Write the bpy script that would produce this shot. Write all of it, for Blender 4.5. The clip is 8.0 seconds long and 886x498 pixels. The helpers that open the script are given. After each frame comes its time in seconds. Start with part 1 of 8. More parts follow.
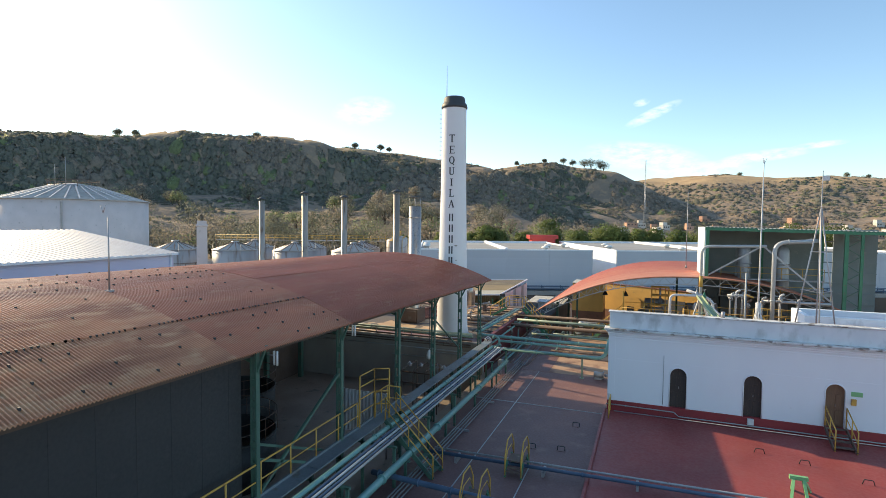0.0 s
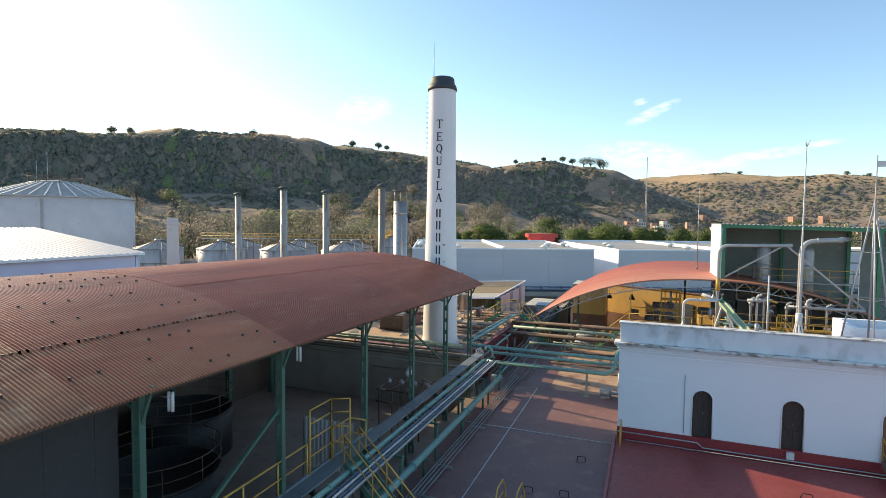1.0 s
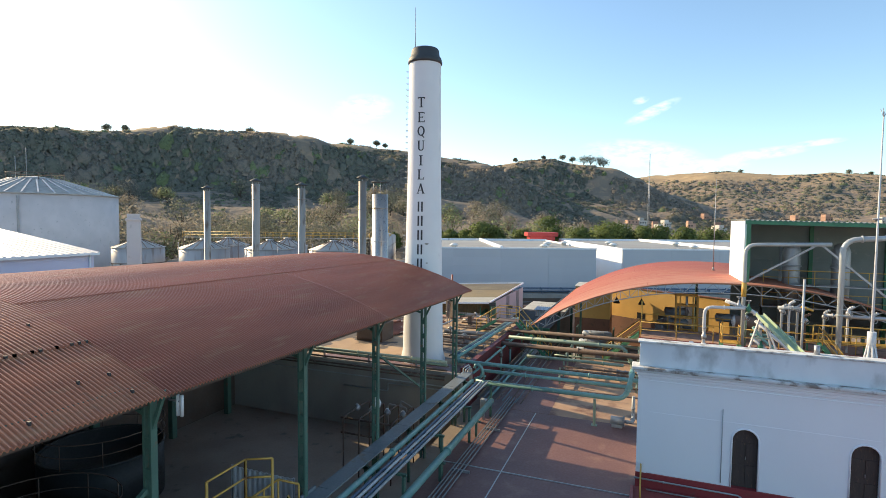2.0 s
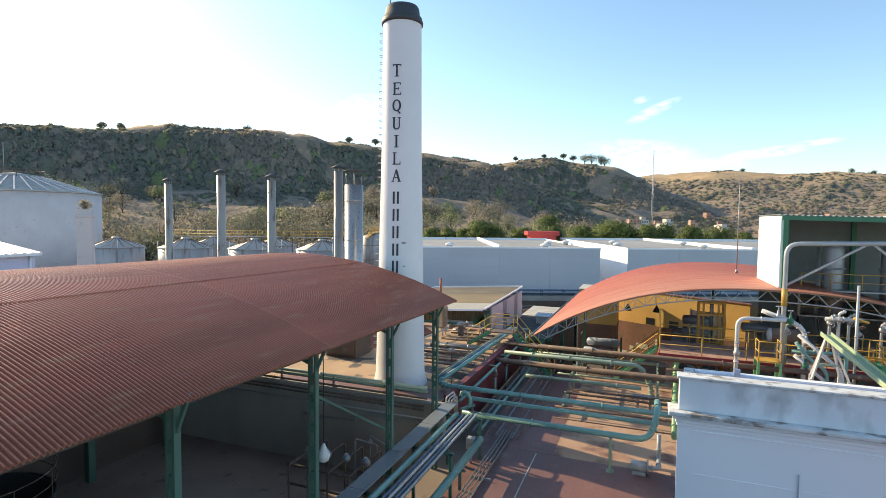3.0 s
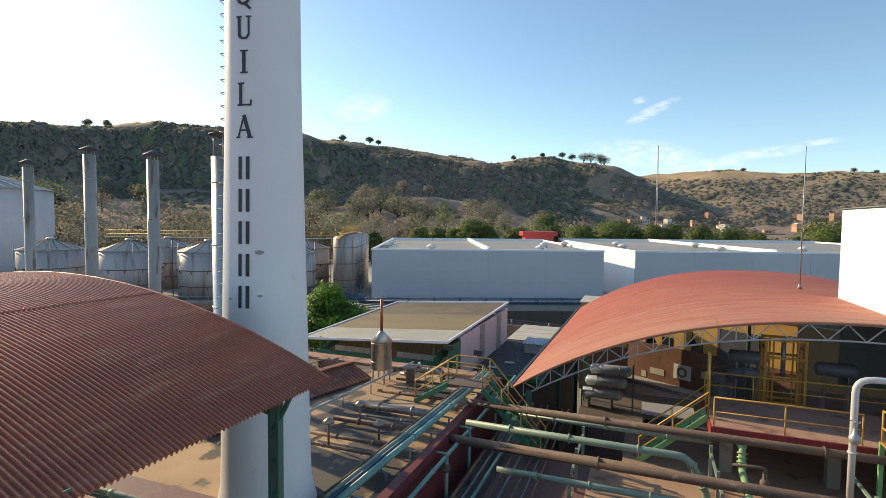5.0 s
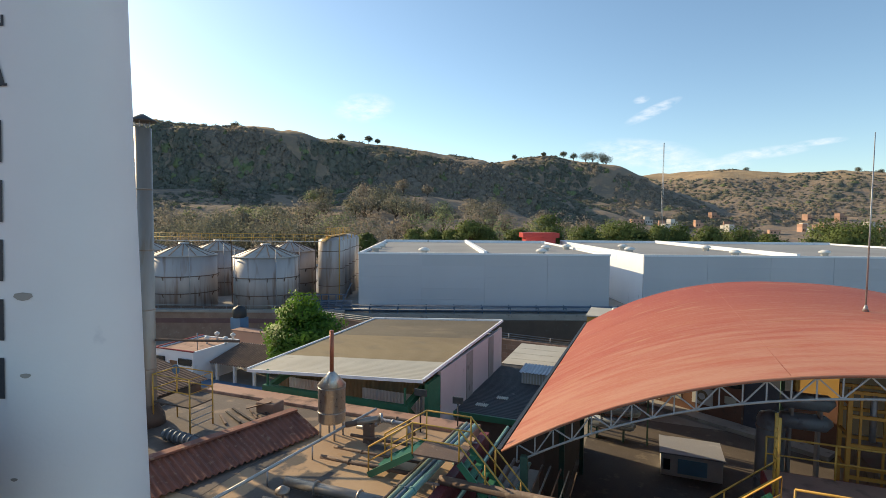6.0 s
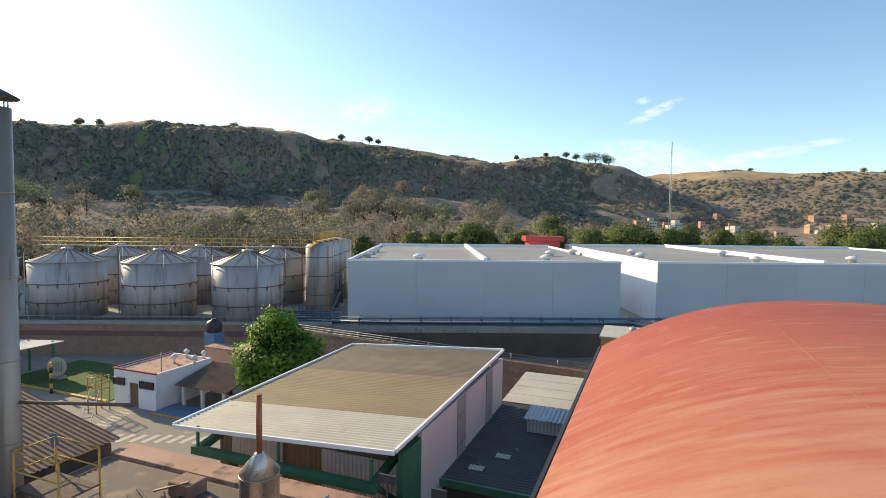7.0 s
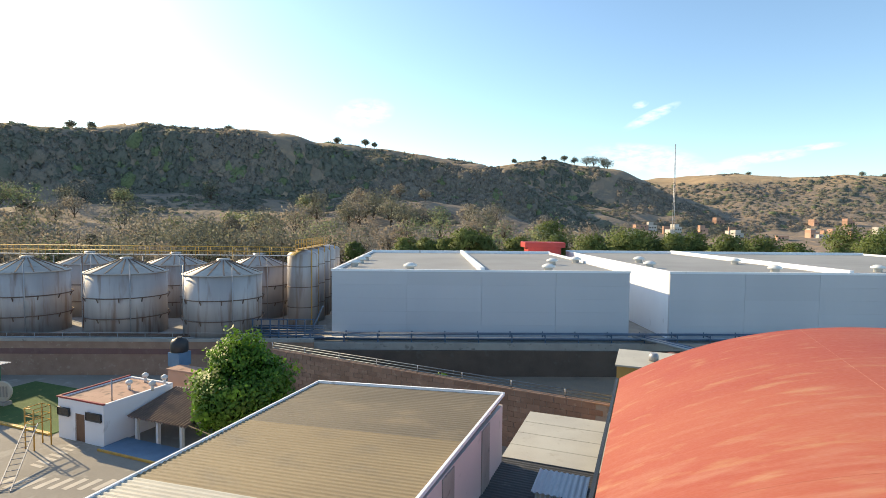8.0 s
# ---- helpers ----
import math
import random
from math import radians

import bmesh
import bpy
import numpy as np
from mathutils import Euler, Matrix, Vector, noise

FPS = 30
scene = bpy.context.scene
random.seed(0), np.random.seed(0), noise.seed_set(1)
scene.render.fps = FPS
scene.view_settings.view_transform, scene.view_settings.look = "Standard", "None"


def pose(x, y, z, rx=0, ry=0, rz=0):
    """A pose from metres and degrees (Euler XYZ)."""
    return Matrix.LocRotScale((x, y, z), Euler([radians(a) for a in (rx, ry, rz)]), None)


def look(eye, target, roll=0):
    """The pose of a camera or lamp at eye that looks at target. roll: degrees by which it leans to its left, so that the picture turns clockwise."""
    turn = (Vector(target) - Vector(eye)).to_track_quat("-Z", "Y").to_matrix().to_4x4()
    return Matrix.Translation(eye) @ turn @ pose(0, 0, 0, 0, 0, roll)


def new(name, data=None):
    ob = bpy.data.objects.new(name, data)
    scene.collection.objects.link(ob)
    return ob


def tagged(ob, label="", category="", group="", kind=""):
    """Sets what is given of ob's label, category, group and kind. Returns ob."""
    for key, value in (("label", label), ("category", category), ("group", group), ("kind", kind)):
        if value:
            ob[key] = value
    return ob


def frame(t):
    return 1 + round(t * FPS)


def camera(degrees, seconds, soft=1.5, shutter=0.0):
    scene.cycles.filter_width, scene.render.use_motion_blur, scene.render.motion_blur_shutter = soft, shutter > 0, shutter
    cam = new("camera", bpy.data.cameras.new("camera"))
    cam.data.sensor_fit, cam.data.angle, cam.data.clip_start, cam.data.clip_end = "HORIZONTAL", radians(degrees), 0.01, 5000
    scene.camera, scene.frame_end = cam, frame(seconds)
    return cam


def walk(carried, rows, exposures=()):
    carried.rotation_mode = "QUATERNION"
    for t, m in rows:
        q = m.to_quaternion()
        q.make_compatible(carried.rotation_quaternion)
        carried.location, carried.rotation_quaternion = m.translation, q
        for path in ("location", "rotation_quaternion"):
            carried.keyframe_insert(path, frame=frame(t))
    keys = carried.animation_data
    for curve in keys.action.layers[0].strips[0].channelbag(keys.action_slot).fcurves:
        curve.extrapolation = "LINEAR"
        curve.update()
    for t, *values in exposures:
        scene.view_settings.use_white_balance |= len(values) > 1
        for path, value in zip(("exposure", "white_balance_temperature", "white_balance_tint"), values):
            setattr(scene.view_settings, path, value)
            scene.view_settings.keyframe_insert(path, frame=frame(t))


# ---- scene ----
cam = camera(79.8, 8.0, soft=0.65)
PATH = [
    (0, (-1.396, -1.848, 9.706), (-2.124, 0.012, 9.605), 0.6),
    (0.5, (-1.788, 0.291, 9.646), (-2.514, 2.151, 9.543), 0.6),
    (1, (-2.224, 2.604, 9.535), (-2.949, 4.465, 9.43), 0.6),
    (1.5, (-2.683, 5.113, 9.43), (-3.407, 6.974, 9.323), 0.6),
    (3, (-4.225, 13.032, 9.067), (-4.951, 14.893, 8.956), 0.6),
    (3.5, (-4.81, 15.769, 8.946), (-5.536, 17.629, 8.835), 0.6),
    (4, (-5.207, 18.635, 8.828), (-5.93, 20.496, 8.717), 0.6),
    (4.5, (-5.535, 21.648, 8.73), (-6.256, 23.51, 8.621), 0.6),
    (5.8, (-6.716, 29.792, 9.053), (-7.441, 31.652, 8.941), 0.6),
    (6, (-7.0, 30.93, 9.07), (-7.726, 32.79, 8.959), 0.6),
    (6.5, (-7.687, 33.826, 9.209), (-8.416, 35.685, 9.098), 0.6),
    (7, (-8.472, 36.619, 9.485), (-9.205, 38.477, 9.377), 0.6),
    (7.5, (-9.332, 39.465, 9.745), (-10.063, 41.324, 9.64), 0.6),
    (8, (-10.056, 42.121, 9.796), (-10.781, 43.982, 9.702), 0.6),
]
walk(cam, [(t, look(eye, aim, roll)) for t, eye, aim, roll in PATH], exposures=[(0, 0.65), (1.5, 0.7), (3.5, 0.8), (4.5, 0.47), (6, 0.25), (7, 0.47), (8, 0.7)])

# ---- world, sun ----
SUN = Vector((-2.12, 0.53, 1.0)).normalized()
world = bpy.data.worlds.new("world")
scene.world = world
world.use_nodes = True
wn, wl = world.node_tree.nodes, world.node_tree.links
wn.clear()
sky = wn.new("ShaderNodeTexSky")
sky.sky_type = "NISHITA"
sky.sun_disc = False
sky.sun_elevation = math.asin(SUN.z)
sky.sun_rotation = math.atan2(SUN.x, SUN.y)
sky.altitude = 1200
sky.air_density, sky.dust_density, sky.ozone_density = 1.0, 1.4, 0.5
CLOUDS = ((-29.9, 11.5, 3.18, 1.47, 8), (-0.2, 10.8, 2.81, 0.55, 24), (-1.2, 12.0, 0.79, 0.37, 10), (-1.1, 6.8, 5.8, 1.47, -6), (4.3, 5.3, 4.58, 0.79, 4), (9.6, 6.4, 3.67, 0.55, 5), (13.7, 7.1, 2.08, 0.31, 4))  # azimuth, height, half width, half height and tilt of each small cloud, in degrees


def cloud_cover():
    """How much of the sky each small ragged cloud hides, by direction."""
    tc = wn.new("ShaderNodeTexCoord")

    def maths(op, *args):
        x = wn.new("ShaderNodeMath")
        x.operation = op
        for i, v in enumerate(args):
            if isinstance(v, (int, float)):
                x.inputs[i].default_value = v
            else:
                wl.new(v, x.inputs[i])
        return x.outputs[0]

    def dot(axis):
        x = wn.new("ShaderNodeVectorMath")
        x.operation = "DOT_PRODUCT"
        wl.new(tc.outputs["Generated"], x.inputs[0])
        x.inputs[1].default_value = axis
        return x.outputs["Value"]

    ragged = wn.new("ShaderNodeTexNoise")
    ragged.inputs["Scale"].default_value, ragged.inputs["Detail"].default_value, ragged.inputs["Roughness"].default_value = 42.0, 6.0, 0.62
    stretch = wn.new("ShaderNodeMapping")
    stretch.inputs["Scale"].default_value = (1.0, 1.0, 2.6)
    wl.new(tc.outputs["Generated"], stretch.inputs["Vector"])
    wl.new(stretch.outputs["Vector"], ragged.inputs["Vector"])
    total = None
    for az, el, w, h, tilt in CLOUDS:
        az, el, tilt = radians(az), radians(el), radians(tilt)
        c = Vector((math.sin(az) * math.cos(el), math.cos(az) * math.cos(el), math.sin(el)))
        right = Vector((math.cos(az), -math.sin(az), 0))
        up = right.cross(c)
        right, up = right * math.cos(tilt) + up * math.sin(tilt), up * math.cos(tilt) - right * math.sin(tilt)
        u = maths("MULTIPLY", dot(right), 1 / radians(w))
        v = maths("MULTIPLY", maths("SUBTRACT", dot(up), 0.0), 1 / radians(h))
        d = maths("ADD", maths("MULTIPLY", u, u), maths("MULTIPLY", v, v))
        front = maths("GREATER_THAN", dot(c), 0.5)
        m = maths("MULTIPLY", maths("MAXIMUM", maths("SUBTRACT", 1.15, d), 0.0), front)
        total = m if total is None else maths("ADD", total, m)
    edge = maths("MULTIPLY", maths("SUBTRACT", ragged.outputs["Fac"], 0.34), 2.6)
    cover = maths("MULTIPLY", maths("MINIMUM", total, 1.0), maths("MAXIMUM", edge, 0.0))
    return maths("MINIMUM", maths("MULTIPLY", cover, 0.72), 0.6)


wtint = wn.new("ShaderNodeMix")
wtint.data_type, wtint.blend_type = "RGBA", "MULTIPLY"
wtint.inputs["Factor"].default_value = 1.0
wl.new(sky.outputs["Color"], wtint.inputs["A"])
wtint.inputs["B"].default_value = (0.94, 1.05, 1.045, 1)
wmix = wn.new("ShaderNodeMix")
wmix.data_type = "RGBA"
wl.new(cloud_cover(), wmix.inputs["Factor"])
wl.new(wtint.outputs["Result"], wmix.inputs["A"])
wmix.inputs["B"].default_value = (6.0, 6.2, 6.5, 1)
wbg = wn.new("ShaderNodeBackground")
wbg.inputs["Strength"].default_value = 0.15
wl.new(wmix.outputs["Result"], wbg.inputs["Color"])
wout = wn.new("ShaderNodeOutputWorld")
wl.new(wbg.outputs["Background"], wout.inputs["Surface"])
sun = new("sun", bpy.data.lights.new("sun", "SUN"))
sun.data.energy, sun.data.angle, sun.data.color = 4.4, radians(0.5), (1.0, 0.775, 0.46)
sun.matrix_world = look(SUN * 100, (0, 0, 0))

# ---- materials ----


def mat(name, c1, c2=None, s1=0.6, rough=0.7, metal=0.0, c3=None, s3=4.0, t3=0.58, bump=0.15, sb=25.0, stretch=(1, 1, 1), island=0.0, rand=0.0, w3=0.1):
    """A surface with two tones at one scale, a third one as stains or grain at another, and fine relief."""
    m = bpy.data.materials.new(name)
    m.use_nodes = True
    n, l = m.node_tree.nodes, m.node_tree.links
    p = n["Principled BSDF"]
    p.inputs["Roughness"].default_value, p.inputs["Metallic"].default_value = rough, metal
    geo = n.new("ShaderNodeNewGeometry")
    mp = n.new("ShaderNodeMapping")
    mp.inputs["Scale"].default_value = stretch
    l.new(geo.outputs["Position"], mp.inputs["Vector"])

    def noise_at(scale, detail=5.0):
        t = n.new("ShaderNodeTexNoise")
        t.inputs["Scale"].default_value, t.inputs["Detail"].default_value = scale, detail
        l.new(mp.outputs["Vector"], t.inputs["Vector"])
        return t.outputs["Fac"]

    def mixed(fac, a, b):
        x = n.new("ShaderNodeMix")
        x.data_type = "RGBA"
        l.new(fac, x.inputs["Factor"])
        for v, k in ((a, "A"), (b, "B")):
            if isinstance(v, tuple):
                x.inputs[k].default_value = (*v, 1)
            else:
                l.new(v, x.inputs[k])
        return x.outputs["Result"]

    def ramp(fac, lo, hi):
        r = n.new("ShaderNodeMapRange")
        r.inputs["From Min"].default_value, r.inputs["From Max"].default_value = lo, hi
        l.new(fac, r.inputs["Value"])
        return r.outputs["Result"]

    col = mixed(ramp(noise_at(s1), 0.35, 0.65), c1, c2 or tuple(v * 0.8 for v in c1))
    if c3:
        col = mixed(ramp(noise_at(s3, 8.0), t3, t3 + w3), col, c3)
    for amount, source in ((island, geo.outputs["Random Per Island"]), (rand, None)):
        if amount:
            if source is None:
                source = n.new("ShaderNodeObjectInfo").outputs["Random"]
            hsv = n.new("ShaderNodeHueSaturation")
            l.new(ramp(source, 0.0, 1.0), hsv.inputs["Value"])
            mr = hsv.inputs["Value"].links[0].from_node
            mr.inputs["To Min"].default_value, mr.inputs["To Max"].default_value = 1 - amount, 1 + amount
            l.new(col, hsv.inputs["Color"])
            col = hsv.outputs["Color"]
    l.new(col, p.inputs["Base Color"])
    fine = noise_at(sb, 6.0)
    rr = ramp(fine, 0.3, 0.7)
    rr.node.inputs["To Min"].default_value, rr.node.inputs["To Max"].default_value = max(rough - 0.12, 0.03), min(rough + 0.12, 1.0)
    l.new(rr, p.inputs["Roughness"])
    if bump:
        b = n.new("ShaderNodeBump")
        b.inputs["Strength"].default_value, b.inputs["Distance"].default_value = bump, 0.02
        l.new(fine, b.inputs["Height"])
        l.new(b.outputs["Normal"], p.inputs["Normal"])
    return m


M = {
    "rust": mat("rusty_sheet", (0.40, 0.125, 0.068), (0.30, 0.092, 0.05), 0.35, 0.44, 0.2, (0.40, 0.18, 0.095), 1.4, 0.55, 0.2, 30, (3.0, 0.5, 3.0), rand=0.08, w3=0.2),
    "rustmid": mat("brown_rusty_sheet", (0.47, 0.185, 0.095), (0.35, 0.13, 0.068), 0.35, 0.42, 0.22, (0.44, 0.215, 0.115), 1.5, 0.53, 0.2, 30, (2.6, 0.6, 2.6), rand=0.06, w3=0.2),
    "rustpale": mat("faded_rusty_sheet", (0.56, 0.27, 0.14), (0.33, 0.14, 0.075), 0.5, 0.44, 0.2, (0.60, 0.36, 0.20), 1.8, 0.5, 0.25, 30, (2.2, 0.7, 2.2), rand=0.06, w3=0.2),
    "redroof": mat("red_painted_sheet", (0.34, 0.07, 0.04), (0.38, 0.105, 0.056), 0.13, 0.68, 0.0, (0.41, 0.175, 0.09), 1.1, 0.56, 0.1, 12, (0.45, 1.5, 1.0), w3=0.16),
    "seamfade": mat("faded_red_seam", (0.45, 0.19, 0.125), (0.37, 0.12, 0.078), 0.6, 0.75),
    "redtile": mat("red_roof_tile", (0.25, 0.105, 0.075), (0.18, 0.075, 0.055), 1.5, 0.8, 0, (0.33, 0.20, 0.14), 5, 0.6, 0.3, 20),
    "oldtile": mat("old_roof_sheet", (0.20, 0.13, 0.095), (0.14, 0.095, 0.075), 1.5, 0.85, 0, (0.28, 0.20, 0.15), 5, 0.6, 0.3, 20),
    "deckred": mat("red_deck_paint", (0.29, 0.062, 0.056), (0.22, 0.05, 0.048), 0.35, 0.5, 0, (0.285, 0.088, 0.078), 0.9, 0.55, 0.12, 8, w3=0.3),
    "deckbrown": mat("worn_deck_paint", (0.19, 0.098, 0.088), (0.155, 0.082, 0.078), 0.4, 0.6, 0, (0.24, 0.15, 0.125), 1.3, 0.56, 0.15, 10, w3=0.25),
    "decktan": mat("tan_roof_coating", (0.46, 0.305, 0.20), (0.38, 0.24, 0.16), 0.5, 0.8, 0, (0.17, 0.09, 0.07), 0.8, 0.54, 0.2, 12, w3=0.14),
    # darker copy of the red wall paint, with the parapet's shade mixed in
    "maroon": mat("shaded_red_wall_paint", (0.18, 0.032, 0.036), (0.14, 0.028, 0.03), 0.6, 0.65, 0, (0.12, 0.05, 0.045), 2.5, 0.58, 0.1, 15),
    # the dark patches are the deck's shadows put into the colour
    "deckwest": mat("tan_coating_shade_patches", (0.47, 0.325, 0.195), (0.385, 0.255, 0.155), 0.5, 0.8, 0, (0.10, 0.085, 0.075), 0.42, 0.535, 0.2, 12, (1.0, 0.8, 1), w3=0.03),
    "wallred": mat("red_wall_paint", (0.30, 0.035, 0.04), (0.24, 0.03, 0.035), 0.6, 0.6, 0, (0.20, 0.05, 0.045), 2.5, 0.6, 0.1, 15),
    "white": mat("white_wall_paint", (0.82, 0.85, 0.89), (0.77, 0.80, 0.85), 0.3, 0.7, 0, (0.46, 0.47, 0.48), 0.9, 0.66, 0.1, 18, (1.0, 1.0, 0.5)),
    "whitestain": mat("stained_white_paint", (0.74, 0.78, 0.82), (0.64, 0.69, 0.74), 0.8, 0.75, 0, (0.42, 0.45, 0.47), 1.3, 0.53, 0.15, 18, (1.2, 1.2, 0.7), w3=0.22),
    "yardconcrete": mat("dark_floor_concrete", (0.36, 0.265, 0.195), (0.29, 0.21, 0.16), 0.5, 0.8, 0, (0.17, 0.13, 0.10), 1.4, 0.6, 0.2, 10),
    "stacksteel": mat("weathered_stack_steel", (0.46, 0.42, 0.37), (0.36, 0.325, 0.29), 0.5, 0.5, 0.35, (0.22, 0.16, 0.12), 1.6, 0.57, 0.08, 16, (2, 2, 0.4)),
    "stackdark": mat("brown_weathered_steel", (0.36, 0.32, 0.28), (0.26, 0.225, 0.195), 0.6, 0.40, 0.45, (0.27, 0.21, 0.16), 2.0, 0.6, 0.1, 16, (2, 2, 0.4)),
    "palewall": mat("pale_grey_render", (0.38, 0.36, 0.32), (0.30, 0.28, 0.25), 0.5, 0.85, 0, (0.28, 0.26, 0.24), 1.0, 0.58, 0.2, 12, (1, 1, 0.5), w3=0.2),
    "pinkwhite": mat("off_white_render", (0.66, 0.58, 0.57), (0.60, 0.53, 0.52), 0.4, 0.75, 0, (0.45, 0.40, 0.38), 1.4, 0.64, 0.1, 18),
    "chimney": mat("chimney_whitewash", (0.78, 0.78, 0.79), (0.73, 0.73, 0.745), 0.4, 0.65, 0, (0.55, 0.56, 0.6), 1.5, 0.68, 0.12, 14),
    "panel": mat("pale_wall_panel", (0.52, 0.535, 0.575), (0.48, 0.50, 0.545), 0.12, 0.55, 0, (0.48, 0.51, 0.55), 0.5, 0.64, 0.05, 6, (1, 1, 0.3), rand=0.03),
    "roofgrey": mat("grey_roof_membrane", (0.32, 0.32, 0.315), (0.265, 0.265, 0.26), 0.1, 0.8, 0, (0.27, 0.27, 0.26), 0.35, 0.6, 0.1, 6),
    "roofwhite": mat("white_metal_roof", (0.42, 0.435, 0.47), (0.36, 0.375, 0.42), 0.2, 0.45, 0.1, (0.50, 0.50, 0.52), 0.8, 0.64, 0.05, 8),
    "bluewall": mat("pale_blue_wall", (0.60, 0.62, 0.80), (0.56, 0.58, 0.76), 0.3, 0.7),
    "mossroof": mat("weathered_sheet_roof", (0.30, 0.23, 0.13), (0.24, 0.185, 0.11), 0.25, 0.75, 0, (0.22, 0.18, 0.12), 0.8, 0.54, 0.1, 14, (0.7, 1.2, 1), w3=0.25),
    "paleroof": mat("pale_sheet_roof", (0.52, 0.49, 0.41), (0.46, 0.43, 0.36), 0.6, 0.6, 0, (0.42, 0.38, 0.30), 2.0, 0.62, 0.1, 14),
    "mossdark": mat("dark_weathered_sheet_roof", (0.20, 0.165, 0.115), (0.15, 0.125, 0.09), 0.25, 0.75, 0, (0.25, 0.20, 0.13), 0.7, 0.56, 0.1, 14, (0.7, 1.2, 1), w3=0.2),
    # dark coating, deepened by the shade that lies on the west deck
    "darkcoat": mat("dark_coating_with_shade", (0.15, 0.12, 0.10), (0.11, 0.088, 0.075), 0.5, 0.8, 0, (0.26, 0.19, 0.14), 1.1, 0.58, 0.2, 12, w3=0.1),
    "darkroof": mat("dark_sheet_roof", (0.10, 0.10, 0.10), (0.075, 0.075, 0.075), 0.6, 0.7, 0, (0.2, 0.19, 0.18), 2.0, 0.66, 0.1, 14),
    "teal": mat("teal_pipe_paint", (0.185, 0.365, 0.34), (0.15, 0.305, 0.29), 1.2, 0.4, 0, (0.30, 0.42, 0.38), 3.0, 0.62, 0.05, 20),
    "palegreen": mat("pale_green_pipe_paint", (0.27, 0.35, 0.27), (0.21, 0.28, 0.215), 1.2, 0.45, 0, (0.22, 0.16, 0.10), 3.0, 0.66, 0.08, 20),
    "green": mat("green_steel_paint", (0.05, 0.20, 0.11), (0.04, 0.16, 0.09), 1.2, 0.5, 0, (0.14, 0.11, 0.07), 3.5, 0.66, 0.08, 20),
    "colgreen": mat("faded_green_steel", (0.08, 0.16, 0.12), (0.062, 0.125, 0.095), 0.8, 0.55, 0, (0.18, 0.11, 0.07), 3.0, 0.62, 0.1, 20),
    "brightgreen": mat("bright_green_paint", (0.22, 0.50, 0.22), (0.18, 0.43, 0.19), 1.2, 0.5),
    "yellow": mat("yellow_rail_paint", (0.62, 0.37, 0.07), (0.50, 0.29, 0.06), 1.5, 0.5, 0, (0.30, 0.15, 0.05), 4.0, 0.62, 0.08, 25),
    "brownpipe": mat("lagged_brown_pipe", (0.17, 0.11, 0.08), (0.12, 0.085, 0.07), 1.0, 0.75, 0, (0.27, 0.20, 0.15), 3.0, 0.6, 0.3, 18),
    "greypipe": mat("grey_painted_pipe", (0.42, 0.44, 0.45), (0.34, 0.36, 0.38), 1.0, 0.45, 0.2, (0.22, 0.17, 0.13), 3.5, 0.66, 0.08, 20),
    "whitepipe": mat("white_painted_pipe", (0.62, 0.62, 0.62), (0.54, 0.54, 0.55), 1.0, 0.45, 0, (0.30, 0.24, 0.18), 3.0, 0.67, 0.08, 20),
    "steel": mat("stainless_steel", (0.50, 0.48, 0.45), (0.42, 0.40, 0.38), 0.8, 0.35, 0.85, (0.33, 0.26, 0.20), 2.5, 0.62, 0.06, 16, (2, 2, 0.5)),
    "galv": mat("galvanised_steel", (0.42, 0.42, 0.43), (0.35, 0.35, 0.37), 1.2, 0.5, 0.6, (0.30, 0.25, 0.21), 3.0, 0.64, 0.08, 20),
    "tank": mat("weathered_tank_steel", (0.47, 0.44, 0.43), (0.37, 0.34, 0.335), 0.35, 0.5, 0.2, (0.28, 0.21, 0.175), 0.9, 0.53, 0.08, 10, (1.6, 1.6, 0.22), w3=0.16),
    "tankroof": mat("tank_roof_sheet", (0.52, 0.49, 0.46), (0.42, 0.39, 0.37), 0.6, 0.45, 0.3, (0.36, 0.30, 0.26), 1.2, 0.6, 0.06, 10),
    "truss": mat("grey_truss_paint", (0.46, 0.45, 0.44), (0.38, 0.37, 0.37), 1.5, 0.55, 0, (0.25, 0.18, 0.13), 4, 0.64, 0.08, 20),
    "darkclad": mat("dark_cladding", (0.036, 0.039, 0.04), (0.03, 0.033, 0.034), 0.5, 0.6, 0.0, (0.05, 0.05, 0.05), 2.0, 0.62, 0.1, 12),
    "shelter": mat("grey_green_sheet", (0.22, 0.25, 0.245), (0.18, 0.21, 0.205), 0.5, 0.6, 0, (0.26, 0.27, 0.25), 1.6, 0.6, 0.1, 12),
    "concrete": mat("grey_concrete", (0.36, 0.34, 0.31), (0.29, 0.275, 0.255), 0.6, 0.85, 0, (0.20, 0.185, 0.17), 1.8, 0.6, 0.25, 12),
    "tray": mat("grey_cable_tray", (0.19, 0.22, 0.24), (0.155, 0.18, 0.20), 0.8, 0.55, 0.2, (0.16, 0.15, 0.14), 2.4, 0.6, 0.1, 15),
    "pitfloor": mat("dark_pit_floor", (0.284, 0.236, 0.189), (0.223, 0.182, 0.149), 0.5, 0.6, 0, (0.12, 0.11, 0.10), 1.4, 0.62, 0.2, 10),
    "brick": mat("brown_brick", (0.31, 0.205, 0.15), (0.25, 0.16, 0.115), 0.8, 0.9, 0, (0.34, 0.25, 0.19), 2.5, 0.6, 0.4, 9, rand=0.15),
    "brownwall": mat("dark_brown_wall", (0.125, 0.09, 0.07), (0.095, 0.07, 0.055), 0.5, 0.9, 0, (0.12, 0.10, 0.085), 1.2, 0.6, 0.3, 9),
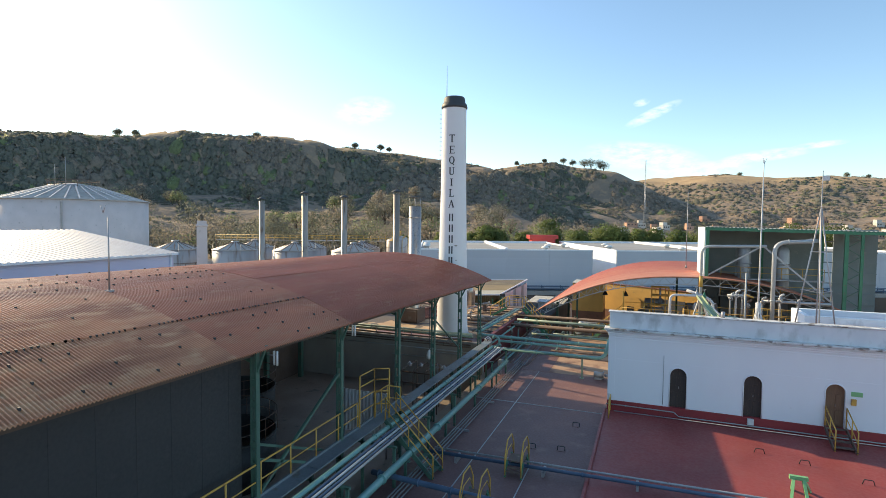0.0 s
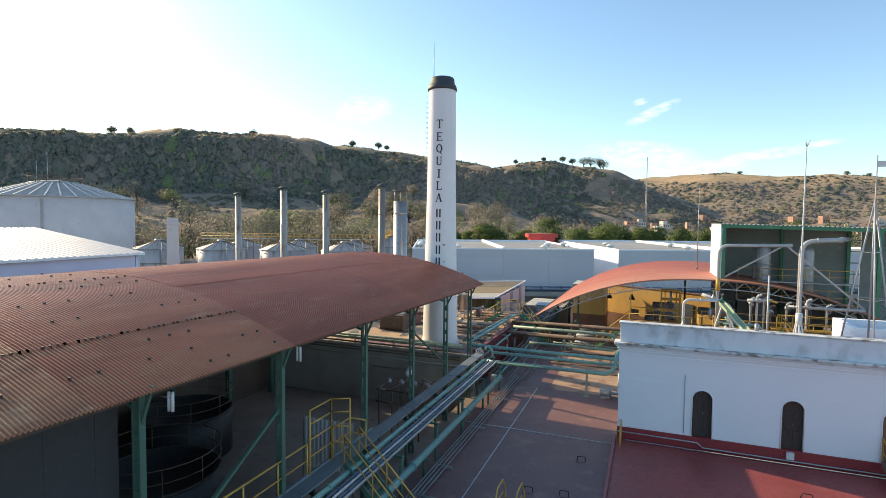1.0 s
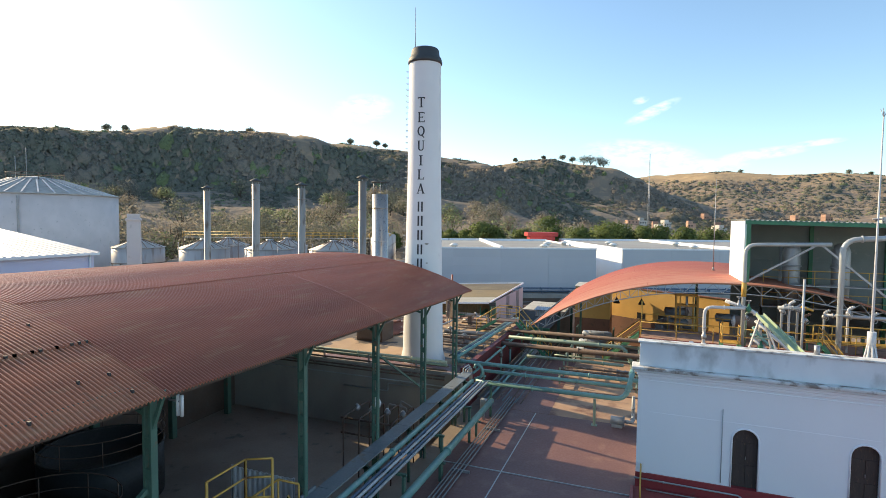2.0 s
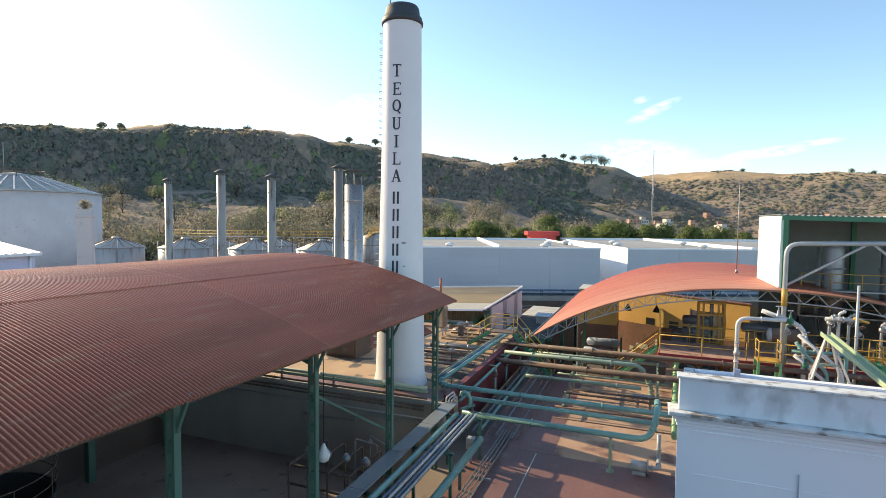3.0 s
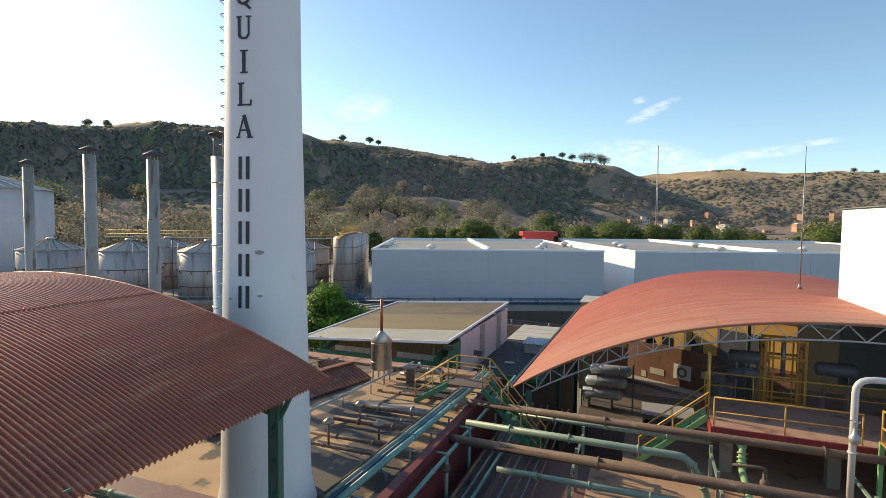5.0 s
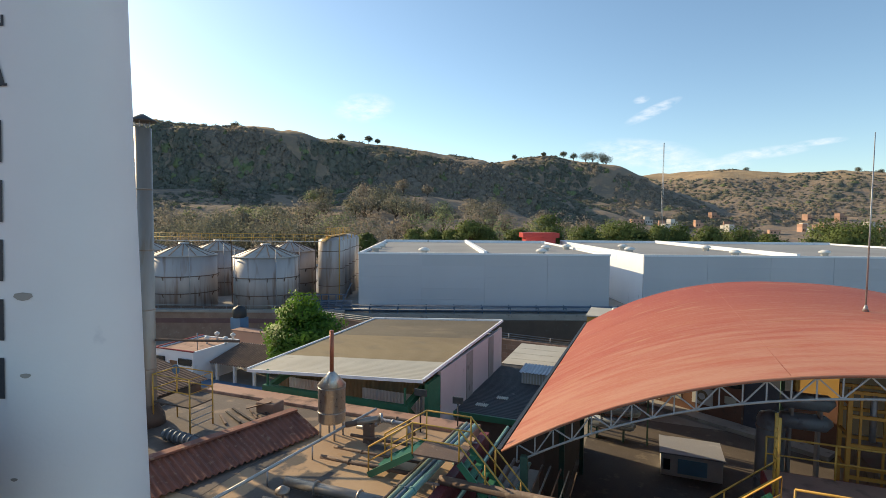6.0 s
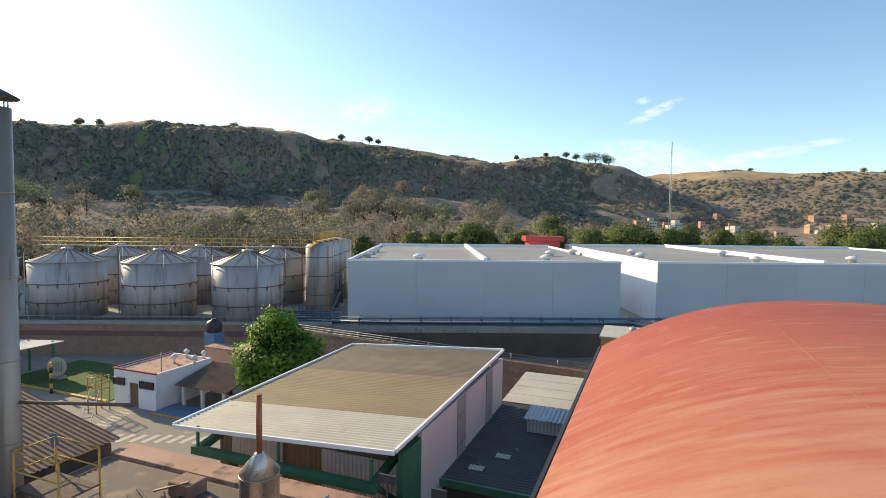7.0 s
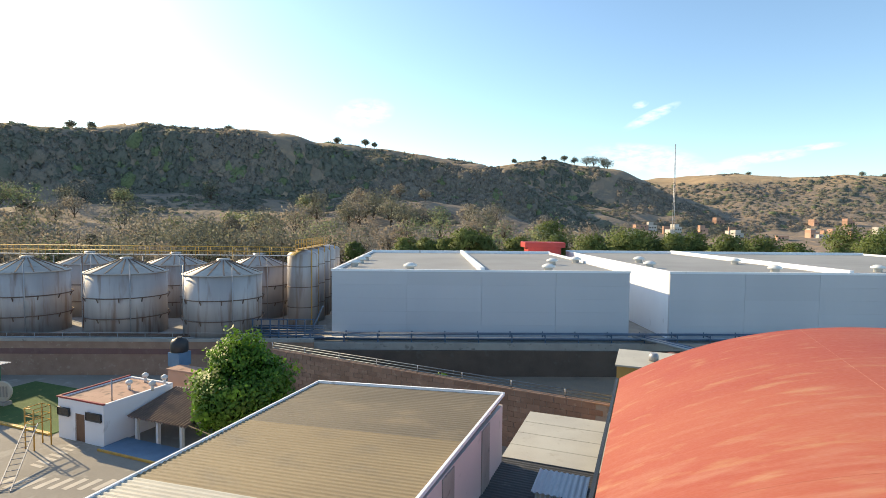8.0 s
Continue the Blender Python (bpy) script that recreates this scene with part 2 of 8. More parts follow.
    "yellowwall": mat("yellow_wall_paint", (0.60, 0.36, 0.10), (0.53, 0.32, 0.09), 0.6, 0.75, 0, (0.40, 0.26, 0.10), 2.0, 0.64, 0.1, 14),
    "wood": mat("dark_door_wood", (0.06, 0.045, 0.04), (0.045, 0.035, 0.032), 2.0, 0.65, 0, (0.15, 0.095, 0.06), 8, 0.6, 0.3, 30, (6, 6, 0.6)),
    "woodlit": mat("brown_door_wood", (0.21, 0.12, 0.07), (0.16, 0.09, 0.055), 2.0, 0.6, 0, (0.27, 0.17, 0.10), 8, 0.6, 0.3, 30, (6, 6, 0.6)),
    "black": mat("black_paint", (0.025, 0.027, 0.03), (0.035, 0.037, 0.04), 1.0, 0.5),
    "charcoal": mat("charcoal_cap_paint", (0.055, 0.06, 0.065), (0.045, 0.05, 0.055), 1.0, 0.6),
    "blue": mat("blue_pipe_paint", (0.085, 0.14, 0.22), (0.06, 0.10, 0.165), 1.0, 0.5, 0, (0.16, 0.19, 0.22), 3.0, 0.64, 0.08, 15),
    "bluepaint": mat("blue_paint", (0.13, 0.24, 0.38), (0.11, 0.20, 0.32), 1.0, 0.5),
    "redbox": mat("bright_red_panel", (0.50, 0.05, 0.045), (0.44, 0.045, 0.04), 0.5, 0.55),
    "asphalt": mat("yard_paving", (0.30, 0.275, 0.24), (0.25, 0.23, 0.20), 0.15, 0.9, 0, (0.36, 0.335, 0.295), 0.6, 0.6, 0.25, 6),
    "linepaint": mat("worn_road_paint", (0.55, 0.50, 0.43), (0.47, 0.43, 0.37), 1.5, 0.8),
    "lawn": mat("lawn_grass", (0.07, 0.13, 0.03), (0.05, 0.10, 0.025), 0.5, 0.95, 0, (0.13, 0.17, 0.05), 2.0, 0.6, 0.6, 20),
    "bark": mat("tree_bark", (0.11, 0.08, 0.055), (0.08, 0.06, 0.045), 2.0, 0.9, 0, (0.16, 0.13, 0.10), 6.0, 0.6, 0.5, 18, (2, 2, 0.5)),
    "leaf": mat("bright_leaves", (0.15, 0.29, 0.03), (0.10, 0.22, 0.025), 0.7, 0.55, 0, (0.15, 0.26, 0.035), 2.0, 0.58, 0, 10, island=0.35),
    # far foliage, lightened and greyed so the colour carries the haze
    "leafdark": mat("hazed_dark_leaves", (0.225, 0.225, 0.165), (0.18, 0.185, 0.14), 0.12, 0.75, 0, (0.21, 0.23, 0.13), 0.3, 0.56, 0, 10, island=0.15),
    "treegreen": mat("round_tree_leaves", (0.16, 0.21, 0.06), (0.12, 0.165, 0.05), 0.12, 0.7, 0, (0.20, 0.24, 0.07), 0.3, 0.56, 0, 10, island=0.25),
    "bush": mat("light_bush_leaves", (0.27, 0.31, 0.17), (0.22, 0.26, 0.14), 0.12, 0.75, 0, (0.24, 0.27, 0.12), 0.3, 0.56, 0, 10, island=0.25),
    # hillside scrub, its tone lifted to stand in for distant haze
    "scrub": mat("hazed_dry_scrub", (0.345, 0.31, 0.25), (0.28, 0.26, 0.21), 0.03, 0.9, 0, (0.36, 0.295, 0.225), 0.06, 0.52, 0, 10, island=0.12),
    "glass": mat("dark_window_glass", (0.02, 0.024, 0.028), (0.03, 0.034, 0.04), 0.5, 0.12, 0, bump=0),
    "letter": mat("black_lettering", (0.035, 0.037, 0.045), (0.05, 0.052, 0.06), 2.0, 0.6),
    "signwhite": mat("white_sign", (0.72, 0.72, 0.70), (0.66, 0.66, 0.65), 2.0, 0.5),
    "housepink": mat("pink_house_render", (0.50, 0.30, 0.22), (0.44, 0.27, 0.20), 0.3, 0.85, rand=0.25),
    "housewhite": mat("white_house_render", (0.62, 0.58, 0.53), (0.54, 0.51, 0.47), 0.3, 0.85, rand=0.2),
    "rackpink": mat("faded_red_coating", (0.44, 0.275, 0.205), (0.35, 0.21, 0.16), 0.6, 0.8, 0, (0.15, 0.10, 0.08), 1.4, 0.54, 0.2, 12, w3=0.15),
}


def fade_towards_front(m, y0, y1, tone):
    """Weathered paint: bleached and dusty by the open front edge, streaky where it ends."""
    n, l = m.node_tree.nodes, m.node_tree.links
    p = n["Principled BSDF"]
    geo, sep, no = n.new("ShaderNodeNewGeometry"), n.new("ShaderNodeSeparateXYZ"), n.new("ShaderNodeTexNoise")
    mp = n.new("ShaderNodeMapping")
    mp.inputs["Scale"].default_value = (0.35, 1.9, 0.4)
    no.inputs["Scale"].default_value, no.inputs["Detail"].default_value = 1.0, 6.0
    l.new(geo.outputs["Position"], mp.inputs["Vector"])
    l.new(mp.outputs["Vector"], no.inputs["Vector"])
    l.new(geo.outputs["Position"], sep.inputs["Vector"])
    edge, add, mix = n.new("ShaderNodeMapRange"), n.new("ShaderNodeMath"), n.new("ShaderNodeMix")
    edge.inputs["From Min"].default_value, edge.inputs["From Max"].default_value = y1, y0
    edge.inputs["To Min"].default_value, edge.inputs["To Max"].default_value = -0.85, 0.35
    l.new(sep.outputs["Y"], edge.inputs["Value"])
    add.use_clamp = True
    l.new(edge.outputs["Result"], add.inputs[0])
    grain = n.new("ShaderNodeMapRange")
    grain.inputs["From Min"].default_value, grain.inputs["From Max"].default_value = 0.3, 0.7
    l.new(no.outputs["Fac"], grain.inputs["Value"])
    l.new(grain.outputs["Result"], add.inputs[1])
    mix.data_type = "RGBA"
    old = p.inputs["Base Color"].links[0].from_socket
    l.new(add.outputs["Value"], mix.inputs["Factor"])
    l.new(old, mix.inputs["A"])
    mix.inputs["B"].default_value = (*tone, 1)
    l.new(mix.outputs["Result"], p.inputs["Base Color"])


fade_towards_front(M["redroof"], 46.0, 66.0, (0.44, 0.202, 0.128))


def hill_material():
    """Dry hillside: straw grass on the gentle ground, brown earth and rock on the steep."""
    m = bpy.data.materials.new("dry_hillside")
    m.use_nodes = True
    n, l = m.node_tree.nodes, m.node_tree.links
    p = n["Principled BSDF"]
    p.inputs["Roughness"].default_value = 0.95
    geo = n.new("ShaderNodeNewGeometry")

    def noise_at(scale, detail=8.0):
        t = n.new("ShaderNodeTexNoise")
        t.inputs["Scale"].default_value, t.inputs["Detail"].default_value = scale, detail
        l.new(geo.outputs["Position"], t.inputs["Vector"])
        return t.outputs["Fac"]

    def ramp(v, lo, hi):
        r = n.new("ShaderNodeMapRange")
        r.inputs["From Min"].default_value, r.inputs["From Max"].default_value = lo, hi
        l.new(v, r.inputs["Value"])
        return r.outputs["Result"]

    def mixed(fac, a, b):
        x = n.new("ShaderNodeMix")
        x.data_type = "RGBA"
        l.new(fac, x.inputs["Factor"])
        for v, k in ((a, "A"), (b, "B")):
            if isinstance(v, tuple):
                x.inputs[k].default_value = (*v, 1)
            else:
                l.new(v, x.inputs[k])
        return x.outputs["Result"]

    earth = mixed(ramp(noise_at(0.02), 0.4, 0.6), (0.20, 0.16, 0.125), (0.26, 0.20, 0.145))
    rock = mixed(ramp(noise_at(0.12), 0.5, 0.62), earth, (0.33, 0.235, 0.155))
    grass = mixed(ramp(noise_at(0.05), 0.4, 0.6), (0.46, 0.32, 0.175), (0.36, 0.25, 0.14))
    sep = n.new("ShaderNodeSeparateXYZ")
    l.new(geo.outputs["Normal"], sep.inputs["Vector"])
    add = n.new("ShaderNodeMath")
    add.operation = "MULTIPLY_ADD"
    l.new(noise_at(0.03), add.inputs[0])
    add.inputs[1].default_value = 0.12
    l.new(sep.outputs["Z"], add.inputs[2])
    level = n.new("ShaderNodeSeparateXYZ")
    l.new(geo.outputs["Position"], level.inputs["Vector"])
    wave = n.new("ShaderNodeMath")
    wave.operation = "MULTIPLY_ADD"
    l.new(noise_at(0.018), wave.inputs[0])
    wave.inputs[1].default_value = 46.0
    l.new(level.outputs["Z"], wave.inputs[2])
    slope = n.new("ShaderNodeMath")
    slope.operation = "MULTIPLY"
    l.new(ramp(add.outputs[0], 0.93, 1.02), slope.inputs[0])
    l.new(ramp(wave.outputs[0], 84.0, 98.0), slope.inputs[1])  # straw grass on the crests
    col = mixed(slope.outputs[0], rock, grass)
    l.new(col, p.inputs["Base Color"])
    b = n.new("ShaderNodeBump")
    b.inputs["Strength"].default_value, b.inputs["Distance"].default_value = 0.8, 1.5
    l.new(noise_at(0.25), b.inputs["Height"])
    l.new(b.outputs["Normal"], p.inputs["Normal"])
    return m


M["vaultwall"] = mat("vault_wall_paint", (0.20, 0.10, 0.066), (0.155, 0.08, 0.055), 0.5, 0.8, 0, (0.11, 0.07, 0.052), 1.6, 0.58, 0.12, 12)
M["stillsteel"] = mat("still_steel", (0.36, 0.41, 0.47), (0.30, 0.34, 0.40), 0.8, 0.38, 0.15, (0.22, 0.23, 0.25), 3.0, 0.6, 0.05, 20)
M["chutegreen"] = mat("chute_paint", (0.34, 0.42, 0.27), (0.29, 0.37, 0.24), 0.8, 0.6, 0, (0.33, 0.36, 0.24), 2.5, 0.6, 0.1, 20)
M["slatedoor"] = mat("slate_door_paint", (0.075, 0.085, 0.115), (0.06, 0.07, 0.095), 0.7, 0.6, 0, (0.10, 0.10, 0.11), 3.0, 0.6, 0.08, 20)
M["ochre"] = mat("ochre_steel_paint", (0.58, 0.29, 0.05), (0.48, 0.24, 0.045), 1.0, 0.55, 0, (0.25, 0.15, 0.06), 4.0, 0.62, 0.08, 30)
M["leggreen"] = mat("leg_green_paint", (0.30, 0.47, 0.22), (0.25, 0.41, 0.20), 1.2, 0.45, 0, (0.30, 0.32, 0.18), 3.0, 0.62, 0.06, 20)
M["pipecream"] = mat("cream_green_paint", (0.50, 0.54, 0.40), (0.42, 0.47, 0.35), 1.2, 0.5, 0, (0.30, 0.27, 0.17), 3.0, 0.62, 0.08, 20)
M["coping"] = mat("weathered_coping", (0.66, 0.68, 0.69), (0.52, 0.53, 0.53), 1.6, 0.85, 0, (0.22, 0.20, 0.18), 2.6, 0.5, 0.35, 14, w3=0.14)
M["skyblue"] = mat("sky_blue_paint", (0.20, 0.42, 0.60), (0.17, 0.36, 0.53), 1.0, 0.55, 0, (0.30, 0.38, 0.42), 3.0, 0.64, 0.05, 25)
M["vaultfloor"] = mat("dark_vault_concrete", (0.125, 0.105, 0.09), (0.095, 0.08, 0.07), 0.4, 0.75, 0, (0.18, 0.15, 0.12), 1.3, 0.6, 0.15, 12)
M["hill"] = hill_material()
M["scrubmass"] = mat("scrub_crowns", (0.185, 0.15, 0.115), (0.225, 0.175, 0.13), 0.03, 0.95, c3=(0.145, 0.13, 0.10), s3=0.6, t3=0.5, bump=0.5, sb=0.9, island=0.12)
M["bushmass"] = mat("bush_crowns", (0.125, 0.122, 0.092), (0.155, 0.14, 0.105), 0.03, 0.95, c3=(0.10, 0.108, 0.078), s3=0.6, t3=0.5, bump=0.5, sb=0.9, island=0.15)
M["shrubmass"] = mat("shrub_crowns", (0.15, 0.18, 0.075), (0.17, 0.19, 0.085), 0.06, 0.95, c3=(0.11, 0.14, 0.06), s3=0.6, t3=0.52, bump=0.5, sb=0.9, island=0.2)
for key in ("leaf", "leafdark", "treegreen", "bush", "scrub"):  # leaves let some light through
    n, l = M[key].node_tree.nodes, M[key].node_tree.links
    p, out = n["Principled BSDF"], n["Material Output"]
    tl, mx = n.new("ShaderNodeBsdfTranslucent"), n.new("ShaderNodeMixShader")
    l.new(p.inputs["Base Color"].links[0].from_socket, tl.inputs["Color"])
    mx.inputs["Fac"].default_value = 0.45
    l.new(p.outputs["BSDF"], mx.inputs[1])
    l.new(tl.outputs["BSDF"], mx.inputs[2])
    l.new(mx.outputs["Shader"], out.inputs["Surface"])

# ---- builders ----


class Geo:
    """A mesh in the making, in world metres."""

    def __init__(self):
        self.v, self.f, self.s = [], [], []

    def add(self, vs, fs, smooth=False):
        k = len(self.v)
        self.v += [tuple(p) for p in vs]
        self.f += [tuple(i + k for i in f) for f in fs]
        self.s += [smooth] * len(fs)
        return self

    def box(self, x0, x1, y0, y1, z0, z1):
        vs = [(x, y, z) for z in (z0, z1) for y in (y0, y1) for x in (x0, x1)]
        return self.add(vs, [(0, 2, 3, 1), (4, 5, 7, 6), (0, 1, 5, 4), (2, 6, 7, 3), (0, 4, 6, 2), (1, 3, 7, 5)])

    def beam(self, p, q, w, h=None):
        p, q, h = Vector(p), Vector(q), h or w
        d = (q - p).normalized()
        side = d.cross(Vector((0, 0, 1)))
        side = Vector((1, 0, 0)) if side.length < 1e-3 else side.normalized()
        up = side.cross(d)
        vs = [c + side * a * w / 2 + up * b * h / 2 for c in (p, q) for a, b in ((-1, -1), (1, -1), (1, 1), (-1, 1))]
        return self.add(vs, [(0, 3, 2, 1), (4, 5, 6, 7), (0, 1, 5, 4), (1, 2, 6, 5), (2, 3, 7, 6), (3, 0, 4, 7)])

    def sweep(self, pts, r, n=8, bend=0.0, closed_ends=True):
        pts = [Vector(p) for p in pts]
        if bend:
            out = [pts[0]]
            for a, b, c in zip(pts, pts[1:], pts[2:]):
                k = min(bend, (a - b).length * 0.45, (c - b).length * 0.45)
                s, e = b + (a - b).normalized() * k, b + (c - b).normalized() * k
                for i in range(6):
                    t = i / 5
                    out.append(s.lerp(b, t).lerp(b.lerp(e, t), t))
            pts = out + [pts[-1]]
        k, m = len(self.v), len(pts)
        side = None
        for i, p in enumerate(pts):
            d = (pts[min(i + 1, m - 1)] - pts[max(i - 1, 0)]).normalized()
            if side is None:
                side = d.cross(Vector((0, 0, 1)))
                side = Vector((1, 0, 0)) if side.length < 1e-3 else side.normalized()
            side = (side - d * side.dot(d)).normalized()
            up = d.cross(side)
            rr = r[i] if isinstance(r, (list, tuple)) else r
            for j in range(n):
                a = 2 * math.pi * j / n
                self.v.append(tuple(p + (side * math.cos(a) + up * math.sin(a)) * rr))
        for i in range(m - 1):
            for j in range(n):
                a, b = k + i * n + j, k + i * n + (j + 1) % n
                self.f.append((a, b, b + n, a + n))
                self.s.append(True)
        if closed_ends:
            self.f += [tuple(k + j for j in reversed(range(n))), tuple(k + (m - 1) * n + j for j in range(n))]
            self.s += [False, False]
        return self

    def tube(self, p, q, r, n=8, r2=None):
        return self.sweep([p, q], [r, r if r2 is None else r2], n)

    def lathe(self, prof, x, y, n=24, smooth=True):
        k, m = len(self.v), len(prof)
        for r, z in prof:
            self.v += [(x + r * math.cos(2 * math.pi * j / n), y + r * math.sin(2 * math.pi * j / n), z) for j in range(n)]
        for i in range(m - 1):
            for j in range(n):
                a, b = k + i * n + j, k + i * n + (j + 1) % n
                self.f.append((a, b, b + n, a + n))
                self.s.append(smooth)
        self.f += [tuple(k + j for j in reversed(range(n))), tuple(k + (m - 1) * n + j for j in range(n))]
        self.s += [False, False]
        return self

    def ring(self, x, y, z, r, t, n=24):
        return self.sweep([(x + r * math.cos(2 * math.pi * j / n), y + r * math.sin(2 * math.pi * j / n), z) for j in range(n + 1)], t, 6, closed_ends=False)

    def moved(self, m):
        self.v = [tuple(m @ Vector(p)) for p in self.v]
        return self


def mesh_of(name, g, material):
    me = bpy.data.meshes.new(name)
    me.from_pydata(g.v, [], g.f)
    me.polygons.foreach_set("use_smooth", g.s)
    me.materials.append(material)
    me.update()
    return me


def part(name, g, material, parent, label="", bevel=0.0):
    """One mesh, in world metres, under a thing or a part."""
    ob = new(name, mesh_of(name, g, material))
    ob.parent = parent
    ob.matrix_parent_inverse = rest(parent).inverted()
    if bevel:
        b = ob.modifiers.new("bevel", "BEVEL")
        b.width, b.segments, b.limit_method = bevel, 2, "ANGLE"
    return tagged(ob, label)


def rest(ob):
    """Where a thing or part stands, worked out without the depsgraph."""
    m = ob.matrix_basis.copy()
    if ob.parent:
        m = rest(ob.parent) @ ob.matrix_parent_inverse @ m
    return m


def thing(name, label, category, at=(0, 0, 0), group="", kind=""):
    e = new(name)
    e.empty_display_size = 0.3
    e.location = at
    return tagged(e, label, category, group, kind)


def solid(name, g, material, label, category, group="", kind="", bevel=0.0):
    """A thing that is one mesh."""
    ob = new(name, mesh_of(name, g, material))
    if bevel:
        b = ob.modifiers.new("bevel", "BEVEL")
        b.width, b.segments, b.limit_method = bevel, 2, "ANGLE"
    return tagged(ob, label, category, group, kind)


def structure(name, g, material, label="", bevel=0.0):
    return solid(name, g, material, label, "", "", "structure", bevel)


def pipe(name, pts, r, material, label, group="", bend=0.0, n=10, flanges=()):
    """A run of pipe; flanges: fractions of each straight run's length that carry a bolted collar."""
    g = Geo().sweep(pts, r, n, bend)
    t = thing(name, label, "pipe", pts[0], group)
    part("pipe_run", g, material, t)
    for a, b in zip(pts, pts[1:]):
        a, b = Vector(a), Vector(b)
        for s in flanges:
            c, d = a.lerp(b, s), (b - a).normalized()
            part("collar", Geo().tube(c - d * 0.03, c + d * 0.03, r * 1.35, n), material, t)
    return t


def railing(pts, h=1.05, r=0.028, material=None, label="yellow painted tubular steel guard rail", step=1.5, name="guard_rail", group="yellow guard rails", mids=1):
    """A guard rail along pts (its feet): each post, a top rail, middle rails."""
    material = material or M["yellow"]
    t = thing(name, label, "railing", pts[0], group)
    up = Vector((0, 0, h))
    for a, b in zip(pts, pts[1:]):
        a, b = Vector(a), Vector(b)
        k = max(1, round((b - a).length / step))
        for i in range(k + 1):
            c = a.lerp(b, i / k)
            if i or a == Vector(pts[0]):
                part("post", Geo().tube(c, c + up, r, 6), material, t)
    part("top_rail", Geo().sweep([Vector(p) + up for p in pts], r * 1.1, 6), material, t)
    for j in range(mids):
        part("middle_rail", Geo().sweep([Vector(p) + up * (j + 1) / (mids + 1) for p in pts], r * 0.8, 6), material, t)
    return t


def stair(foot, head, width, material, rail, label, rails=(True, True), treads=None, h=0.95):
    """A steel stair from foot to head (the middle of its edges): stringers, treads, hand rails."""
    foot, head = Vector(foot), Vector(head)
    d = head - foot
    side = Vector((d.y, -d.x, 0)).normalized() * width / 2
    t = thing("steel_stair", label, "stair", foot)
    n = treads or max(3, round(d.z / 0.2))
    for s in (-1, 1):
        part("stringer", Geo().beam(foot + side * s, head + side * s, 0.05, 0.2), material, t)
    for i in range(n):
        c = foot + d * ((i + 0.8) / n)
        flat = Vector((d.x, d.y, 0)).normalized() * 0.12
        part("tread", Geo().beam(c - flat, c + flat, width, 0.03), material, t)
    up = Vector((0, 0, h))
    for s, on in zip((-1, 1), rails):
        if on:
            a, b = foot + side * s, head + side * s
            part("hand_rail", Geo().sweep([a, a + up, b + up, b], 0.03, 6), rail, t, "yellow hand rail")
            part("middle_rail", Geo().tube(a + up * 0.5, b + up * 0.5, 0.022, 6), rail, t)
            part("rail_post", Geo().tube(a.lerp(b, 0.5), a.lerp(b, 0.5) + up, 0.025, 6), rail, t)
    return t


def corrugated(x0, x1, y0, y1, zf, pitch=0.15, amp=0.02, along="x", steps=12, per=4, thick=0.006):
    """A corrugated sheet whose waves run along x (or y); zf(x, y) is its height."""
    g = Geo()
    if along == "x":
        m = max(2, round((y1 - y0) / pitch * per))
        rows = [[(x0 + (x1 - x0) * i / steps, y0 + (y1 - y0) * j / m) for i in range(steps + 1)] for j in range(m + 1)]
    else:
        m = max(2, round((x1 - x0) / pitch * per))
        rows = [[(x0 + (x1 - x0) * j / m, y0 + (y1 - y0) * i / steps) for i in range(steps + 1)] for j in range(m + 1)]
    vs = []
    for j, row in enumerate(rows):
        w = amp * (1, 1, -1, -1)[j % 4]
        vs += [(x, y, zf(x, y) + w) for x, y in row]
    k = steps + 1
    fs = []
    for j in range(m):
        for i in range(steps):
            a = j * k + i
            fs.append((a, a + 1, a + 1 + k, a + k) if along == "x" else (a, a + k, a + k + 1, a + 1))
    g.add(vs, fs, False)
    # the rim, so that the sheet has thickness at its edges
    low = [(x, y, z - thick - amp) for x, y, z in vs]
    edge = [i for i in range(k)], [m * k + i for i in range(k)], [j * k for j in range(m + 1)], [j * k + k - 1 for j in range(m + 1)]
    for e in edge:
        base = len(g.v)
        g.v += [vs[i] for i in e] + [low[i] for i in e]
        c = len(e)
        g.f += [(base + i, base + i + 1, base + c + i + 1, base + c + i) for i in range(c - 1)]
        g.s += [False] * (c - 1)
    return g


def leaves(rng, centre, radii, count, size, shell=0.55, flat=0.35):
    """Small leaf faces scattered through an uneven ellipsoid."""
    c, rad = np.array(centre, float), np.array(radii, float)
    d = rng.normal(size=(count, 3))
    d /= np.linalg.norm(d, axis=1)[:, None]
    lump = 1 + 0.22 * np.sin(d[:, 0] * 5 + c[0]) * np.cos(d[:, 1] * 6 + c[1]) + 0.15 * np.sin(d[:, 2] * 7 + c[0] * 2)
    p = c + d * rad * (lump * (shell + (1 - shell) * rng.random(count)))[:, None]
    a = rng.normal(size=(count, 3))
    nrm = d + a * flat * 2
    nrm /= np.linalg.norm(nrm, axis=1)[:, None]
    t = np.cross(nrm, rng.normal(size=(count, 3)))
    t /= np.linalg.norm(t, axis=1)[:, None]
    b = np.cross(nrm, t)
    s = size * (0.6 + 0.8 * rng.random(count))[:, None]
    return np.stack([p - t * s * 0.5, p - b * s * 0.45, p + t * s * 0.6, p + b * s * 0.45], axis=1)


def leaf_mesh(name, quads, material, cores=None):
    """One mesh of leaf faces; cores: for each face the heart of its clump, from which its shading turns away as on a real crown."""
    q = np.concatenate(quads) if isinstance(quads, list) else quads
    n = len(q)
    me = bpy.data.meshes.new(name)
